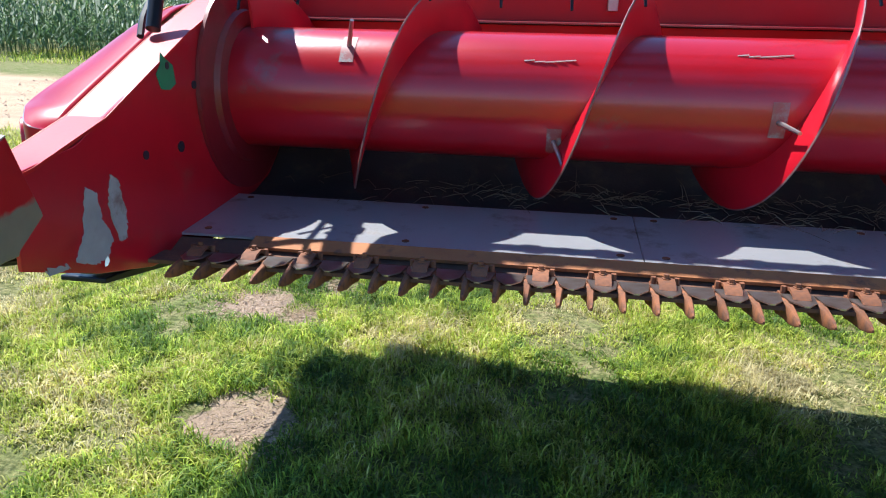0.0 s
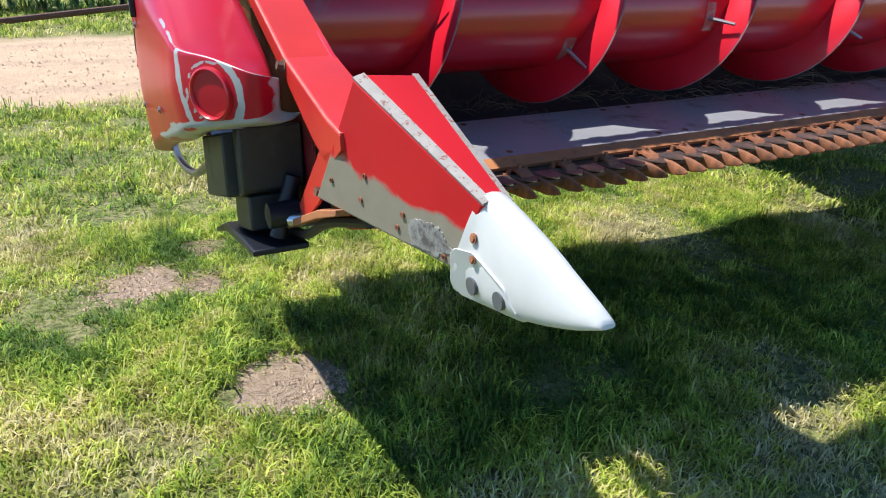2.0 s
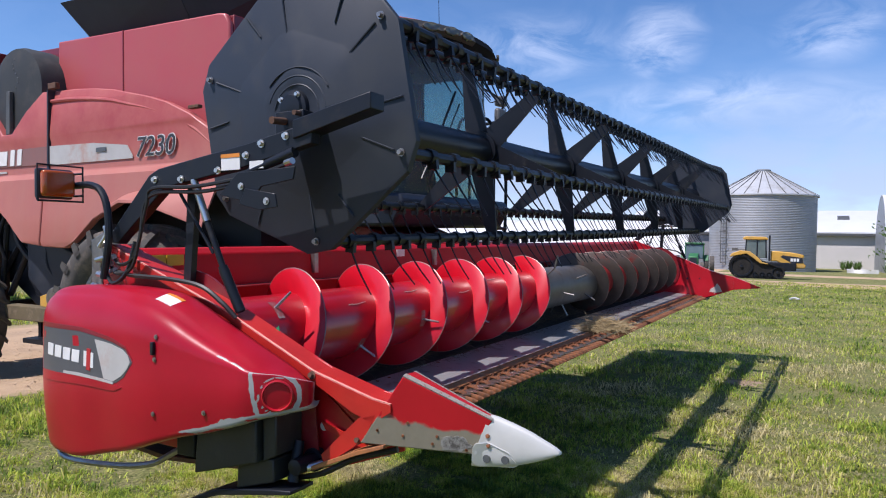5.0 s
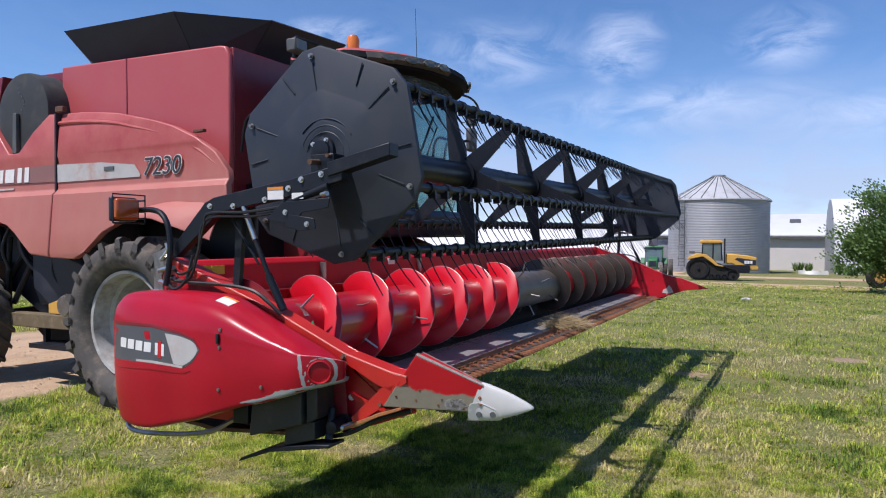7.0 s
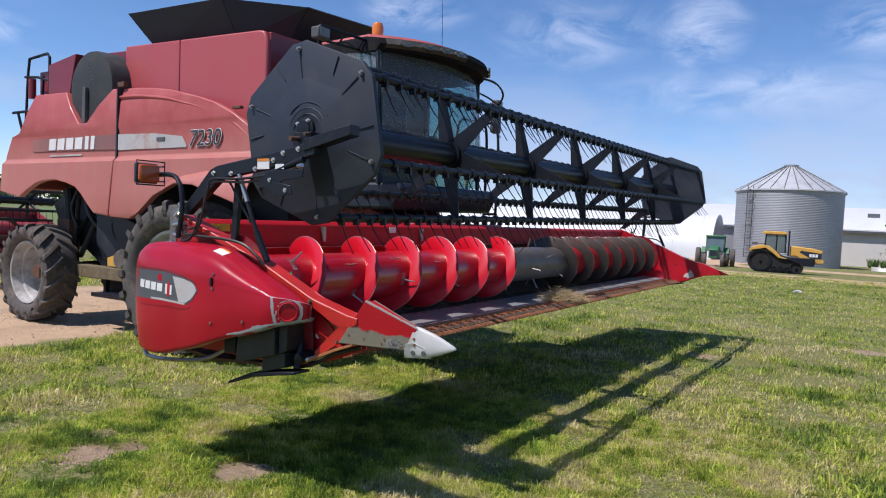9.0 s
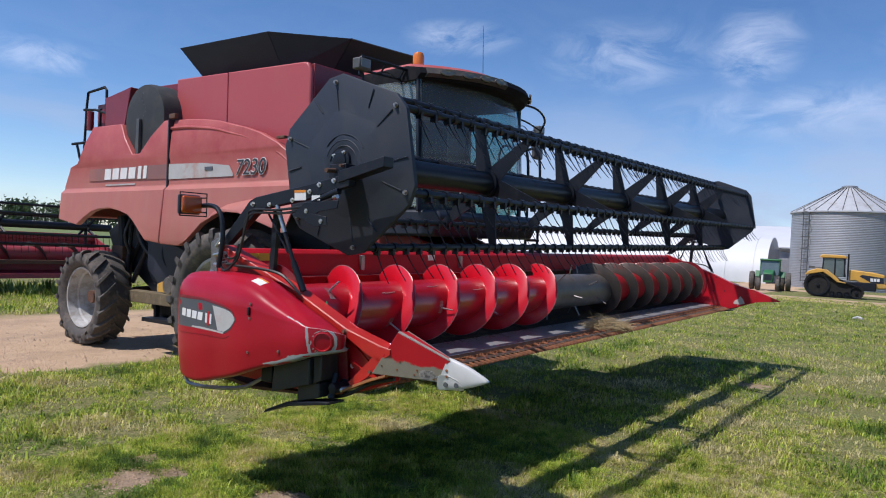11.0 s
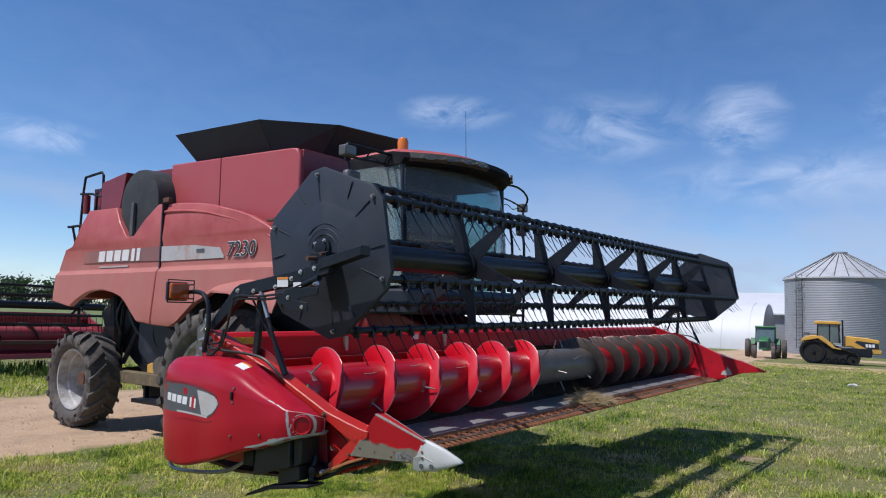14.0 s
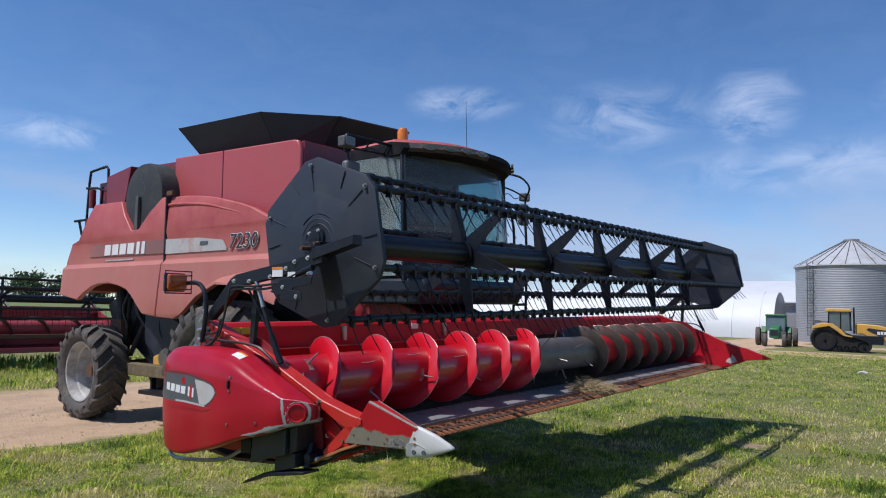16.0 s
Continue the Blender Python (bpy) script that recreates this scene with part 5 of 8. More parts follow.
    part("cap_ring", bm, M["red"], shield, "round moulded cap rim")
    bm = bm_new()
    lathe(bm, [(0.004, 0.004), (0.005, 0.046), (0.014, 0.047)], (0, 0, 0), "x", 36)
    bm.transform(turn)
    part("cap", bm, M["red"], shield, "red round cap")
    face = [p for line in lines_ for p in line[14:41]]

    def on_shield(y, z, off=0.004):
        """A place on the moulded face, lifted off it a little."""
        near = sorted(((p.y - y) ** 2 + (p.z - z) ** 2 + 1e-7, p.x) for p in face)[:4]
        weight = sum(1 / d for d, x in near)
        return (sum(x / d for d, x in near) / weight - off, y, z)

    def patch(name, outline, mat, label, off=0.004, thick=0.003):
        b = bm_new()
        rows = 14
        ys0, ys1 = min(p[0] for p in outline), max(p[0] for p in outline)
        def span(y):
            zs = []
            for (ya, za), (yb, zb_) in zip(outline, outline[1:] + outline[:1]):
                if min(ya, yb) <= y <= max(ya, yb) and ya != yb:
                    zs.append(za + (zb_ - za) * (y - ya) / (yb - ya))
            return min(zs), max(zs)
        rings = []
        for k in range(rows + 1):
            y = ys0 + (ys1 - ys0) * (0.001 + 0.998 * k / rows)
            lo, hi = span(y)
            rings.append([on_shield(y, lo, off), on_shield(y, hi, off), on_shield(y, hi, off - thick - 0.006), on_shield(y, lo, off - thick - 0.006)])
        loft(b, rings)
        return part(name, b, mat, shield, label, smooth=30)

    if not flip:
        patch("badge_panel", [(1.37, 1.240), (1.05, 1.240), (0.82, 1.212), (0.74, 1.196), (0.695, 1.172), (0.678, 1.143), (0.69, 1.116), (0.735, 1.076), (0.80, 1.045), (1.05, 1.055), (1.37, 1.055)], M["decal_grey"], "recessed dark grey badge panel", off=0.002)
        patch("badge_facet", [(0.94, 1.214), (0.82, 1.204), (0.74, 1.188), (0.705, 1.168), (0.69, 1.143), (0.70, 1.122), (0.74, 1.086), (0.80, 1.058), (0.87, 1.062)], M["decal_silver"], "silver end of the badge panel", off=0.0035)
        patch("badge_rim", [(1.16, 1.068), (1.05, 1.069), (0.80, 1.056), (0.80, 1.046), (1.05, 1.056), (1.16, 1.057)], M["decal_silver"], "thin silver rim", off=0.0036)
        # upper lip is darker than the lower: the recess's shade as colour
        patch("badge_lip", [(1.37, 1.262), (1.05, 1.258), (0.82, 1.228), (0.70, 1.195), (0.675, 1.150), (0.69, 1.185), (0.82, 1.214), (1.05, 1.242), (1.37, 1.242)], M["red_dark"], "upper rim of the badge recess, its shade painted dark red", off=0.0035)
        patch("badge_lip", [(1.37, 1.055), (1.05, 1.055), (0.80, 1.045), (0.74, 1.040), (0.80, 1.018), (1.05, 1.022), (1.37, 1.012)], M["shield"], "rounded lower lip of the badge recess", off=0.0035)
        # the maker's lettering as plain blocks
        for k in range(4):
            ya, zb = 1.300 - k * 0.068, 1.122 - k * 0.004
            patch("badge_block", [(ya, zb + 0.052), (ya - 0.054, zb + 0.050), (ya - 0.050, zb), (ya + 0.004, zb + 0.002)], M["decal_white"], "plain white block of the badge", off=0.0042)
        patch("badge_block", [(1.012, 1.162), (0.945, 1.157), (0.945, 1.096), (1.012, 1.100)], M["decal_white"], "plain white block of the badge", off=0.0042)
        patch("badge_block", [(0.990, 1.174), (0.964, 1.172), (0.964, 1.084), (0.990, 1.086)], M["red"], "plain red block of the badge", off=0.0050)
        bolts("shield_screw", [on_shield(y, z, 0.003) for y, z in ((0.545, 1.25), (0.545, 1.165), (0.55, 0.96), (0.295, 0.99))], (-1, 0, 0), shield, M["bare"], 0.006, 0.006)
        bm = bm_new()
        x, y, z = on_shield(0.555, 1.207, 0.0)
        box(bm, (x - 0.014, y - 0.008, z - 0.025), (x, y + 0.008, z + 0.025))
        part("latch", bm, M["black_steel"], shield, bevel=0.003)
        up = Vector((-0.25, -0.15, 1)).normalized()
        rows_in = [q for q in range(len(lines_)) if 0.535 < U[q].y < 0.635]
        for nm, j0, j1, mt, lb in (("warning_label", 4, 7, M["decal_white"], "white warning label"), ("label_band", 3, 4, M["orange"], "orange band of the warning label")):
            bm = bm_new()
            loft(bm, [[lines_[q][j0] + up * 0.0025, lines_[q][j1] + up * 0.0025, lines_[q][j1] - up * 0.001, lines_[q][j0] - up * 0.001] for q in rows_in])
            part(nm, bm, mt, shield, lb)
    # drive covers, foot and rail below the shield
    bm = bm_new()
    prism(bm, [(0.467, 0.714), (0.447, 0.885), (0.145, 0.955), (0.145, 0.800)], "x", -0.47, -0.30)
    part("drive_cover", bm, M["cover"], header, "dark grey box under the shield", bevel=0.006)
    bm = bm_new()
    prism(bm, [(0.135, 0.800), (0.135, 0.965), (0.070, 0.980), (0.072, 0.830)], "x", -0.445, -0.30)
    part("drive_cover", bm, M["cover"], header, "dark grey box under the shield", bevel=0.006)
    bm = bm_new()
    prism(bm, [(0.283, 0.672), (0.275, 0.80), (0.10, 0.81), (0.097, 0.725)], "x", -0.43, -0.31)
    part("drive_cover", bm, M["cover"], header, "dark grey lower box", bevel=0.006)
    bm = bm_new()
    prism(bm, [(0.56, 0.570), (0.54, 0.592), (0.36, 0.665), (0.10, 0.705), (0.0, 0.715), (0.0, 0.70), (0.12, 0.68), (0.36, 0.640)], "x", -0.45, -0.32)
    part("skid_shoe", bm, M["black_steel"], header, "black skid shoe", bevel=0.004)
    bm = bm_new()
    sweep(bm, curve_points([(-0.44, 1.36, 0.76), (-0.46, 1.31, 0.66), (-0.47, 1.0, 0.668), (-0.46, 0.74, 0.705), (-0.43, 0.62, 0.765), (-0.40, 0.53, 0.81)]), 0.013)
    part("guard_rail", bm, M["bare"], header, "scratched bent tube under the shield")
    bm = bm_new()
    box(bm, (-0.44, 0.50, 0.76), (-0.34, 0.60, 0.87))
    part("rail_bracket", bm, M["black_steel"], header, bevel=0.006)
    bm = bm_new()
    lathe(bm, [(-0.41, 0.012), (-0.405, 0.03), (-0.30, 0.03), (-0.30, 0.045), (-0.27, 0.045)], (0, 0.02, 0.785), "x", 18)
    drive = part("knife_drive", bm, M["black_steel"], header, "greasy knife drive")
    bm = bm_new()
    rod(bm, (-0.38, 0.05, 0.72), (-0.33, 0.06, 0.86), 0.020, n=12)
    part("drive_arm", bm, M["black_steel"], drive)
    bm = bm_new()
    rod(bm, (-0.36, 0.0, 0.775), (-0.25, -0.10, 0.80), 0.016, n=12)
    part("drive_link", bm, M["chrome"], drive, "bare steel link")
    bm = bm_new()
    rod(bm, (-0.2575, 0.0, 0.905), (-0.259, 0.0, 0.905), 0.017, n=18)
    part("round_sticker", bm, M["decal_white"], sheet, "small round white sticker")
    FRAME[0] = keep
    return sheet


M["rubbed"] = material("rubbed_metal_spot", (0.34, 0.33, 0.30), 0.55, metal=0.1, alt=(0.15, 0.13, 0.11), scale=18, amount=1.0, dirt=(0.085, 0.075, 0.065), dirt_scale=24, dirt_low=0.50, dirt_high=0.64, bump=0.1)
near_sheet = side(False)
side(True)
bm = bm_new()
prism(bm, [(0.235, 1.275), (0.25, 1.262), (0.29, 1.240), (0.30, 1.19), (0.265, 1.175), (0.225, 1.18), (0.205, 1.22), (0.225, 1.242)], "x", -0.2465, -0.2435)
part("paint_mark", bm, M["green_tag"], near_sheet, "green painted mark")
bolts("flange_bolt", [(-0.352, -0.022, 1.118), (-0.346, -0.225, 0.905)], (-1, 0, 0.2), header, M["rust_dark"], 0.010, 0.016)

# auger
AY, AZ, AR, FR, PITCH = 0.75, 1.15, 0.195, 0.325, 0.607
bm = bm_new()
lathe(bm, [(-0.235, AR), (3.50, AR)], (0, AY, AZ), "x", 48)
auger = part("auger", bm, M["auger_red"], header, "red auger tube with polished wear bands")
bm = bm_new()
lathe(bm, [(3.50, AR * 1.003), (5.30, AR * 1.003)], (0, AY, AZ), "x", 48)
part("tube_middle", bm, M["tube_worn"], auger, "worn bare middle of the tube")
bm = bm_new()
lathe(bm, [(5.30, AR), (8.86, AR)], (0, AY, AZ), "x", 48)
part("tube_end", bm, M["auger_red"], auger, "red far half of the tube")


def flighting(x_front, x_end, hand, mat, name, label, phase=0.0):
    """A helical strip; phase sets how far it has turned past the front of the tube at x_front."""
    b = bm_new()
    steps = int(abs(x_end - x_front) / PITCH * 44)
    rows = []
    for k in range(steps + 1):
        dx = (x_end - x_front) * k / steps
        a = math.pi - hand * 2 * math.pi * dx / PITCH - phase
        c, s = math.cos(a), math.sin(a)
        th = 0.005
        rows.append([(x_front + dx + o, AY + r * c, AZ + r * s) for r, o in ((AR - 0.004, -th), (FR - 0.004, -th * 0.7), (FR, 0), (FR - 0.004, th * 0.7), (AR - 0.004, th))])
    loft(b, rows, closed=True)
    b.faces.ensure_lookup_table()
    for f in b.faces:
        rr = [math.hypot(v.co.y - AY, v.co.z - AZ) for v in f.verts]
        if min(rr) > FR - 0.0045:
            f.material_index = 1
    return part(name, b, [mat, M["edge_steel"]], auger, label, smooth=40)


flighting(-0.19, 3.50, 1, M["flight_red"], "flight", "bright red helical flight with a bare edge", -2 * math.pi * (0.285 + 0.19) / PITCH)
flighting(4.80, 8.84, -1, M["flight_worn"], "flight", "dusty worn helical flight", 2 * math.pi * 0.30 / PITCH)
for k in range(14):
    a = k * 2.4
    x = 3.60 + 0.095 * k
    c, s = math.cos(a), math.sin(a)
    bm = bm_new()
    rod(bm, (x, AY + AR * c, AZ + AR * s), (x, AY + (AR + 0.12) * c, AZ + (AR + 0.12) * s), 0.008, n=6)
    part("auger_finger", bm, M["bare"], auger, "steel auger finger")
for x, a in ((0.80, 3.78), (1.42, 3.30), (2.2, 3.6), (2.75, 2.9), (0.16, 2.3)):
    c, s_ = math.cos(a), math.sin(a)
    bm = bm_new()
    lathe(bm, [(x - 0.022, AR + 0.002), (x + 0.022, AR + 0.002)], (0, AY, AZ), "x", 48)
    bm.verts.ensure_lookup_table()
    bmesh.ops.delete(bm, geom=[v for v in bm.verts if (v.co.y - AY) * c + (v.co.z - AZ) * s_ < AR * 0.955], context="VERTS")
    part("finger_guide", bm, M["finger_guide"], auger, "scuffed guide round a finger", smooth=40)
    bm = bm_new()
    rod(bm, (x, AY + AR * c, AZ + AR * s_), (x + 0.03, AY + (AR + 0.10) * c, AZ + (AR + 0.10) * s_), 0.008, 0.006, n=8)
    part("auger_finger", bm, M["chrome"], auger, "steel auger finger")
# short pale lines that paint highlights onto the tube
for x, a in ((0.7, 2.5), (1.3, 2.3), (1.95, 2.6), (2.5, 2.2)):
    bm = bm_new()
    for k in range(5):
        xx, aa = x + 0.03 * k, a + 0.02 * math.sin(k)
        rod(bm, (xx, AY + AR * math.cos(aa), AZ + AR * math.sin(aa)), (xx + 0.03, AY + (AR + 0.004) * math.cos(aa), AZ + (AR + 0.004) * math.sin(aa)), 0.0022, n=5)
    part("scrape_mark", bm, M["scraped"], auger, "thin pale line painting a highlight on the tube")

# reel
RY, RZ, RB = 0.20, 2.130, 0.525
HUB_X = (1.50, 2.95, 4.42, 5.92, 7.42)
REEL_FRAME = HEADER_FRAME @ Matrix.Translation((0, 0, 2.1)) @ Matrix.Rotation(radians(-0.9), 4, "Y") @ Matrix.Translation((0, 0, -2.1))
FRAME[0] = REEL_FRAME
bm = bm_new()
lathe(bm, [(-0.12, 0.095), (XR - 0.10, 0.095)], (0, RY, RZ), "x", 28)
reel = part("reel", bm, M["black_steel"], header, "black reel tube")
TURN0 = radians(21)
angles = [TURN0 + k * math.pi / 3 for k in range(6)]
for a in angles:
    c, s = math.cos(a), math.sin(a)
    bm = bm_new()
    y, z = RY + RB * c, RZ + RB * s
    rod(bm, (-0.10, y, z), (XR - 0.12, y, z), 0.024, n=10)
    for k in range(45):
        x = 0.05 + k * 0.195
        rod(bm, (x - 0.02, y, z), (x + 0.02, y, z), 0.033, n=8)
    part("bat", bm, M["black_steel"], reel, "black tine bar")
    for x in HUB_X:
        bm = bm_new()
        t = Vector((0, -s, c))
        r = Vector((0, c, s))
        o = Vector((x, RY, RZ))
        pts = [o + r * 0.09 + t * 0.075, o + r * (RB + 0.02) + t * 0.028, o + r * (RB + 0.02) - t * 0.028, o + r * 0.09 - t * 0.075]
        vs = [bm.verts.new(p + Vector((dx, 0, 0))) for dx in (-0.006, 0.006) for p in pts]
        for f in ((0, 1, 2, 3), (7, 6, 5, 4), (0, 4, 5, 1), (1, 5, 6, 2), (2, 6, 7, 3), (3, 7, 4, 0)):
            bm.faces.new([vs[k] for k in f])
        part("reel_arm", bm, M["black_steel"], reel)
for x in HUB_X:
    bm = bm_new()
    lathe(bm, [(-0.03, 0.12), (0.03, 0.12)], (x, RY, RZ), "x", 24)
    part("hub", bm, M["black_steel"], reel)


def tine_mesh():
    b = bm_new()
    sweep(b, curve_points([(0, 0, 0.0), (0.003, -0.022, -0.045), (0.006, -0.060, -0.115), (0.010, -0.120, -0.200)], 3), 0.0056, 5, taper=0.6)
    box(b, (-0.011, -0.03, -0.03), (0.011, 0.012, 0.012))
    return to_mesh("tine", b, [M["black_steel"]])


t_me = tine_mesh()
for a in angles:
    y, z = RY + RB * math.cos(a), RZ + RB * math.sin(a)
    for k in range(59):
        piece("tine", t_me, Matrix.Translation((0.06 + k * 0.148, y, z - 0.02)) @ Matrix.Rotation(0.10 * math.sin(k * 5.1 + a * 3), 4, "X"), reel)
for flip in (False, True):
    FRAME[0] = REEL_FRAME
    if flip:
        FRAME[0] = REEL_FRAME @ Matrix.Translation((XL + XR, 0, 0)) @ Matrix.Diagonal((-1, 1, 1, 1))
    bm = bm_new()
    outline = []
    for k in range(6):
        for d in (-6, 6):
            a = TURN0 + k * math.pi / 3 + radians(d)
            outline.append((RY + 0.57 * math.cos(a), RZ + 0.57 * math.sin(a)))
    # dished sheet: outer hexagon, raised middle ring
    rings = []
    for rad, off in ((1.0, 0.03), (1.0, 0.0), (0.985, -0.004), (0.63, -0.009), (0.61, -0.014), (0.36, -0.017), (0.34, -0.021), (0.22, -0.021), (0.20, -0.017), (0.12, -0.017)):
        ring = []
        for k, (y, z) in enumerate(outline):
            a = math.atan2(z - RZ, y - RY)
            blend = min(1, max(0, (rad - 0.3) / 0.7))
            rr = 0.57 * rad
            hy, hz = RY + (y - RY) * rad, RZ + (z - RZ) * rad
            cy, cz = RY + rr * 0.93 * math.cos(a), RZ + rr * 0.93 * math.sin(a)
            ring.append((-0.15 + off, cy + (hy - cy) * blend, cz + (hz - cz) * blend))
        rings.append(ring)
    loft(bm, rings)
    plate = part("end_plate", bm, M["reel_plate"], reel, "six-sided black plastic reel end plate", smooth=25)
    for k in range(6):
        a = TURN0 + k * math.pi / 3
        d, p = Vector((0, math.cos(a), math.sin(a))), Vector((0, -math.sin(a), math.cos(a)))
        o = Vector((-0.160, RY, RZ))
        for q0, q1 in ((o + d * 0.19, o + d * 0.49), (o + d * 0.36 - p * 0.14, o + d * 0.46 - p * 0.20)):
            bm = bm_new()
            sweep(bm, [q0, q1], 0.0038, 5)
            part("stiffening_rib", bm, M["reel_plate"], plate, "raised rib")
    bolts("bat_bolt", [(-0.16, RY + RB * math.cos(a), RZ + RB * math.sin(a)) for a in angles], (-1, 0, 0), plate, M["bare"], 0.010, 0.018)
    bm = bm_new()
    lathe(bm, [(-0.165, 0.075), (-0.185, 0.070), (-0.190, 0.055), (-0.200, 0.050), (-0.205, 0.012)], (0, RY + 0.01, RZ + 0.02), "x", 26)
    cover = part("bearing_cover", bm, M["black_steel"], plate, "greasy bearing housing")
    bolts("cover_bolt", [(-0.19, RY + 0.01 + 0.06 * math.cos(0.6 + k * 1.571), RZ + 0.02 + 0.06 * math.sin(0.6 + k * 1.571)) for k in range(4)], (-1, 0, 0), cover, M["chrome"], 0.008, 0.014)
    for rad, a0, a1 in ((0.115, 10, 300), (0.150, 20, 175), (0.185, 40, 150)):
        bm = bm_new()
        sweep(bm, [(-0.170, RY + rad * math.cos(radians(a0 + (a1 - a0) * k / 24)), RZ + rad * math.sin(radians(a0 + (a1 - a0) * k / 24))) for k in range(25)], 0.0035, 5)
        part("moulded_ring", bm, M["reel_plate"], plate, "thin raised ring round the bearing")
    FRAME[0] = HEADER_FRAME @ Matrix.Translation((0.01, -0.015, 0.012))
    if flip:
        FRAME[0] = FRAME[0] @ Matrix.Translation((XL + XR, 0, 0)) @ Matrix.Diagonal((-1, 1, 1, 1))
    # support arm with slide and cylinder
    bm = bm_new()
    prism(bm, [(1.15, 1.60), (1.07, 1.59), (0.76, 1.825), (0.32, 1.885), (-0.02, 1.955), (-0.02, 2.035), (0.30, 1.975), (0.52, 1.945), (0.80, 1.905), (0.86, 1.88)], "x", -0.375, -0.325)
    arm = part("reel_support_arm", bm, M["black_steel"], header, "black bent reel support arm", bevel=0.004)
    bm = bm_new()
    prism(bm, [(0.06, 1.975), (-0.29, 2.055), (-0.29, 2.115), (0.06, 2.045)], "x", -0.385, -0.30)
    part("slide_tube", bm, M["black_steel"], arm, bevel=0.004)
    bm = bm_new()
    box(bm, (-0.30, 0.08, 2.0), (-0.20, 0.22, 2.10))
    part("bearing_block", bm, M["black_steel"], arm, "black bearing block", bevel=0.004)
    bm = bm_new()
    rod(bm, (-0.375, 0.17, 2.055), (-0.24, 0.17, 2.065), 0.014, n=12)
    rod(bm, (-0.33, 0.10, 2.085), (-0.25, 0.10, 2.09), 0.010, n=10)
    part("bearing_pin", bm, M["rust_dark"], arm, "rusty bearing pin")
    bolts("arm_bolt", [(-0.376, y, z) for y, z in ((0.82, 1.86), (0.66, 1.855), (0.45, 1.88), (0.22, 1.97), (0.10, 1.99), (0.30, 1.93))], (-1, 0, 0), arm, M["chrome"], 0.010, 0.014)
    bm = bm_new()
    box(bm, (-0.379, 0.33, 1.878), (-0.3755, 0.43, 1.941))
    label_ob = part("warning_label", bm, M["decal_white"], arm, "white and orange warning label")
    bm = bm_new()
    box(bm, (-0.381, 0.33, 1.926), (-0.3785, 0.43, 1.941))
    part("label_band", bm, M["orange"], label_ob)
    bm = bm_new()
    prism(bm, [(0.42, 1.78), (0.32, 1.862), (0.035, 1.872), (0.045, 1.825), (0.20, 1.805), (0.255, 1.745)], "x", -0.402, -0.394)
    part("arm_bracket", bm, M["black_steel"], arm, "black folded bracket under the arm", bevel=0.002)
    bm = bm_new()
    prism(bm, [(0.30, 1.74), (0.27, 1.80), (0.12, 1.775), (0.11, 1.725), (0.20, 1.715)], "x", -0.415, -0.408)
    part("arm_bracket", bm, M["black_steel"], arm, "black folded bracket under the arm", bevel=0.002)
    bolts("bracket_bolt", [(-0.416, 0.16, 1.748), (-0.403, 0.30, 1.81)], (-1, 0, 0), arm, M["chrome"], 0.009, 0.01)
    bm = bm_new()
    rod(bm, (-0.37, 0.28, 1.865), (-0.37, 0.06, 1.93), 0.02, n=12)
    part("slide_cylinder", bm, M["black_steel"], arm)
    bm = bm_new()
    box(bm, (-0.389, 0.20, 1.875), (-0.386, 0.27, 1.905))
    part("cylinder_label", bm, M["decal_white"], arm)
    bm = bm_new()
    rod(bm, (-0.365, 0.60, 1.85), (-0.36, 0.53, 1.68), 0.015, n=12)
    lift = part("lift_cylinder", bm, M["chrome"], header, "reel lift cylinder with a bright rod end")
    bm = bm_new()
    rod(bm, (-0.36, 0.535, 1.69), (-0.35, 0.445, 1.475), 0.013, n=12)
    rod(bm, (-0.351, 0.455, 1.50), (-0.350, 0.445, 1.475), 0.019, n=12)
    rod(bm, (-0.35, 0.45, 1.485), (-0.34, 0.37, 1.32), 0.021, n=12)
    part("cylinder_barrel", bm, M["black_steel"], lift)
    bm = bm_new()
    prism(bm, [(0.74, 1.42), (0.70, 1.42), (0.66, 1.83), (0.71, 1.83)], "x", -0.30, -0.27)
    part("arm_stay", bm, M["black_steel"], header, "flat black stay")
    bm = bm_new()
    rod(bm, (-0.33, 0.72, 1.80), (-0.31, 0.55, 1.55), 0.007, n=8)
    part("stay_rod", bm, M["black_steel"], header, "thin black stay rod")
    for pts, rad in (([(1.10, 1.53), (1.02, 1.50), (0.92, 1.55), (0.84, 1.75), (0.80, 1.82), (0.55, 1.82), (0.25, 1.85), (0.08, 1.89)], 0.008), ([(1.12, 1.50), (1.05, 1.46), (0.94, 1.49), (0.88, 1.62), (0.82, 1.79), (0.50, 1.80), (0.20, 1.84)], 0.008),
                     ([(1.08, 1.47), (0.95, 1.455), (0.70, 1.445), (0.52, 1.42), (0.42, 1.36), (0.36, 1.30)], 0.010), ([(1.14, 1.56), (1.12, 1.48), (1.06, 1.42), (0.98, 1.47), (0.95, 1.60)], 0.009)):
        bm = bm_new()
        sweep(bm, curve_points([(-0.375 - 0.03 * math.sin(math.pi * k / (len(pts) - 1)), y, z) for k, (y, z) in enumerate(pts)]), rad, 6)
        part("hydraulic_hose", bm, M["hose"], header, "looped black hydraulic hose")
    for y, z in ((1.12, 1.50), (1.10, 1.53), (1.09, 1.47), (1.13, 1.61), (0.08, 1.89)):
        bm = bm_new()
        rod(bm, (-0.375, y + 0.02, z), (-0.385, y - 0.02, z + 0.005), 0.013, n=8)
        part("hose_fitting", bm, M["chrome"], header)
FRAME[0] = HEADER_FRAME
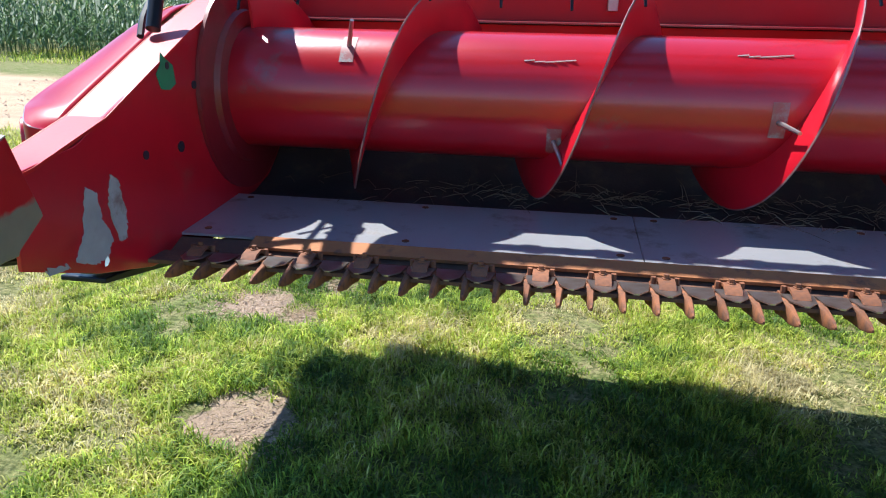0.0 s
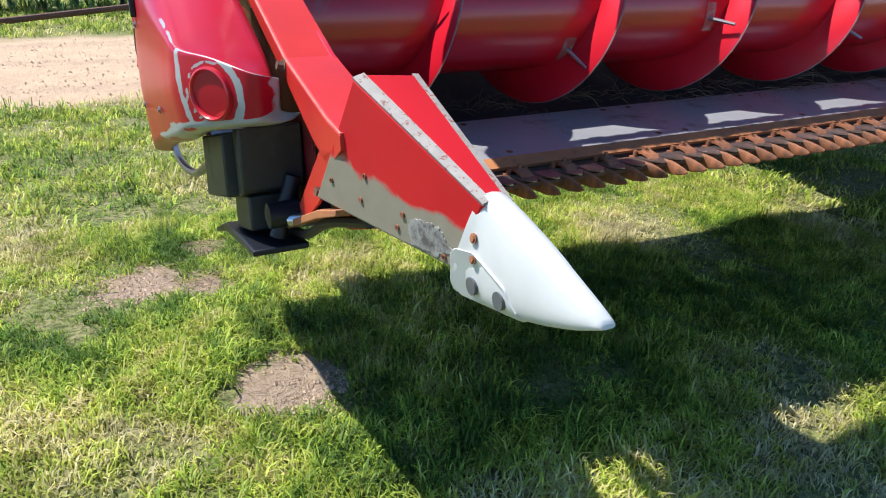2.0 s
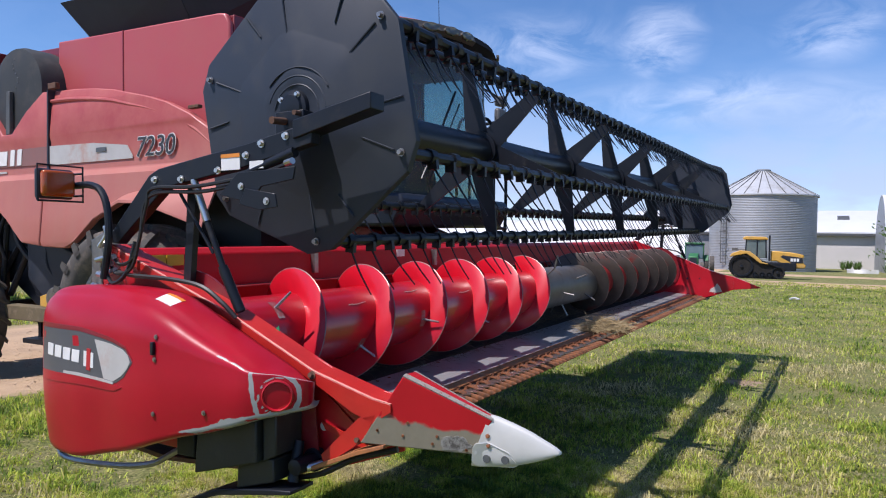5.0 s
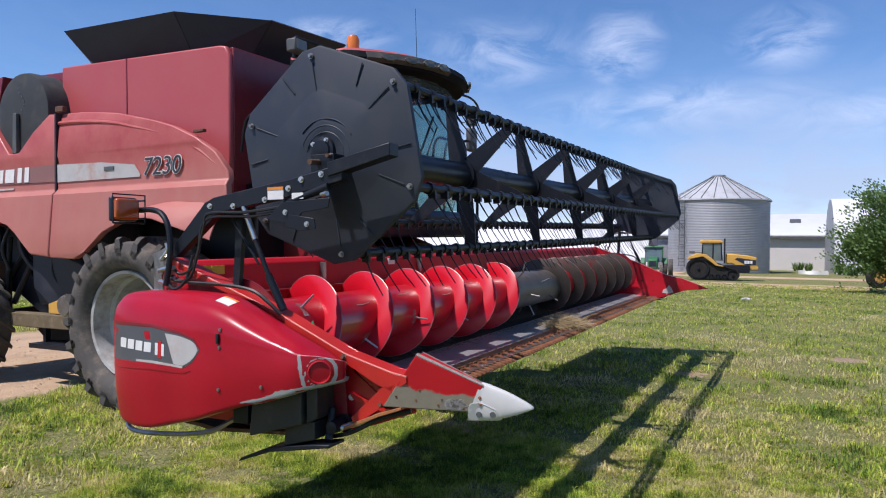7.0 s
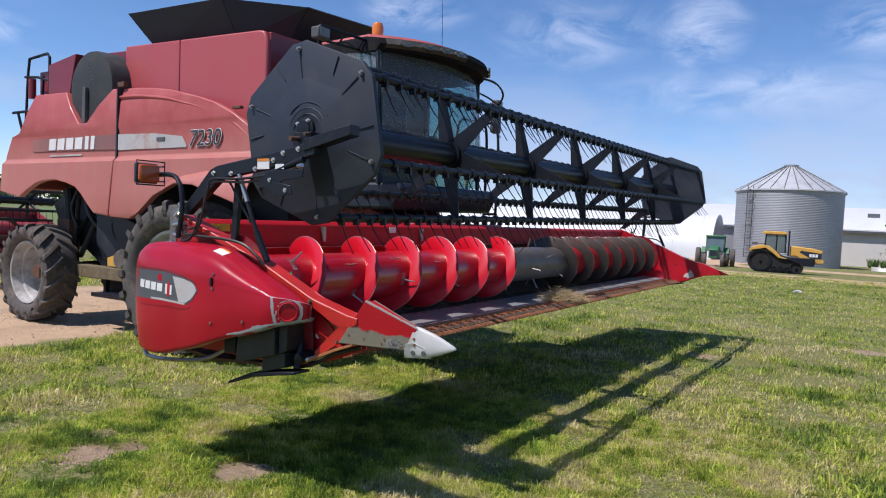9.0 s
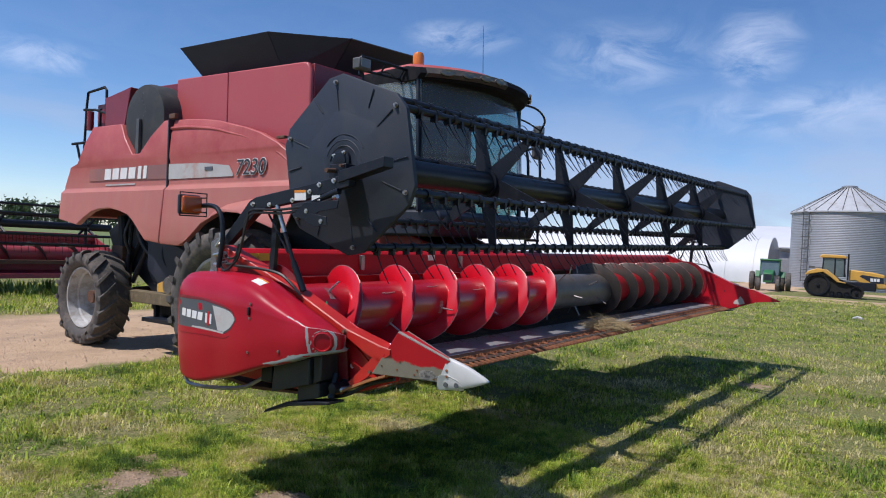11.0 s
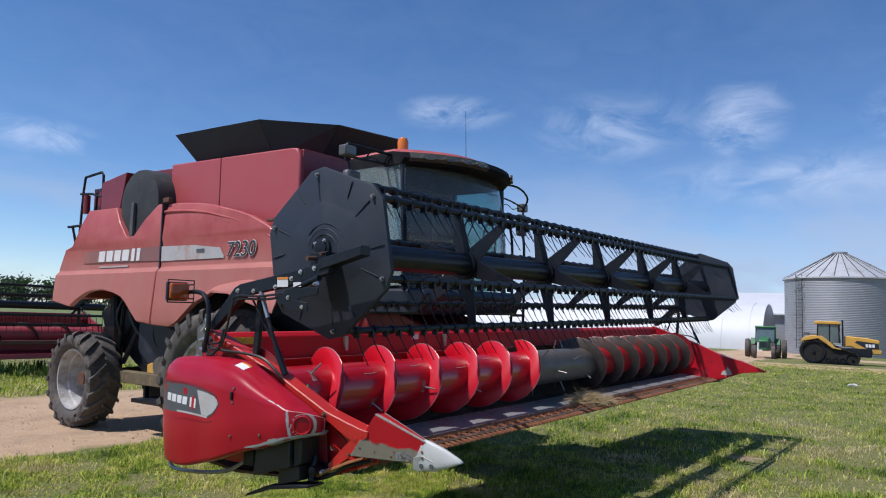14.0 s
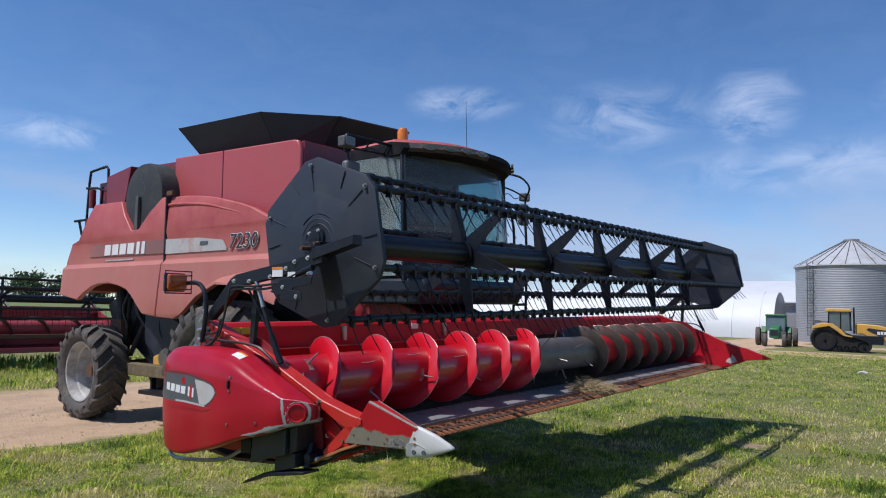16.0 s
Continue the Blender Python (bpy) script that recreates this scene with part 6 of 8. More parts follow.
for pts, rad in (([(1.16, 1.47), (1.10, 1.46)], 0.014), ([(1.17, 1.53), (1.09, 1.545)], 0.012), ([(1.15, 1.59), (1.10, 1.64), (1.11, 1.68)], 0.011), ([(1.20, 1.42), (1.13, 1.405), (1.08, 1.42)], 0.012)):
    bm = bm_new()
    sweep(bm, curve_points([(-0.385, y, z) for y, z in pts], 4), rad, 8)
    part("hose_coupler", bm, M["chrome"], header, "bright zinc hose coupler")
bm = bm_new()
prism(bm, [(1.22, 1.38), (1.22, 1.62), (1.12, 1.66), (1.10, 1.60), (1.16, 1.50), (1.14, 1.38)], "x", -0.375, -0.365)
part("coupler_plate", bm, M["bare"], header, "bent steel coupler bracket", bevel=0.003)
# marker lamp on a bent tube, with a wire guard round it
bm = bm_new()
sweep(bm, curve_points([(-0.40, 1.10, 1.45), (-0.40, 1.065, 1.62), (-0.395, 1.08, 1.76), (-0.385, 1.14, 1.84), (-0.37, 1.24, 1.868), (-0.365, 1.345, 1.868)]), 0.016, 10)
lamp = part("marker_lamp_arm", bm, M["black_steel"], header, "black bent lamp tube")
bm = bm_new()
box(bm, (-0.548, 1.335, 1.803), (-0.382, 1.365, 1.937))
part("lamp_housing", bm, M["black"], lamp, "thin black lamp housing", bevel=0.010)
bm = bm_new()
box(bm, (-0.540, 1.300, 1.812), (-0.392, 1.340, 1.928))
part("amber_lens", bm, M["amber"], lamp, "ribbed amber marker lens", bevel=0.014)
bm = bm_new()
loop = [(-0.575, 1.292, 1.792), (-0.365, 1.292, 1.792), (-0.365, 1.292, 1.948), (-0.575, 1.292, 1.948), (-0.575, 1.292, 1.792)]
sweep(bm, loop, 0.005, 6)
for cx, cz in ((-0.37, 1.82), (-0.37, 1.92)):
    rod(bm, (cx, 1.292, cz), (cx, 1.35, cz), 0.005, n=6)
part("lamp_guard", bm, M["black_steel"], lamp, "thin wire guard round the lens")
for x in (-0.205, -0.10, 1.9):
    bm = bm_new()
    box(bm, (x, 1.055, 1.497), (x + 0.098, 1.068, 1.548))
    part("warning_plate", bm, M["yellow"] if x < 1 else M["decal_white"], header, "small printed warning plate")
for x in (0.95, 2.4):
    bm = bm_new()
    box(bm, (x, 1.03, 1.42), (x + 0.035, 1.063, 1.54))
    part("bracket", bm, M["bare"], header, bevel=0.002)
FRAME[0] = IDENT

# straw lying on the cutterbar and in the trough
def straw(name, label, spots, count, length, seed, thick=1.0):
    rng = random.Random(seed)
    b = bm_new()
    for _ in range(count):
        cx, cy, cz, sx, sy, sz = rng.choice(spots)
        p = Vector((rng.gauss(cx, sx), rng.gauss(cy, sy), cz + abs(rng.gauss(0, sz))))
        d = Vector((rng.uniform(-1, 1), rng.uniform(-0.8, 0.8), rng.uniform(-0.25, 0.25))).normalized()
        ln = length * rng.uniform(0.4, 1.1)
        mid = p + d * ln * 0.5 + Vector((0, 0, rng.uniform(0, 0.02)))
        rod(b, p, mid, 0.0021 * thick, 0.0018 * thick, n=3, caps=False)
        rod(b, mid, p + d * ln, 0.0018 * thick, 0.0010 * thick, n=3, caps=False)
    return part(name, b, M["straw"] if thick > 0.8 else M["chaff"], None, "", smooth=0, kind="stuff")


FRAME[0] = HEADER_FRAME
o = straw("straw_clump", "", [(4.10, 0.19, 0.775, 0.09, 0.045, 0.045), (4.18, 0.10, 0.775, 0.10, 0.04, 0.025), (4.0, 0.26, 0.78, 0.08, 0.04, 0.03)], 1500, 0.15, 2)
tagged(o, "clump of dry straw caught on the cutterbar", "straw", "", "stuff")
o = straw("straw_litter", "", [(0.8 + 0.9 * k, 0.86, 0.80, 0.4, 0.05, 0.01) for k in range(8)] + [(2.2, 0.62, 0.805, 0.8, 0.03, 0.004), (5.2, 0.5, 0.80, 0.8, 0.08, 0.004)], 1600, 0.12, 3, 0.55)
tagged(o, "loose chaff and straw lying in the trough", "straw", "", "stuff")
FRAME[0] = IDENT

# ---- the combine ----
FRAME[0] = BODY_FRAME
combine = thing("combine_harvester", "large red combine harvester, sun-faded paint, black grain tank extension", "combine harvester", (3.6, 5.0, 0.0))
CX = 3.6


def shape_panel(bm, cuts, shift):
    """Cuts the panel level by level and shifts each level sideways, for swages and flares."""
    for z in cuts:
        bmesh.ops.bisect_plane(bm, geom=bm.verts[:] + bm.edges[:] + bm.faces[:], plane_co=(0, 0, z), plane_no=(0, 0, 1))
    for v in bm.verts:
        v.co.x += lerp(shift, v.co.z)


SHIFT = [(1.5, -0.05), (1.62, -0.075), (2.24, -0.022), (2.30, 0.035), (2.60, 0.045), (2.66, 0.03), (2.95, 0.05), (3.2, 0.12)]
CUTS = (1.62, 1.9, 2.24, 2.30, 2.60, 2.66, 2.95)
front_panel = [(5.33, 3.125), (5.0, 3.115), (4.67, 3.085), (4.38, 3.045), (4.11, 2.985), (3.84, 2.925), (3.58, 2.85), (3.26, 2.715), (3.02, 2.56), (2.86, 2.38), (2.80, 2.12),
               (3.0, 2.07), (3.3, 2.09), (3.7, 2.06), (4.1, 1.98), (4.5, 1.82), (4.78, 1.62), (4.95, 1.55), (5.33, 1.565)]
rear_panel = [(5.35, 3.125), (5.56, 3.14), (6.02, 2.735), (6.20, 2.735), (6.63, 3.175), (7.40, 3.19), (7.52, 2.92), (7.68, 2.66), (7.90, 2.62), (8.04, 2.34), (8.02, 1.86), (7.48, 1.78),
              (7.30, 1.88), (7.10, 1.965), (6.90, 2.005), (6.62, 2.015), (6.34, 1.975), (6.12, 1.92), (5.97, 1.83), (5.80, 1.70), (5.66, 1.60), (5.35, 1.57)]
for flip in (False, True):
    keep = FRAME[0]
    if flip:
        FRAME[0] = keep @ Matrix.Translation((2 * CX, 0, 0)) @ Matrix.Diagonal((-1, 1, 1, 1))
    for nm, poly, lab in (("front_side_panel", front_panel, "faded red front side panel over the drive wheel"), ("rear_side_panel", rear_panel, "faded red rear side panel with a wheel arch")):
        bm = bm_new()
        prism(bm, poly, "x", 2.03, 2.11)
        shape_panel(bm, CUTS, SHIFT)
        part(nm, bm, M["red_body"], combine, lab, bevel=0.012)
    bm = bm_new()
    rings = []
    for y, zi, zo, out in ((2.82, 2.16, 1.76, 1.80), (3.0, 2.10, 1.81, 1.80), (3.25, 2.11, 1.88, 1.80), (3.6, 2.10, 1.97, 1.82), (4.0, 2.03, 1.99, 1.89), (4.3, 1.95, 1.93, 1.97), (4.6, 1.78, 1.78, 2.035)):
        mid, zm = (2.06 + out) / 2, zi * 0.6 + zo * 0.4
        rings.append([(2.06, y, zi + 0.03), (mid, y, zm + 0.03), (out, y, zo), (out, y, zo - 0.025), (mid, y, zm), (2.06, y, zi)])
    loft(bm, rings)
    part("wheel_fender", bm, M["red_body"], combine, "faded red flare over the drive wheel", smooth=50)
    bm = bm_new()
    prism(bm, [(5.325, 1.58), (5.355, 1.58), (5.36, 2.3), (5.345, 3.12), (5.325, 3.12), (5.33, 2.3)], "x", 2.05, 2.13)
    part("panel_gap", bm, M["black"], combine, "dark rubber joint between the panels")
    # rounded swage line above the front panel
    bm = bm_new()
    sweep(bm, curve_points([(2.09, y, z - 0.11) for y, z in front_panel[:9]], 4), 0.022, 8)
    part("swage", bm, M["red_body"], combine)
    # grain tank side
    bm = bm_new()
    prism(bm, [(3.15, 2.2), (3.15, 3.56), (3.20, 3.645), (3.28, 3.66), (5.72, 3.735), (5.72, 2.3)], "x", 2.40, 2.46)
    part("tank_side", bm, M["red_tank"], combine, "faded red grain tank side sheet", bevel=0.02)
    bm = bm_new()
    box(bm, (2.394, 4.62, 2.9), (2.402, 4.635, 3.70))
    part("sheet_joint", bm, M["red_dark"], combine)
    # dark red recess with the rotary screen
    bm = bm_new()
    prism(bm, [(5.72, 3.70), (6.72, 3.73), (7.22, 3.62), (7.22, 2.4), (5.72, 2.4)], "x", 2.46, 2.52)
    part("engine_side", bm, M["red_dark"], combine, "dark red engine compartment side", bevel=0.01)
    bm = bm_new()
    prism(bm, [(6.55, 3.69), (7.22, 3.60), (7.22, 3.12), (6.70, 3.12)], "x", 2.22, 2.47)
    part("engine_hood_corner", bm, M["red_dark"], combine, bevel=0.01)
    bm = bm_new()
    lathe(bm, [(2.14, 0.02), (2.135, 0.38), (2.15, 0.46), (2.20, 0.475), (2.47, 0.475)], (0, 6.06, 3.19), "x", 48)
    screen = part("rotary_screen", bm, M["screen"], combine, "round black rotary air screen", smooth=30)
    bm = bm_new()
    prism(bm, [(6.10, 2.74), (6.18, 2.74), (6.16, 3.20), (6.10, 3.20)], "x", 2.09, 2.135)
    part("screen_arm", bm, M["grey_plastic"], screen, "grey suction arm", bevel=0.008)
    bm = bm_new()
    box(bm, (2.10, 5.98, 2.70), (2.20, 6.26, 2.745))
    part("screen_foot", bm, M["grey_plastic"], screen, bevel=0.008)
    bm = bm_new()
    for k in range(7):
        rod(bm, (2.13, 6.06 - 0.05 * math.sin(k), 3.24 + 0.05 * k), (2.137, 6.06 - 0.05 * math.sin(k), 3.24 + 0.05 * k), 0.006, n=6)
    part("rivet", bm, M["bare"], screen)
    for y in (3.18, 5.25):
        bm = bm_new()
        box(bm, (2.08, y, 2.76 if y < 4 else 3.14), (2.13, y + 0.13, 2.79 if y < 4 else 3.20))
        part("handle", bm, M["rust_dark"], combine, bevel=0.006)
    # chassis, arch lining, axle
    bm = bm_new()
    prism(bm, [(3.0, 1.2), (3.0, 2.3), (5.4, 2.3), (5.4, 1.55), (6.0, 1.6), (7.4, 1.9), (7.8, 1.7), (7.6, 1.35), (5.8, 1.15)], "x", 2.62, 3.6)
    part("chassis", bm, M["black_steel"], combine, "dark chassis and cleaning shoe", bevel=0.01)
    bm = bm_new()
    prism(bm, [(5.0, 0.98), (5.0, 1.45), (5.6, 1.62), (6.1, 1.75), (6.1, 1.2), (5.8, 1.0)], "x", 2.25, 2.62)
    part("fuel_tank", bm, M["black"], combine, "black plastic tank behind the drive wheel", bevel=0.04)
    bm = bm_new()
    rod(bm, (2.0, 7.08, 0.78), (3.6, 7.08, 0.85), 0.09, n=14)
    box(bm, (2.35, 6.9, 0.7), (2.5, 7.2, 1.5))
    part("rear_axle", bm, M["rust_dark"], combine)
    bm = bm_new()
    rod(bm, (2.0, 3.98, 0.98), (3.6, 3.98, 0.98), 0.16, n=16)
    part("drive_axle", bm, M["black_steel"], combine)
    for pts, rad in (([(2.30, 6.3, 1.95), (2.28, 6.35, 1.7), (2.32, 6.2, 1.45), (2.4, 6.0, 1.35)], 0.035), ([(2.35, 6.7, 1.9), (2.3, 6.75, 1.65), (2.35, 6.7, 1.4)], 0.022), ([(2.28, 5.75, 1.65), (2.25, 5.7, 1.35), (2.3, 5.5, 1.15)], 0.018)):
        bm = bm_new()
        sweep(bm, curve_points(pts), rad)
        part("drive_hose", bm, M["hose"], combine)
    for y, z, r in ((6.55, 1.75, 0.12), (6.25, 1.6, 0.16), (6.9, 1.7, 0.1)):
        bm = bm_new()
        lathe(bm, [(2.52, r), (2.56, r), (2.56, r * 0.9), (2.58, r * 0.85), (2.58, r), (2.62, r)], (0, y, z), "x", 24)
        part("drive_pulley", bm, M["bare"], combine)
    # deck rails
    bm = bm_new()
    for pts in ([(2.35, 7.42, 2.9), (2.35, 7.44, 3.76), (2.35, 7.50, 3.81), (2.35, 7.98, 3.78), (2.35, 8.02, 3.58), (2.35, 8.10, 2.55)],
                [(2.35, 7.42, 3.42), (2.35, 7.75, 3.50), (2.35, 8.1, 3.53)], [(2.3, 8.34, 3.02), (2.3, 7.5, 3.02)], [(2.3, 8.2, 3.02), (2.3, 8.05, 2.7)], [(2.35, 7.60, 3.50), (2.35, 7.64, 3.03)]):
        sweep(bm, pts, 0.02, 6)
    part("deck_rail", bm, M["black_steel"], combine, "black tubular deck rail")
    bm = bm_new()
    rod(bm, (2.33, 7.86, 3.2), (2.33, 7.86, 3.48), 0.05, n=12)
    part("fire_extinguisher", bm, M["red_dark"], combine)
    FRAME[0] = keep

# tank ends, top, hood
# tank front is the sides' red, its shade put in as darker red
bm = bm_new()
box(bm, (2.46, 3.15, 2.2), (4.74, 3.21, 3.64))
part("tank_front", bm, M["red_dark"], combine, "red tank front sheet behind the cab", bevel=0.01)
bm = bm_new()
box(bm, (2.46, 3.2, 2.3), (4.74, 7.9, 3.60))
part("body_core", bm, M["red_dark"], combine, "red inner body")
bm = bm_new()
box(bm, (2.15, 7.9, 1.9), (5.05, 8.0, 2.6))
part("rear_hood", bm, M["red_body"], combine, bevel=0.03)
# grain tank extension: flared black sheets
low = [(2.62, 5.30), (2.62, 3.85), (3.0, 3.45), (4.2, 3.45), (4.58, 3.85), (4.58, 5.30), (4.4, 5.5), (2.8, 5.5)]
high = [(2.40, 5.66), (2.40, 3.90), (2.95, 3.08), (4.25, 3.08), (4.80, 3.90), (4.80, 5.66), (4.5, 5.9), (2.7, 5.9)]
ZH = [4.14, 4.09, 4.02, 4.08, 4.09, 4.14, 4.14, 4.14]
for k in range(8):
    j = (k + 1) % 8
    bm = bm_new()
    q = [Vector((*low[k], 3.66)), Vector((*low[j], 3.66)), Vector((*high[j], ZH[j])), Vector((*high[k], ZH[k]))]
    nrm = (q[1] - q[0]).cross(q[3] - q[0]).normalized() * 0.01
    vs = [bm.verts.new(p + nrm) for p in q] + [bm.verts.new(p - nrm) for p in q]
    for f in ((0, 1, 2, 3), (7, 6, 5, 4), (0, 4, 5, 1), (1, 5, 6, 2), (2, 6, 7, 3), (3, 7, 4, 0)):
        bm.faces.new([vs[i] for i in f])
    part("tank_extension_sheet", bm, M["hopper"], combine, "black flared grain tank extension sheet")

# wheels
def wheel(name, centre, r, w, rim_r, lugs, label, outward=-1):
    cx, cy, cz = centre
    bm = bm_new()
    half = w / 2
    prof = [(-half * 0.55, rim_r), (-half * 0.92, rim_r + (r - rim_r) * 0.25), (-half, rim_r + (r - rim_r) * 0.6), (-half * 0.9, r * 0.925), (-half * 0.6, r * 0.94), (0, r * 0.945),
            (half * 0.6, r * 0.94), (half * 0.9, r * 0.925), (half, rim_r + (r - rim_r) * 0.6), (half * 0.92, rim_r + (r - rim_r) * 0.25), (half * 0.55, rim_r)]
    lathe(bm, prof, centre, "x", 56, ring=True)
    tyre = part(name, bm, M["rubber"], combine, label, smooth=50)
    # slanted lugs
    for sgn in (-1, 1):
        b = bm_new()
        rings = []
        for u in range(5):
            t = u / 4
            x, a, rr = sgn * half * (0.02 + 0.99 * t), 0.02 + 0.30 * t, r * (1.0 - 0.035 * max(0, t - 0.7) / 0.3)
            rings.append([(x, rad * math.cos(aa), rad * math.sin(aa)) for aa, rad in ((a - 0.058, rr * 0.90), (a - 0.036, rr), (a + 0.036, rr), (a + 0.058, rr * 0.90))])
        rings.append([(x, rad * math.cos(aa), rad * math.sin(aa)) for aa, rad in ((a - 0.05, rr * 0.84), (a - 0.03, rr * 0.90), (a + 0.03, rr * 0.90), (a + 0.05, rr * 0.84))])
        loft(b, rings)
        me = to_mesh("tread_lug", b, [M["rubber"]])
        for k in range(lugs):
            piece("tread_lug", me, Matrix.Translation(centre) @ Matrix.Rotation(2 * math.pi * (k + (0.5 if sgn > 0 else 0)) / lugs, 4, "X"), tyre)
    bm = bm_new()
    o = outward
    deep = -o * half * 0.80
    lathe(bm, [(deep * 1.05, 0.02), (deep * 1.05, rim_r * 0.86), (-o * half * 0.40, rim_r * 0.93), (o * half * 0.40, rim_r * 0.96), (o * half * 0.64, rim_r * 1.04), (o * half * 0.74, rim_r * 1.03), (o * half * 0.72, rim_r * 0.97),
               (o * half * 0.55, rim_r * 0.945), (o * half * 0.20, rim_r * 0.93), (o * half * 0.12, rim_r * 0.87), (-o * half * 0.45, rim_r * 0.85), (deep, rim_r * 0.80), (deep * 0.93, rim_r * 0.62),
               (deep * 0.62, rim_r * 0.44), (deep * 0.55, rim_r * 0.40), (deep * 0.55, 0.02)], centre, "x", 48)
    rim = part("rim", bm, M["rim"], tyre, "pale grey dished rim")
    bm = bm_new()
    lathe(bm, [(deep * 0.55, 0.085), (deep * 0.25, 0.080), (deep * 0.2, 0.05), (deep * 0.2, 0.004)], centre, "x", 20)
    bolts("wheel_nut", [(cx + deep * 0.55, cy + rim_r * 0.30 * math.cos(0.628 * k), cz + rim_r * 0.30 * math.sin(0.628 * k)) for k in range(10)], (o, 0, 0), rim, M["rust_dark"], 0.016, 0.03)
    part("wheel_hub", bm, M["rim"], rim)
    return tyre


def floor_z(x, y):
    """Height in this frame of the ground under a place."""
    return -(BODY_FRAME @ Vector((x, y, 0))).z / 1.087


for x, o in ((2.10, -1), (2 * CX - 2.10, 1)):
    z = floor_z(x, 4.0)
    wheel("drive_wheel", (x, 4.0, z + 0.86), 0.86, 0.66, 0.51, 20, "tall dusty drive tyre on a pale grey rim", o)
for x, o in ((2.10, -1), (2 * CX - 2.10, 1)):
    z = floor_z(x, 7.20)
    wheel("steering_wheel", (x, 7.20, z + 0.66), 0.66, 0.46, 0.41, 18, "dusty rear tyre on a pale grey rim", o)

# machinery under the side panels
# added dark box, fills in the shadow round the far wheels and axle
bm = bm_new()
prism(bm, [(5.0, 0.46), (6.5, 0.46), (6.75, 0.62), (6.75, 0.80), (5.0, 0.80)], "x", 2.72, 4.48)
part("cleaning_shoe_pan", bm, M["black_steel"], combine, "low dark box added for the shadowed far wheels and axle", bevel=0.02)
M["dusty_frame"] = material("dusty_olive_frame", (0.15, 0.115, 0.06), 0.8, alt=(0.09, 0.07, 0.042), scale=4, dirt=(0.22, 0.17, 0.11), dirt_scale=9)
bm = bm_new()
prism(bm, [(4.6, 0.86), (6.3, 0.86), (6.75, 1.10), (7.25, 1.18), (7.25, 1.95), (4.6, 1.95)], "x", 2.50, 2.58)
part("under_shield", bm, M["black_steel"], combine, "dark sheet shield between the wheels", bevel=0.01)
for y0, y1, z0, z1, x in ((5.05, 5.55, 1.02, 1.66, 2.36), (5.62, 6.28, 1.00, 1.52, 2.40)):
    bm = bm_new()
    prism(bm, [(y0, z0), (y1 - 0.1, z0), (y1, z0 + 0.15), (y1, z1 - 0.05), (y1 - 0.18, z1), (y0 + 0.05, z1)], "x", x, x + 0.06)
    cover = part("drive_guard", bm, M["black_steel"], combine, "dark folded guard over the side drives", bevel=0.012)
    bolts("guard_bolt", [(x, y0 + 0.06, z0 + 0.06), (x, y1 - 0.08, z1 - 0.10), (x, y0 + 0.08, z1 - 0.06)], (-1, 0, 0), cover, M["bare"], 0.012, 0.01)
bm = bm_new()
rod(bm, (2.46, 7.12, 1.92), (2.46, 7.02, 1.05), 0.07, 0.06, n=10)
rod(bm, (2.46, 7.02, 1.15), (2.50, 6.55, 1.70), 0.035, n=8)
part("axle_support", bm, M["black_steel"], combine, "dark post carrying the steered axle")
bm = bm_new()
lathe(bm, [(2.00, 0.03), (2.00, 0.10), (2.03, 0.115), (2.10, 0.115), (2.12, 0.06), (2.40, 0.06)], (-0.15, 4.95, 1.07), "x", 24)
part("idler_roller", bm, M["bare"], combine, "bare steel roller on a yellow bracket behind the drive tyre")
bm = bm_new()
prism(bm, [(4.70, 0.94), (5.45, 0.96), (5.45, 1.06), (5.10, 1.16), (4.70, 1.12)], "x", 2.02, 2.08)
part("bracket", bm, M["yellow_paint"], combine, "faded yellow bracket", bevel=0.006)
bm = bm_new()
box(bm, (2.28, 4.7, 0.74), (2.44, 6.95, 0.90))
part("frame_rail", bm, M["dusty_frame"], combine, "dusty tan frame rail", bevel=0.01)
bm = bm_new()
box(bm, (2.20, 4.95, 0.52), (2.55, 6.1, 0.57))
for y in (5.0, 6.0):
    box(bm, (2.34, y, 0.56), (2.40, y + 0.05, 0.76))
part("side_step", bm, M["black_steel"], combine, "black step under the frame rail")
for cy, cz, r in ((6.25, 1.42, 0.17), (5.62, 1.22, 0.24), (5.05, 1.36, 0.15)):
    bm = bm_new()
    lathe(bm, [(2.50, r), (2.42, r), (2.42, r * 0.86), (2.46, r * 0.82), (2.46, 0.05), (2.40, 0.05), (2.40, 0.005)], (0, cy, cz), "x", 28)
    part("drive_pulley", bm, M["black_steel"], combine, "dark belt pulley")
bm = bm_new()
rod(bm, (2.40, 6.7, 1.0), (2.42, 6.15, 1.78), 0.035, n=8)
rod(bm, (2.38, 6.85, 0.9), (2.40, 6.75, 1.80), 0.03, n=8)
part("brace", bm, M["black_steel"], combine)
for y0, y1 in ((6.5, 5.3), (6.4, 4.9)):
    bm = bm_new()
    sweep(bm, curve_points([(2.36, y0, 1.62), (2.34, (y0 + y1) / 2, 1.0 + y1 * 0.05), (2.36, y1, 1.5)]), 0.014, 6)
    part("hose", bm, M["hose"], combine)

# decals along the side
def strip(nm, pts, mat, lab, x=2.062, th=0.006):
    b = bm_new()
    prism(b, pts, "x", x - th, x)
    return part(nm, b, mat, combine, lab, smooth=0)


strip("side_stripe", [(7.30, 2.40), (7.30, 2.565), (5.365, 2.565), (5.365, 2.385)], M["decal_faded"], "faded brownish side stripe")
strip("side_stripe", [(5.315, 2.375), (5.315, 2.565), (4.6, 2.55), (4.10, 2.50), (4.02, 2.40), (4.02, 2.375)], M["decal_silver"], "silver side stripe")
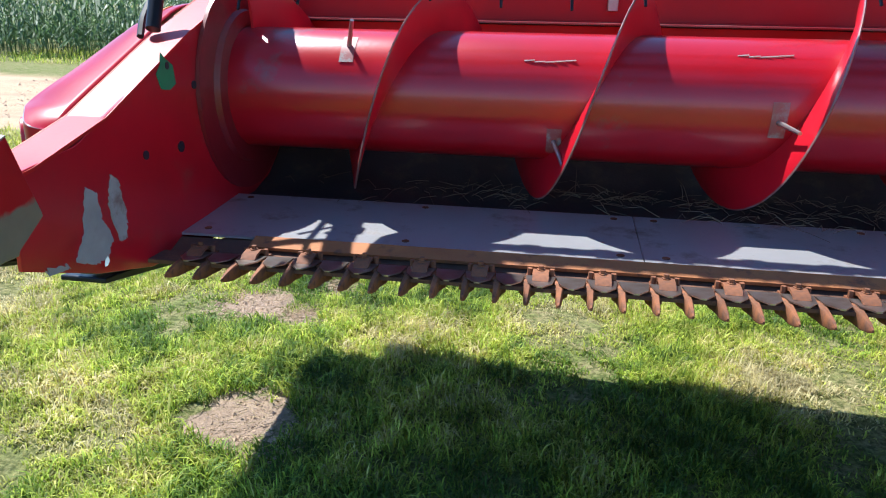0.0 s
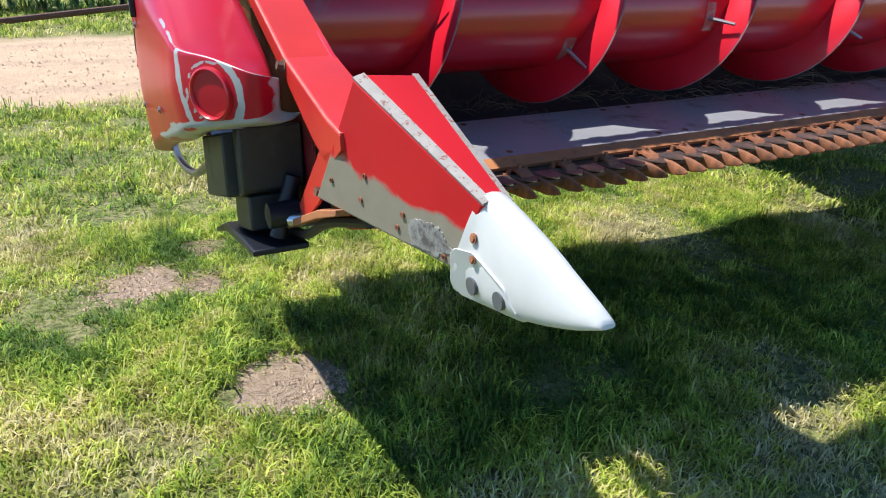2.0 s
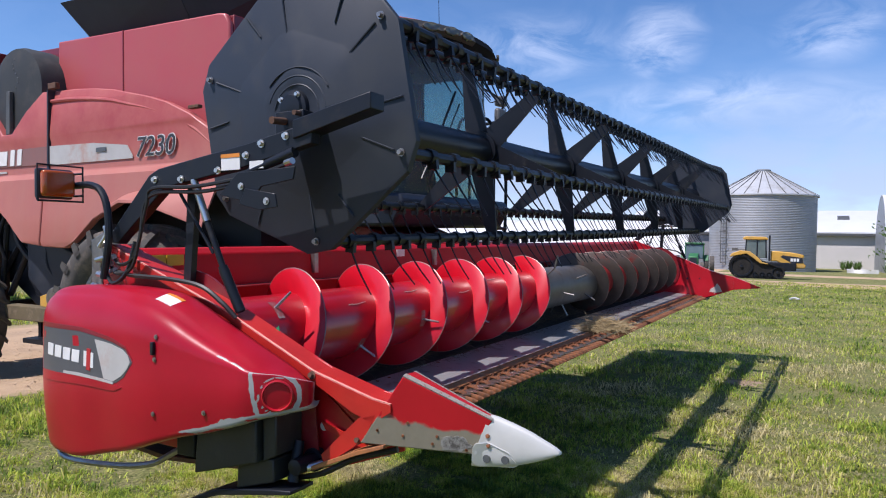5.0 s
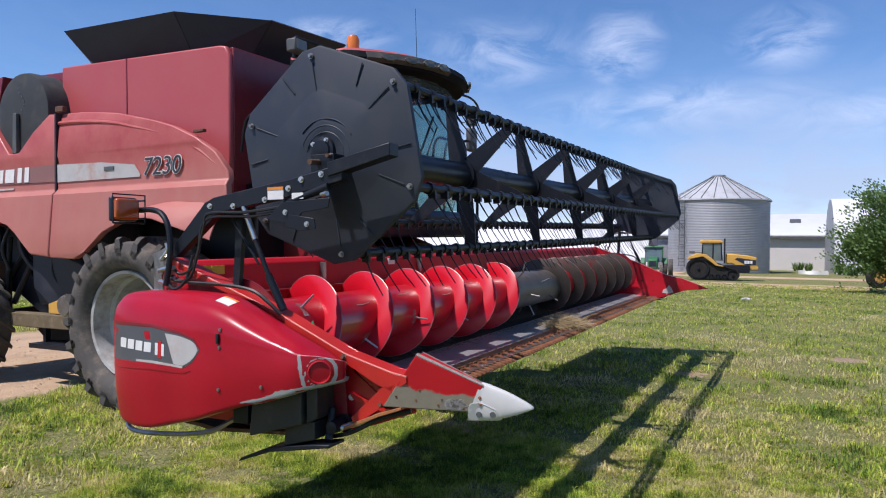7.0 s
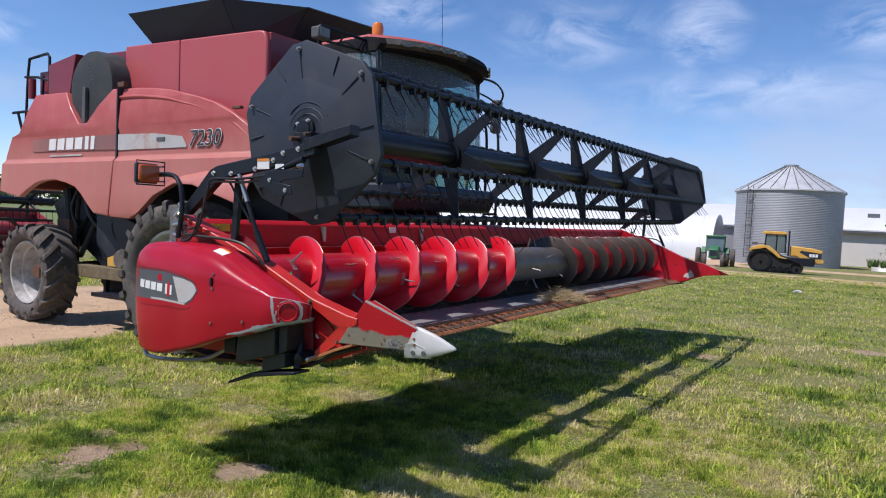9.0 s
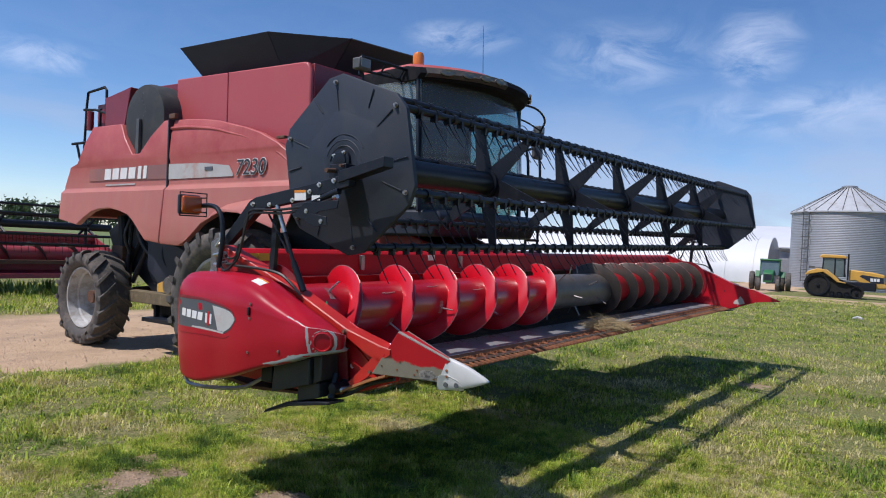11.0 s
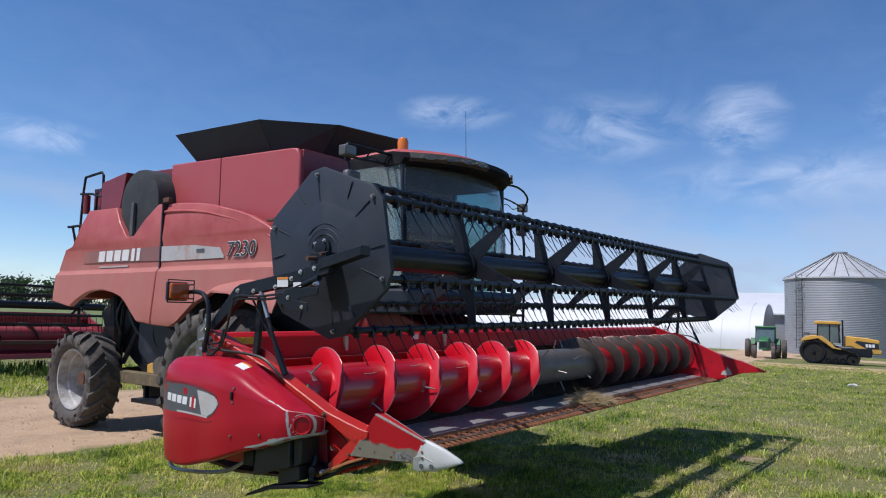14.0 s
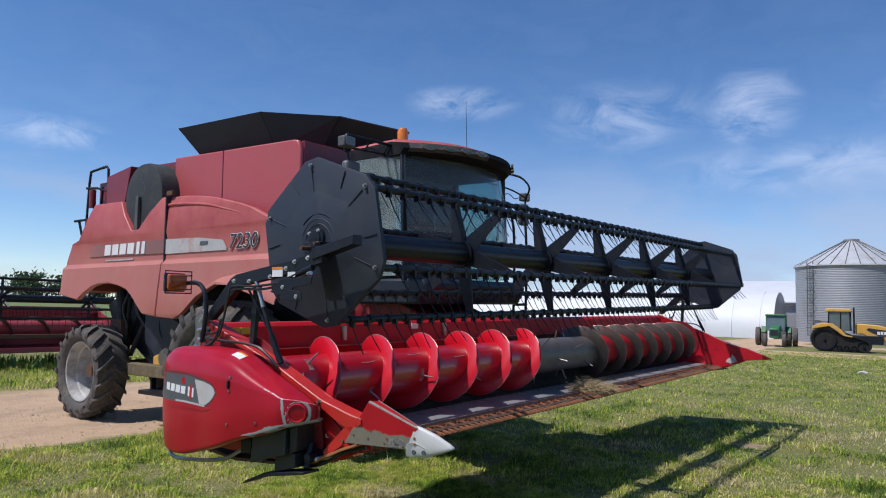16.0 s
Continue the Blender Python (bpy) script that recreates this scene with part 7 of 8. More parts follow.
for k in range(4):
    y = 6.876 - k * 0.206
    strip("badge_block", [(y, 2.408), (y - 0.02, 2.556), (y - 0.185, 2.556), (y - 0.165, 2.408)], M["decal_white"], "plain white block of the badge", 2.056)
for y in (6.03, 5.90):
    strip("badge_block", [(y, 2.40), (y - 0.02, 2.565), (y - 0.10, 2.565), (y - 0.08, 2.40)], M["decal_white"], "plain white block of the badge", 2.056)
strip("fine_print", [(6.85, 2.325), (6.85, 2.345), (6.1, 2.345), (6.1, 2.325)], M["decal_silver"], "line of fine faded print", 2.062)
strip("fine_print", [(4.55, 2.46), (4.55, 2.50), (4.40, 2.50), (4.40, 2.46)], M["decal_grey"], "", 2.054)
mm = Matrix.Translation((2.052, 3.975, 2.385)) @ Matrix(((0, 0, -1, 0), (-1, 0, 0, 0), (0, 1, 0, 0), (0, 0, 0, 1))) @ Matrix.Diagonal((1.06, 1, 1, 1)) @ Matrix(((1, 0.18, 0, 0), (0, 1, 0, 0), (0, 0, 1, 0), (0, 0, 0, 1)))
letters("model_number_outline", "7230", 0.25, mm, M["decal_white"], combine, "silver outline of the model number", 0.002, 0.007)
letters("model_number", "7230", 0.25, Matrix.Translation((-0.003, 0, 0)) @ mm, M["decal_dark"], combine, "dark slanted model number", 0.003, 0.0)

# cab
CABX0, CABX1 = 2.62, 4.58
bm = bm_new()
prism(bm, [(1.55, 1.75), (1.45, 1.95), (1.50, 2.02), (2.62, 2.02), (2.62, 1.75)], "x", CABX0, CABX1)
cab = part("cab_base", bm, M["black"], combine, "dark cab floor", bevel=0.03)
bm = bm_new()
rows_ = []
for t in range(9):
    a = -1 + 2 * t / 8
    x = CX + (CABX1 - CABX0) / 2 * a
    y = 1.42 + 0.28 * a * a
    rows_.append([(x, y + 0.12, 2.02), (x, y, 2.45), (x, y + 0.03, 2.9), (x, y + 0.10, 3.34)])
loft(bm, rows_, caps=False, closed=False)
ws = part("windscreen", bm, M["glass"], cab, "curved tinted windscreen", smooth=60)
ws.visible_shadow = False
for x in (CABX0, CABX1):
    bm = bm_new()
    box(bm, (x - 0.006, 1.75, 2.05), (x + 0.006, 2.50, 3.34))
    sg = part("side_window", bm, M["glass"], cab, "tinted cab side window")
    sg.visible_shadow = False
    for y0 in (1.66, 2.50):
        bm = bm_new()
        lean = 0.06 if y0 < 1.7 else 0.0
        vs = [(x - 0.03, y0 + lean, 2.0), (x + 0.03, y0 + lean, 2.0), (x + 0.03, y0 + 0.09, 2.0), (x - 0.03, y0 + 0.09, 2.0)]
        q = [bm.verts.new(p) for p in vs] + [bm.verts.new((p[0], p[1] + lean * 0.8, 3.35)) for p in vs]
        for f in ((0, 1, 2, 3), (7, 6, 5, 4), (0, 4, 5, 1), (1, 5, 6, 2), (2, 6, 7, 3), (3, 7, 4, 0)):
            bm.faces.new([q[k] for k in f])
        part("cab_pillar", bm, M["black"], cab, bevel=0.008)
bm = bm_new()
box(bm, (CABX0, 2.55, 2.0), (CABX1, 2.60, 3.35))
part("cab_back", bm, M["grey_plastic"], cab)
bm = bm_new()
rows_ = []
for z, g in ((3.325, 0.02), (3.335, 0.11), (3.39, 0.145), (3.45, 0.13), (3.49, 0.02)):
    ring = []
    for t in range(15):
        a = -1 + 2 * t / 14
        ring.append((CX + (0.98 + g * 0.35) * a, 1.55 - g * 1.7 + 0.42 * abs(a) ** 2.4, z))
    ring += [(CX + 0.92, 2.62, z), (CX - 0.92, 2.62, z)]
    rows_.append(ring)
loft(bm, rows_)
roof = part("cab_roof", bm, M["visor"], cab, "black cab roof with a front visor", smooth=30)
bm = bm_new()
ring0 = [(CX + 0.95 * (-1 + 2 * t / 14), 1.55 - 0.05 + 0.42 * abs(-1 + 2 * t / 14) ** 2.4, 3.49) for t in range(15)] + [(CX + 0.90, 2.62, 3.49), (CX - 0.90, 2.62, 3.49)]
ring1 = [(CX + (p[0] - CX) * 0.95, p[1] + 0.05, 3.535) for p in ring0]
loft(bm, [ring0, ring1])
part("roof_cap", bm, M["red_body"], roof, "faded red roof top", smooth=30)
for a in (-0.80, -0.60, -0.40, -0.20, 0.62, 0.8):
    x, y = CX + 1.03 * a, 1.55 - 0.262 + 0.42 * abs(a) ** 2.4
    bm = bm_new()
    lathe(bm, [(-0.012, 0.02), (-0.018, 0.050), (-0.010, 0.064), (0.03, 0.066)], (0, 0, 0), "y", 20)
    bm.transform(Matrix.Translation((x, y, 3.405)) @ Matrix.Rotation(math.atan(1.9 * a * 0.5), 4, "Z") @ Matrix.Diagonal((1.2, 0.6, 0.56, 1)))
    part("work_light", bm, M["lamp_glass"], roof, "round work light in the visor")
bm = bm_new()
rows_ = []
for z, g in ((3.358, 0.126), (3.39, 0.1455), (3.452, 0.128)):
    ring = []
    for t in range(11):
        a = -0.95 + 0.90 * t / 10
        ring.append((CX + (0.98 + g * 0.35) * a, 1.55 - g * 1.7 + 0.42 * abs(a) ** 2.4 - 0.006, z))
    for t in range(10, -1, -1):
        a = -0.95 + 0.90 * t / 10
        ring.append((CX + (0.98 + g * 0.35) * a, 1.55 - g * 1.7 + 0.42 * abs(a) ** 2.4 + 0.01, z))
    rows_.append(ring)
loft(bm, rows_)
part("light_panel", bm, M["light_panel"], roof, "grey panel round the work lights")
bm = bm_new()
lathe(bm, [(3.51, 0.075), (3.57, 0.07), (3.57, 0.06), (3.67, 0.062), (3.71, 0.045), (3.72, 0.01)], (2.93, 2.05, 0), "z", 20)
part("beacon", bm, M["beacon"], roof, "orange rotating beacon")
bm = bm_new()
lathe(bm, [(3.49, 0.085), (3.56, 0.08), (3.565, 0.06)], (2.93, 2.05, 0), "z", 20)
part("beacon_base", bm, M["grey_plastic"], roof, "grey beacon foot")
bm = bm_new()
rod(bm, (4.1, 2.0, 3.49), (4.1, 2.02, 4.3), 0.005, 0.002, n=5)
part("aerial", bm, M["black_steel"], roof)
def mirror_side(s):
    """Arms, mirror and lamp beside the cab roof."""
    sx = lambda d: CX + s * d
    bm = bm_new()
    if s < 0:
        # straight double-tube frame that carries a work light and the mirror
        sweep(bm, curve_points([(sx(0.90), 1.92, 3.44), (sx(1.20), 1.95, 3.45), (sx(1.52), 2.0, 3.46), (sx(1.60), 2.0, 3.44), (sx(1.61), 2.0, 3.28)]), 0.017, 8)
        sweep(bm, [(sx(0.92), 2.02, 3.36), (sx(1.60), 2.02, 3.335)], 0.014, 8)
        for d in (1.02, 1.30):
            rod(bm, (sx(d), 1.95, 3.445), (sx(d), 2.02, 3.355), 0.010, n=6)
        sweep(bm, curve_points([(sx(1.60), 2.0, 3.32), (sx(1.58), 1.98, 3.20), (sx(1.57), 1.97, 2.76)]), 0.014, 6)
    else:
        sweep(bm, curve_points([(sx(0.98), 1.85, 3.44), (sx(1.32), 1.74, 3.42), (sx(1.60), 1.76, 3.32), (sx(1.68), 1.86, 3.18), (sx(1.68), 1.90, 2.95)]), 0.014, 6)
        sweep(bm, curve_points([(sx(0.98), 2.05, 3.34), (sx(1.36), 1.92, 3.28), (sx(1.66), 1.86, 3.20)]), 0.011, 6)
    marm = part("mirror_arm", bm, M["black_steel"], cab, "black mirror arm")
    bm = bm_new()
    if s < 0:
        box(bm, (sx(1.68), 1.90, 2.80), (sx(1.48), 1.99, 3.18))
    else:
        box(bm, (sx(1.58), 1.86, 2.82), (sx(1.78), 1.94, 3.12))
    part("mirror", bm, M["mirror_back"], marm, "tall grey mirror housing", bevel=0.035)
    bm = bm_new()
    z = 3.31 if s < 0 else 3.17
    d0, d1 = (1.56, 1.72) if s < 0 else (1.72, 1.86)
    box(bm, (min(sx(d0), sx(d1)), 1.90, z), (max(sx(d0), sx(d1)), 2.0, z + 0.11))
    lamp_body = part("side_work_light", bm, M["grey_plastic"], marm, "square work light", bevel=0.015)
    bm = bm_new()
    box(bm, (min(sx(d0), sx(d1)) + 0.015, 1.892, z + 0.015), (max(sx(d0), sx(d1)) - 0.015, 1.902, z + 0.095))
    part("lens", bm, M["lamp_glass"], lamp_body, "clear lamp lens", bevel=0.004)
    bm = bm_new()
    sweep(bm, curve_points([(sx(d0), 1.97, z + 0.05), (sx(d0 - 0.12), 1.99, z + 0.02), (sx(d0 - 0.30), 1.97, z + 0.06), (sx(d0 - 0.44), 1.97, z + 0.03)]), 0.006, 5)
    part("lamp_cable", bm, M["hose"], lamp_body, "thin black cable")


mirror_side(-1)
mirror_side(1)
# cab interior
bm = bm_new()
box(bm, (3.35, 1.95, 2.02), (3.9, 2.42, 2.45))
box(bm, (3.35, 2.32, 2.4), (3.9, 2.48, 3.1))
part("driver_seat", bm, M["black"], cab, "empty dark driver's seat", bevel=0.06)
bm = bm_new()
rod(bm, (3.6, 1.75, 2.0), (3.6, 1.9, 2.55), 0.05, n=10)
lathe(bm, [(-0.012, 0.19), (0.012, 0.19), (0.012, 0.165), (-0.012, 0.165)], (3.6, 1.93, 2.58), "z", 24, ring=True)
part("steering_column", bm, M["black"], cab)
bm = bm_new()
rod(bm, (3.0, 1.52, 2.15), (3.45, 1.45, 2.95), 0.012, n=6)
rod(bm, (3.1, 1.50, 2.15), (3.52, 1.45, 2.85), 0.008, n=6)
part("wiper", bm, M["black_steel"], cab)
# feeder house
bm = bm_new()
prism(bm, [(1.3, 0.78), (1.3, 1.45), (2.6, 1.95), (3.2, 1.95), (3.2, 1.3)], "x", 3.0, 4.2)
feeder = part("feeder_house", bm, M["red_dark"], combine, "dark red feeder house", bevel=0.02)
bm = bm_new()
box(bm, (2.7, 1.34, 1.35), (4.5, 1.55, 1.62))
part("feeder_frame", bm, M["red"], feeder, bevel=0.01)
# ladder and hand rails by the cab door, far side
bm = bm_new()
for x in (4.75, 5.05):
    sweep(bm, curve_points([(x, 1.75, 1.2), (x, 1.72, 2.2), (x, 1.75, 2.85), (x, 1.95, 2.92), (x, 2.15, 2.85), (x, 2.18, 1.9)]), 0.018, 6)
for z in (1.25, 1.5, 1.75, 2.0):
    rod(bm, (4.75, 1.72, z), (5.05, 1.72, z), 0.018, n=6)
part("cab_ladder", bm, M["black_steel"], combine, "black ladder and hand rails")
bm = bm_new()
sweep(bm, curve_points([(2.45, 3.05, 2.6), (2.42, 2.95, 2.9), (2.42, 2.75, 2.95), (2.42, 2.62, 2.92), (2.42, 2.6, 2.6)]), 0.016, 6)
part("grab_rail", bm, M["black_steel"], combine)
FRAME[0] = IDENT

# ---- distance ----
def leaf_cards(bm, centres, size, rng, per):
    for c in centres:
        for _ in range(per):
            p = Vector(c) + Vector((rng.gauss(0, 1), rng.gauss(0, 1), rng.gauss(0, 0.8))) * size * 1.6
            d = Vector((rng.gauss(0, 1), rng.gauss(0, 1), rng.gauss(0, 1))).normalized()
            _, u, w = frame_of(d)
            s = size * rng.uniform(0.5, 1.0)
            vs = [bm.verts.new(q) for q in (p - u * s, p + w * s * 0.5, p + u * s, p - w * s * 0.5)]
            bm.faces.new(vs)


def tree(x, y, h, spread, seed, label, leaves=420, per=12, leaf=0.09, limbs=16):
    rng = random.Random(seed)
    t = thing("tree", label, "tree", (x, y, 0))
    bm = bm_new()
    sweep(bm, curve_points([(x, y, -0.05), (x + 0.05, y, h * 0.2), (x - 0.05, y + 0.08, h * 0.45), (x + 0.05, y, h * 0.8)]), h * 0.035, 8, taper=0.3)
    tips = []
    for k in range(limbs):
        a = k * 2.4 + rng.uniform(-0.3, 0.3)
        z0 = h * rng.uniform(0.12, 0.6)
        r = spread * rng.uniform(0.5, 0.95)
        e = Vector((x + r * math.cos(a), y + r * math.sin(a), min(h, z0 + h * rng.uniform(0.12, 0.4))))
        sweep(bm, curve_points([(x, y, z0), ((x + e.x) / 2, (y + e.y) / 2, (z0 + e.z) / 2 + 0.1), e]), h * 0.012, 5, taper=0.2)
        tips += [Vector((x, y, z0)).lerp(e, f) for f in (0.45, 0.7, 0.9, 1.0)]
    part("trunk", bm, M["bark"], t)
    bm = bm_new()
    cs = []
    for _ in range(leaves):
        c = rng.choice(tips)
        cs.append(c + Vector((rng.gauss(0, 1), rng.gauss(0, 1), rng.gauss(0, 0.8))) * spread * 0.16)
    leaf_cards(bm, cs, leaf, rng, per)
    part("crown", bm, M["leaf"], t, smooth=0)
    return t


# grain bin
BX, BY, BR, BH = 65.0, 3.77, 4.27, 6.3
grain_bin = thing("grain_bin", "round corrugated galvanised grain bin with a conical roof", "grain bin", (BX, BY, 0))
bm = bm_new()
prof = []
n_ring = 46
for k in range(n_ring * 4 + 1):
    z = BH * k / (n_ring * 4)
    prof.append((z, BR + 0.009 * math.sin(k * math.pi / 2)))
lathe(bm, prof, (BX, BY, 0), "z", 72)
part("wall", bm, M["galv"], grain_bin, "corrugated wall", smooth=20)
bm = bm_new()
lathe(bm, [(BH - 0.05, BR + 0.15), (BH + 0.05, BR + 0.14), (BH + 2.25, 0.55), (BH + 2.28, 0.0001)], (BX, BY, 0), "z", 48)
bin_roof = part("roof", bm, M["galv_roof"], grain_bin, "conical roof", smooth=0)
for k in range(26):
    a = 2 * math.pi * k / 26
    bm = bm_new()
    rod(bm, (BX + (BR + 0.14) * math.cos(a), BY + (BR + 0.14) * math.sin(a), BH + 0.06), (BX + 0.55 * math.cos(a), BY + 0.55 * math.sin(a), BH + 2.28), 0.035, n=5)
    part("roof_rib", bm, M["grey_plastic"], bin_roof)
bm = bm_new()
lathe(bm, [(BH + 2.2, 0.62), (BH + 2.36, 0.62), (BH + 2.42, 0.5)], (BX, BY, 0), "z", 20)
part("roof_cap", bm, M["galv"], bin_roof)
bm = bm_new()
lx, ly = BX - BR * 0.80, BY + BR * 0.62
for d in (-0.22, 0.22):
    rod(bm, (lx - 0.12, ly + d, 0.5), (lx - 0.12, ly + d, BH + 0.3), 0.035, n=5)
for k in range(20):
    rod(bm, (lx - 0.12, ly - 0.22, 0.6 + k * 0.3), (lx - 0.12, ly + 0.22, 0.6 + k * 0.3), 0.025, n=4)
for k in range(6):
    z = 1.2 + k
    rod(bm, (lx - 0.5, ly - 0.3, z), (lx - 0.5, ly + 0.3, z), 0.03, n=4)
    rod(bm, (lx - 0.5, ly - 0.3, z), (lx - 0.1, ly - 0.3, z), 0.03, n=4)
    rod(bm, (lx - 0.5, ly + 0.3, z), (lx - 0.1, ly + 0.3, z), 0.03, n=4)
part("ladder", bm, M["grey_plastic"], grain_bin, "caged ladder")

# white barn behind the bin
barn = thing("white_barn", "long low barn with a white sheet roof and pale wall", "barn", (84, 3, 0))
bm = bm_new()
box(bm, (78.0, -34, -0.3), (78.3, 19, 3.55))
part("wall", bm, M["barn_wall"], barn, "pale sheet wall")
bm = bm_new()
prism(bm, [(77.6, 3.5), (77.6, 3.65), (86.0, 6.2), (94.4, 3.65), (94.4, 3.5), (86.0, 6.0)], "y", -34.5, 19.5)
barn_roof = part("roof", bm, M["barn_white"], barn, "white sheet roof")
for y in (-2.6, -13.0, -24):
    bm = bm_new()
    prism(bm, [(82.2, 4.98), (82.2, 5.10), (83.6, 5.53), (83.6, 5.40)], "y", y - 0.55, y + 0.55)
    part("skylight", bm, M["grey_plastic"], barn_roof, "dark skylight panel")
bm = bm_new()
box(bm, (77.5, -34.5, 3.28), (77.62, 19.5, 3.52))
part("gutter", bm, M["grey_plastic"], barn, "dark gutter under the eave")
bm = bm_new()
box(bm, (77.9, 9.5, -0.2), (77.99, 13.1, 3.2))
part("sliding_door", bm, M["galv"], barn, "grey sliding door", bevel=0.02)


def arched_shed(x, y0, y1, w, h, end, label, turn=0.0):
    """A half-round shed whose ridge runs along y; end is the y of its grey end wall."""
    FRAME[0] = Matrix.Translation((x, end, 0)) @ Matrix.Rotation(radians(turn), 4, "Z") @ Matrix.Translation((-x, -end, 0))
    s = thing("arched_shed", label, "shed", (x, (y0 + y1) / 2, 0), "arched sheds")
    outer = [(x + w / 2 * math.cos(a), h * max(0, math.sin(a)) ** 0.85) for a in [math.pi * k / 24 for k in range(25)]]
    inner = [(xx * 0.97 + x * 0.03, zz * 0.97) for xx, zz in outer]
    bm = bm_new()
    prism(bm, outer + inner[::-1], "y", y0, y1)
    shell = part("shell", bm, M["barn_white"], s, "white arched shell", smooth=30)
    k = 0
    y = y0 + 1.2
    while y < y1:
        bm = bm_new()
        sweep(bm, [(xx, y, zz) for xx, zz in outer], 0.05, 4)
        part("shell_rib", bm, M["barn_white"], shell)
        y += 2.4
    bm = bm_new()
    prism(bm, [(xx * 0.985 + x * 0.015, zz * 0.985) for xx, zz in outer], "y", end - 0.06, end + 0.06)
    part("end_wall", bm, M["galv"], s, "grey end wall", smooth=0)
    FRAME[0] = IDENT
    return s


arched_shed(71.5, 10.5, 44.0, 11.0, 4.4, 10.55, "long white arched shed with a grey end", 4.0)
arched_shed(72.0, -24.0, -5.4, 9.0, 6.9, -5.45, "tall white arched shed with a grey end", 2.5)


def yellow_tractor():
    x0, y0 = 45.4, 2.05
    FRAME[0] = Matrix.Translation((x0, y0 - 0.15, 0.0)) @ Matrix.Rotation(radians(-90 + 4), 4, "Z") @ Matrix.Scale(0.83, 4)
    t = thing("tracked_tractor", "yellow rubber-tracked farm tractor with a black track belt", "tractor")
    # local x points to the nose, y to its left
    for s in (-1, 1):
        bm = bm_new()
        outline = []
        for cx, cz, r, a0, a1 in ((-1.62, 0.88, 0.88, 90, 270), (0.80, 0.46, 0.46, 270, 450)):
            for k in range(13):
                a = radians(a0 + (a1 - a0) * k / 12)
                outline.append((cx + r * math.cos(a), cz + r * math.sin(a)))
        inner = [(-0.35 + (px + 0.35) * 0.95, 0.03 + pz * 0.93) for px, pz in outline]
        n = len(outline)
        rings = []
        for q, yy in ((outline, s * 0.85), (outline, s * 1.45), (inner, s * 1.45), (inner, s * 0.85), (outline, s * 0.85)):
            rings.append([(px, yy, pz) for px, pz in q])
        loft(bm, rings, caps=False)
        tr = part("track", bm, M["belt"], t, "black rubber track belt", smooth=30)
        bm = bm_new()
        prism(bm, [(-0.4 + (px + 0.4) * 0.93, 0.04 + pz * 0.92) for px, pz in outline], "y", min(s * 0.9, s * 1.30), max(s * 0.9, s * 1.30))
        part("track_frame", bm, M["belt"], tr, "greasy black track frame", bevel=0.03)
        for k in range(30):
            f = k / 30 * n
            (xa, za), (xb, zb) = outline[int(f) % n], outline[(int(f) + 1) % n]
            bm = bm_new()
            px, pz = xa + (xb - xa) * (f % 1), za + (zb - za) * (f % 1)
            rod(bm, (px, s * 0.86, pz), (px, s * 1.44, pz), 0.045, n=4)
            part("track_lug", bm, M["belt"], tr)
        for cx, cz, r in ((-1.62, 0.88, 0.78), (0.80, 0.46, 0.40), (-0.68, 0.27, 0.20), (-0.22, 0.27, 0.20), (0.24, 0.27, 0.20)):
            bm = bm_new()
            lathe(bm, [(s * 0.9, r), (s * 1.38, r), (s * 1.38, r * 0.85), (s * 1.25, r * 0.8), (s * 1.25, 0.12), (s * 1.4, 0.1)], (cx, 0, cz), "y", 24)
            part("track_wheel", bm, M["black_steel"], tr)
    bm = bm_new()
    box(bm, (-1.9, -0.8, 0.6), (2.0, 0.8, 1.2))
    part("chassis", bm, M["black_steel"], t, bevel=0.05)
    bm = bm_new()
    prism(bm, [(-2.45, 1.52), (-2.3, 1.80), (-1.75, 2.02), (-1.1, 1.98), (-0.55, 1.55), (-0.25, 1.22), (0.15, 1.12), (0.15, 1.04), (-0.4, 1.12), (-0.8, 1.45), (-1.3, 1.80), (-2.2, 1.60)], "y", -1.5, 1.5)
    part("fender", bm, M["yellow_paint"], t, "yellow fender", bevel=0.03)
    bm = bm_new()
    prism(bm, [(0.3, 1.25), (0.3, 2.02), (0.6, 2.04), (1.7, 1.95), (2.45, 1.80), (2.52, 1.66), (2.42, 1.55), (2.50, 1.12), (2.62, 1.06), (2.60, 0.82), (1.5, 0.78), (1.15, 1.05), (0.7, 1.3)], "y", -0.48, 0.48)
    part("hood", bm, M["yellow_paint"], t, "yellow engine hood", bevel=0.06)
    bm = bm_new()
    prism(bm, [(0.95, 1.62), (1.1, 1.74), (2.40, 1.58), (2.44, 1.20), (1.75, 1.18)], "y", -0.5, 0.5)
    part("grille", bm, M["black"], t, "black hood grille")
    for k in range(3):
        for s in (-1, 1):
            bm = bm_new()
            box(bm, (1.62 + k * 0.2, s * 0.505 - 0.003, 1.30), (1.78 + k * 0.2, s * 0.505 + 0.003, 1.52))
            part("badge_block", bm, M["decal_white"], t, "plain white block of the badge")
    bm = bm_new()
    prism(bm, [(-1.45, 1.5), (-1.35, 2.85), (-0.05, 2.85), (0.1, 1.5)], "y", -0.70, 0.70)
    c = part("cab_glass", bm, M["cab_dark"], t, "dark cab windows", bevel=0.03)
    bm = bm_new()
    prism(bm, [(-1.6, 2.84), (-1.55, 3.02), (-1.35, 3.08), (-0.1, 3.06), (0.12, 2.96), (0.12, 2.84)], "y", -0.82, 0.82)
    part("cab_roof", bm, M["yellow_paint"], t, "yellow cab roof", bevel=0.04)
    for px in (-1.42, -0.62, 0.0):
        for s in (-1, 1):
            bm = bm_new()
            rod(bm, (px, s * 0.71, 1.5), (px * 0.93 - 0.03, s * 0.71, 2.86), 0.045, n=6)
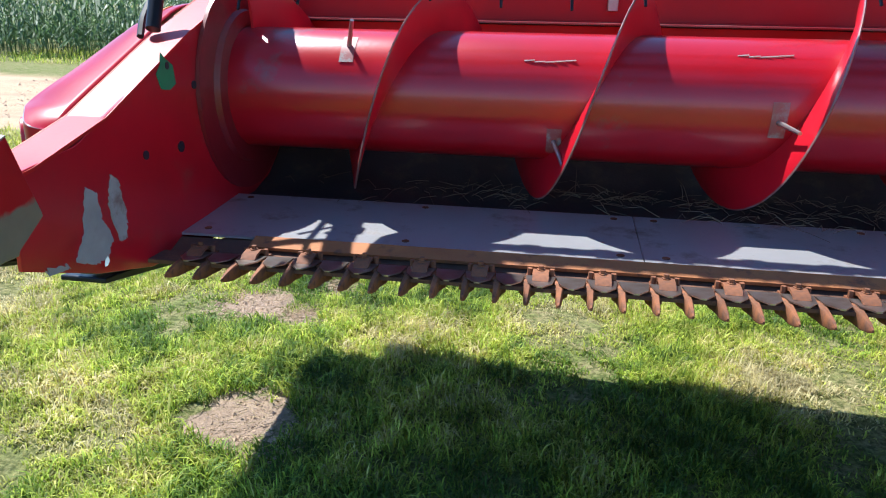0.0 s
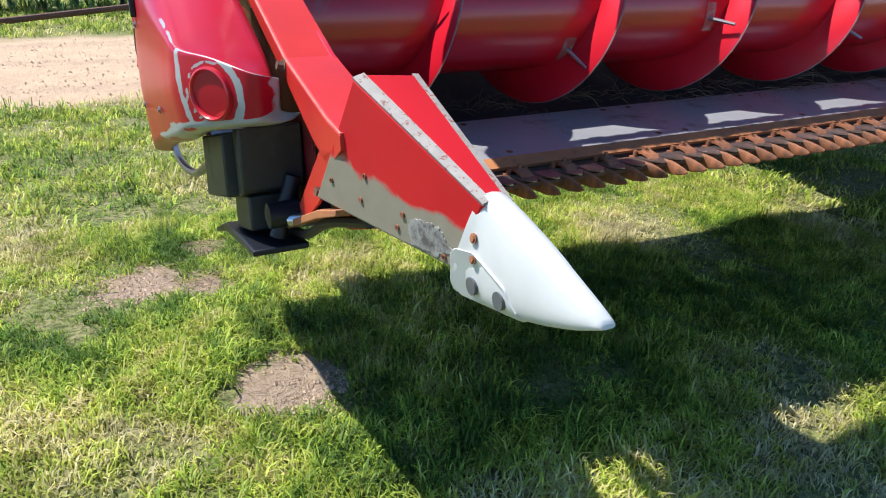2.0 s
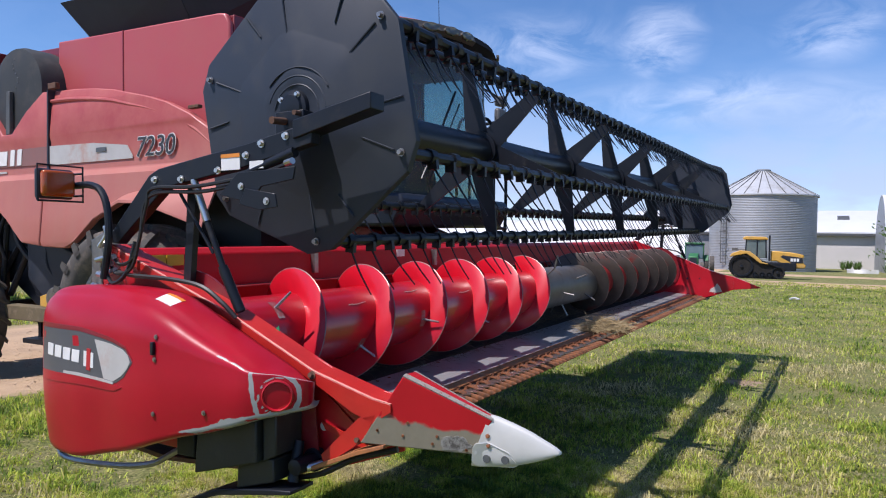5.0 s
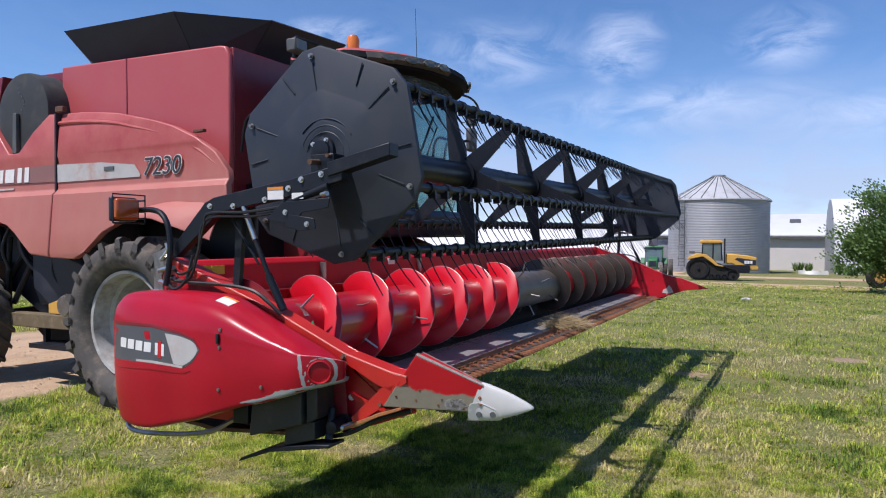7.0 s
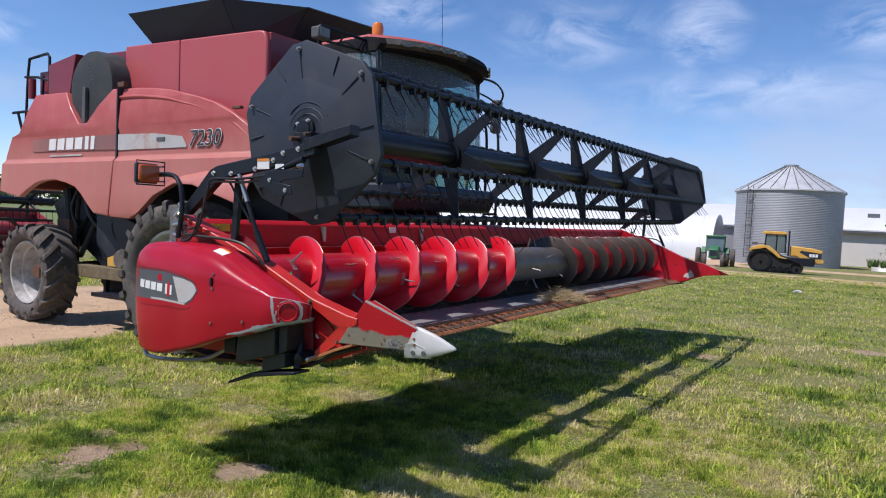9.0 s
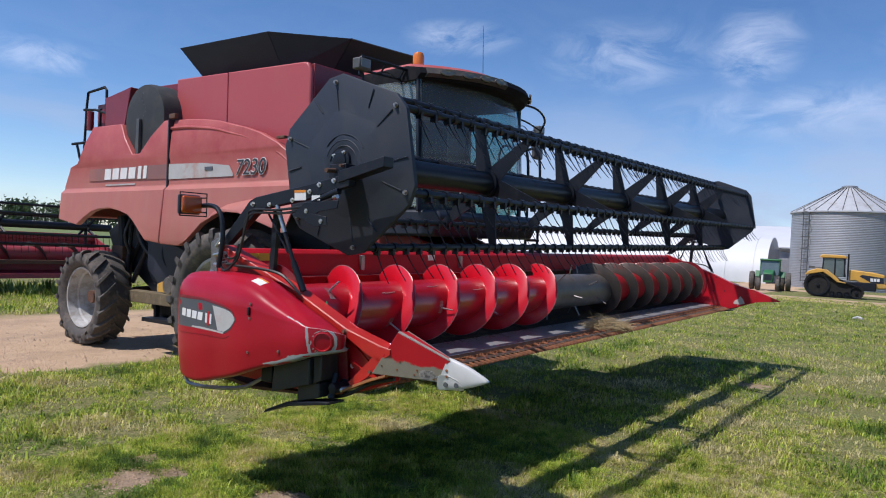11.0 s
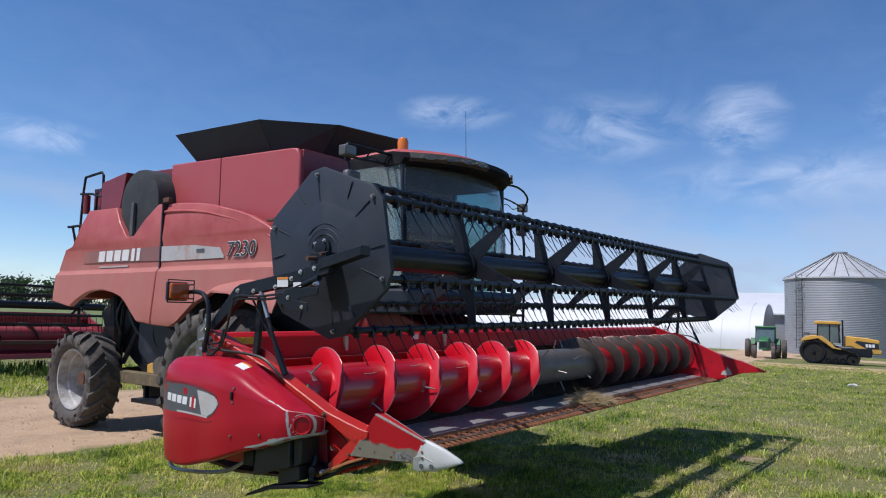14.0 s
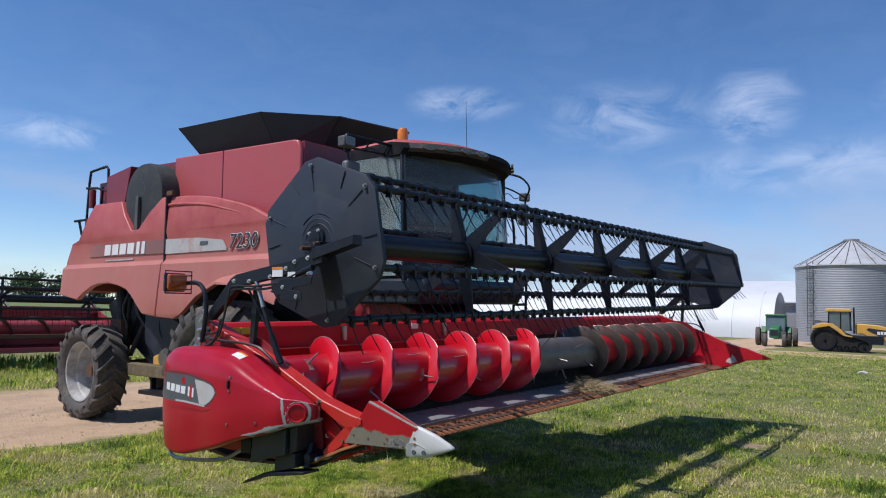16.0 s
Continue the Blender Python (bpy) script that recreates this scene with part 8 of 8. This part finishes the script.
            part("cab_post", bm, M["black_steel"], t)
    bm = bm_new()
    rod(bm, (0.22, -0.62, 1.3), (0.22, -0.62, 3.18), 0.06, n=10)
    part("exhaust_pipe", bm, M["black_steel"], t)
    bm = bm_new()
    rod(bm, (-1.5, 0.9, 2.1), (-2.1, 1.1, 2.1), 0.03, n=6)
    box(bm, (-2.4, 0.95, 2.0), (-2.0, 1.2, 2.2))
    part("rear_light_bar", bm, M["grey_plastic"], t)
    FRAME[0] = IDENT


M["belt"] = material("dry_black_rubber", (0.022, 0.021, 0.021), 0.95, alt=(0.040, 0.037, 0.034), scale=5, spec=0.1)
M["cab_dark"] = material("dark_cab_glass", (0.09, 0.125, 0.13), 0.08, alt=(0.14, 0.18, 0.18), scale=1.5, coat=0.6)
yellow_tractor()


def green_tractor():
    FRAME[0] = Matrix.Translation((48.6, 6.65, 0.0)) @ Matrix.Rotation(radians(187), 4, "Z") @ Matrix.Scale(0.76, 4)
    t = thing("wheeled_tractor", "green farm tractor with a cab, seen nose on", "tractor")
    for px, r, w, hy in ((-1.1, 0.82, 0.42, 1.0), (-1.1, 0.82, 0.40, 1.5), (1.5, 0.55, 0.30, 0.75)):
        for s in (-1, 1):
            bm = bm_new()
            y = s * hy
            lathe(bm, [(-w / 2, r * 0.6), (-w / 2, r * 0.95), (-w / 3, r), (w / 3, r), (w / 2, r * 0.95), (w / 2, r * 0.6)], (px, y, r), "y", 28, ring=True)
            tw = part("wheel", bm, M["rubber"], t, "black lugged tyre")
            bm = bm_new()
            lathe(bm, [(-w * 0.3, r * 0.6), (-w * 0.1, r * 0.5), (w * 0.1, r * 0.5), (w * 0.3, r * 0.6)], (px, y, r), "y", 20)
            part("rim", bm, M["yellow_paint"], tw)
    bm = bm_new()
    prism(bm, [(-0.1, 0.9), (-0.1, 1.85), (1.7, 1.72), (2.0, 1.55), (2.0, 0.75)], "y", -0.40, 0.40)
    part("hood", bm, M["green_paint"], t, bevel=0.05)
    bm = bm_new()
    box(bm, (2.0, -0.3, 0.95), (2.03, 0.3, 1.45))
    part("grille", bm, M["black"], t)
    bm = bm_new()
    prism(bm, [(-1.6, 1.35), (-1.5, 2.65), (-0.25, 2.65), (0.0, 1.35)], "y", -0.75, 0.75)
    part("cab_glass", bm, M["cab_dark"], t, bevel=0.03)
    bm = bm_new()
    box(bm, (-1.7, -0.85, 2.63), (-0.1, 0.85, 2.82))
    part("cab_roof", bm, M["green_paint"], t, bevel=0.06)
    for px in (-1.55, -0.2):
        for s in (-1, 1):
            bm = bm_new()
            rod(bm, (px, s * 0.76, 1.3), (px, s * 0.76, 2.66), 0.05, n=6)
            part("cab_post", bm, M["green_paint"], t)
    for s in (-1, 1):
        bm = bm_new()
        prism(bm, [(-2.0, 1.2), (-1.7, 1.72), (-0.6, 1.72), (-0.3, 1.2), (-0.5, 1.2), (-0.75, 1.6), (-1.6, 1.6), (-1.8, 1.2)], "y", s * 0.85, s * 1.2)
        part("fender", bm, M["green_paint"], t)
    FRAME[0] = IDENT


green_tractor()
# machine parked under the tree
FRAME[0] = Matrix.Translation((40.5, -6.2, 0)) @ Matrix.Rotation(radians(25), 4, "Z")
impl = thing("parked_implement", "yellow and black implement parked under the tree", "farm implement")
bm = bm_new()
lathe(bm, [(-0.22, 0.3), (-0.22, 0.5), (-0.14, 0.56), (0.14, 0.56), (0.22, 0.5), (0.22, 0.3)], (0, 0, 0.56), "x", 28, ring=True)
tw = part("wheel", bm, M["belt"], impl, "black tyre")
bm = bm_new()
lathe(bm, [(-0.2, 0.3), (-0.05, 0.22), (0.05, 0.05)], (0, 0, 0.56), "x", 20)
part("rim", bm, M["yellow_paint"], tw)
bm = bm_new()
box(bm, (-0.4, -2.6, 0.55), (0.5, -0.5, 1.05))
part("deck", bm, M["yellow_paint"], impl, bevel=0.05)
FRAME[0] = IDENT
tree(34.4, -7.2, 4.95, 3.0, 3, "leafy green tree with low branches on the lawn", 4200, 15, 0.10, 44)


# second header parked beyond the track
M["red_old"] = material("dull_dusty_red_paint", (0.34, 0.045, 0.062), 0.5, alt=(0.27, 0.034, 0.046), scale=2, dirt=(0.16, 0.07, 0.055), dirt_scale=3, dirt_low=0.5, dirt_high=0.8)


def parked_header():
    FRAME[0] = Matrix.Translation((2.2, 16.0, 0.0)) @ Matrix.Rotation(radians(3), 4, "Z")
    h = thing("parked_header", "dusty red spare header with a black reel, parked on grass", "grain header")
    bm = bm_new()
    prism(bm, [(1.1, 0.55), (1.15, 1.55), (1.35, 1.55), (1.35, 0.5), (0.3, 0.42), (0.3, 0.5)], "x", -5.5, 5.5)
    part("back_sheet", bm, M["red_old"], h, bevel=0.01)
    bm = bm_new()
    lathe(bm, [(-5.4, 0.2), (5.4, 0.2)], (0, 0.75, 1.0), "x", 24)
    part("auger", bm, M["red_old"], h)
    bm = bm_new()
    for k in range(140):
        a0, a1 = k * 0.5, (k + 1) * 0.5
        x0, x1 = -5.3 + k * 0.0755, -5.3 + (k + 1) * 0.0755
        q = [(x0, 0.75 + 0.2 * math.cos(a0), 1.0 + 0.2 * math.sin(a0)), (x0, 0.75 + 0.33 * math.cos(a0), 1.0 + 0.33 * math.sin(a0)), (x1, 0.75 + 0.33 * math.cos(a1), 1.0 + 0.33 * math.sin(a1)), (x1, 0.75 + 0.2 * math.cos(a1), 1.0 + 0.2 * math.sin(a1))]
        bm.faces.new([bm.verts.new(p) for p in q])
    part("flight", bm, M["flight_worn"], h)
    for z0, z1, y in ((0.40, 0.52, 0.0), (1.40, 1.58, 1.0), (0.75, 0.86, 0.2)):
        bm = bm_new()
        box(bm, (-5.5, y, z0), (5.5, y + 0.12, z1))
        part("cross_beam", bm, M["red_old"] if z0 != 0.75 else M["rust_dark"], h, "dusty red cross beam", bevel=0.01)
    for x in (-5.5, -1.8, 1.8, 5.4):
        bm = bm_new()
        prism(bm, [(-0.3, 0.5), (0.1, 1.15), (1.3, 1.62), (1.3, 0.35), (0.1, 0.35)], "x", x, x + 0.05)
        part("end_sheet", bm, M["red_old"], h)
        bm = bm_new()
        rod(bm, (x, 0.6, 0.02), (x, 0.6, 0.5), 0.05, n=8)
        box(bm, (x - 0.15, 0.4, 0.0), (x + 0.15, 0.8, 0.04))
        part("stand", bm, M["black_steel"], h)
    bm = bm_new()
    lathe(bm, [(-5.3, 0.10), (5.3, 0.10)], (0, 0.1, 1.78), "x", 18)
    rl = part("reel", bm, M["black_steel"], h, "black reel tube")
    for k in range(6):
        a = 0.5 + k * math.pi / 3
        y, z = 0.1 + 0.5 * math.cos(a), 1.78 + 0.5 * math.sin(a)
        bm = bm_new()
        rod(bm, (-5.3, y, z), (5.3, y, z), 0.035, n=6)
        for q in range(60):
            x = -5.2 + q * 0.176
            rod(bm, (x, y, z), (x, y - 0.05, z - 0.22), 0.008, 0.004, n=4, caps=False)
        part("bat", bm, M["black_steel"], rl, "tine bar with hanging tines")
        for x in (-4.6, -2.3, 0.0, 2.3, 4.6):
            bm = bm_new()
            rod(bm, (x, 0.1, 1.78), (x, y, z), 0.05, 0.03, n=5)
            part("reel_arm", bm, M["black_steel"], rl)
    FRAME[0] = IDENT


parked_header()


def header_trailer():
    """The carrier under the spare header: two wheels and a drawbar."""
    t = thing("header_trailer", "rusty header trailer with black tyres and a long drawbar", "trailer", (1.6, 14.8, 0))
    bm = bm_new()
    rod(bm, (-2.4, 12.7, 0.10), (1.3, 14.25, 0.36), 0.055, n=8)
    part("drawbar", bm, M["rust_dark"], t, "long brown drawbar")
    bm = bm_new()
    box(bm, (1.25, 14.25, 0.30), (1.37, 15.7, 0.42))
    box(bm, (1.30, 14.62, 0.34), (2.4, 14.74, 0.44))
    part("chassis", bm, M["black_steel"], t, "dark trailer frame", bevel=0.01)
    for x, y in ((1.90, 14.50), (1.42, 15.10)):
        bm = bm_new()
        lathe(bm, [(-0.06, 0.20), (-0.10, 0.24), (-0.10, 0.31), (-0.06, 0.34), (0.06, 0.34), (0.10, 0.31), (0.10, 0.24), (0.06, 0.20)], (x, y, 0.33), "y", 28, ring=True)
        tyre = part("wheel", bm, M["belt"], t, "black trailer tyre", smooth=40)
        bm = bm_new()
        lathe(bm, [(0.06, 0.02), (0.06, 0.19), (-0.07, 0.215), (-0.075, 0.195), (-0.02, 0.17), (0.02, 0.08), (-0.03, 0.06), (-0.03, 0.01)], (x, y, 0.33), "y", 24)
        part("rim", bm, M["rim"], tyre, "pale steel rim")


header_trailer()
# litter on the lawn
bm = bm_new()
sweep(bm, curve_points([(25.0, -0.4, 0.06), (25.1, -0.55, 0.09), (25.0, -0.7, 0.06)]), 0.04, 6)
tagged(part("paper_scrap", bm, M["white"]), "pale scrap lying on the lawn", "litter")

# crop field, corn, distant trees
bm = bm_new()
box(bm, (-40, 24, -0.2), (400, 420, 0.45))
tagged(part("crop_field", bm, M["crop"], smooth=0), "low green-yellow crop field behind the yard", "field", "", "structure")


def corn_field():
    rg = random.Random(9)
    b = bm_new()
    for row in range(9):
        y = 16.0 + row * 0.76
        x = -34.0
        while x < -3.5:
            x += rg.uniform(0.14, 0.30)
            h = rg.uniform(1.7, 2.35)
            p = Vector((x, y + rg.uniform(-0.06, 0.06), 0))
            rod(b, p, p + Vector((rg.uniform(-0.05, 0.05), 0, h)), 0.013, 0.006, n=3, caps=False)
            for k in range(7):
                z = h * (0.12 + 0.12 * k)
                a = rg.uniform(0, 2 * math.pi)
                d = Vector((math.cos(a), math.sin(a), 0))
                w = Vector((-d.y, d.x, 0)) * 0.035
                q0, q1, q2 = p + Vector((0, 0, z)), p + d * 0.25 + Vector((0, 0, z + 0.22)), p + d * rg.uniform(0.4, 0.6) + Vector((0, 0, z + rg.uniform(-0.1, 0.1)))
                v = [b.verts.new(q) for q in (q0 - w * 0.5, q0 + w * 0.5, q1 + w, q1 - w, q2)]
                b.faces.new((v[0], v[1], v[2], v[3]))
                b.faces.new((v[3], v[2], v[4]))
    return part("corn_rows", b, M["corn"], smooth=0)


tagged(corn_field(), "rows of tall green corn beside the track", "corn", "", "stuff")


def far_woods(name, x0, x1, y0, y1, h, count, seed):
    rg = random.Random(seed)
    b = bm_new()
    for _ in range(count):
        t = rg.random()
        c = Vector((x0 + (x1 - x0) * t + rg.uniform(-6, 6), y0 + (y1 - y0) * t + rg.uniform(-6, 6), 0))
        hh = h * rg.uniform(0.5, 1.1)
        rod(b, c, c + Vector((0, 0, hh * 0.5)), 0.2, 0.1, n=4, caps=False)
        leaf_cards(b, [c + Vector((rg.gauss(0, hh * 0.2), rg.gauss(0, hh * 0.2), hh * rg.uniform(0.25, 0.95))) for _ in range(26)], hh * 0.10, rg, 11)
    return tagged(part(name, b, M["leaf_far"], smooth=0), "line of broad-leaved trees along the horizon", "trees", "", "stuff")


far_woods("far_trees", 120, 420, 330, 300, 12, 90, 5)
far_woods("far_trees", -260, 60, 380, 390, 12, 130, 6)


def weeds(name, x0, x1, y0, y1, count, h, seed, label):
    """Tall weeds along a wall or edge, as many narrow leaves."""
    rg = random.Random(seed)
    b = bm_new()
    for _ in range(count):
        c = Vector((rg.uniform(x0, x1), rg.uniform(y0, y1), 0))
        for _ in range(10):
            a = rg.uniform(0, 2 * math.pi)
            d = Vector((math.cos(a), math.sin(a), 0))
            w = Vector((-d.y, d.x, 0)) * h * 0.045
            z = h * rg.uniform(0.4, 1.0)
            q0, q1, q2 = c, c + d * h * 0.18 + Vector((0, 0, z * 0.6)), c + d * h * rg.uniform(0.25, 0.5) + Vector((0, 0, z))
            v = [b.verts.new(q) for q in (q0 - w * 0.5, q0 + w * 0.5, q1 + w, q1 - w, q2)]
            b.faces.new((v[0], v[1], v[2], v[3]))
            b.faces.new((v[3], v[2], v[4]))
    tagged(part(name, b, M["leaf"], smooth=0), label, "weeds", "", "stuff")


weeds("shed_weeds", 64.0, 66.0, -10.5, -5.5, 60, 1.1, 31, "rough weeds along the arched shed")
weeds("shed_weeds", 74.0, 77.0, -4.0, -2.5, 20, 1.0, 32, "rough weeds by the barn wall")
weeds("header_weeds", -4.0, 8.0, 15.0, 18.0, 260, 0.35, 33, "rough grass and weeds round the parked header")
# pale sheet lying by the barn
bm = bm_new()
loft(bm, [[(64.2 + 0.15 * math.sin(k), -5.0 + k * 0.28, -0.02), (64.3, -5.0 + k * 0.28, 0.30 + 0.06 * math.sin(k * 2.1)), (65.4, -5.0 + k * 0.28, 0.28 + 0.05 * math.cos(k * 1.7)), (65.6, -5.0 + k * 0.28, -0.02)] for k in range(9)])
tagged(part("folded_tarp", bm, M["white"], smooth=50), "pale folded tarp lying by the barn", "tarp")
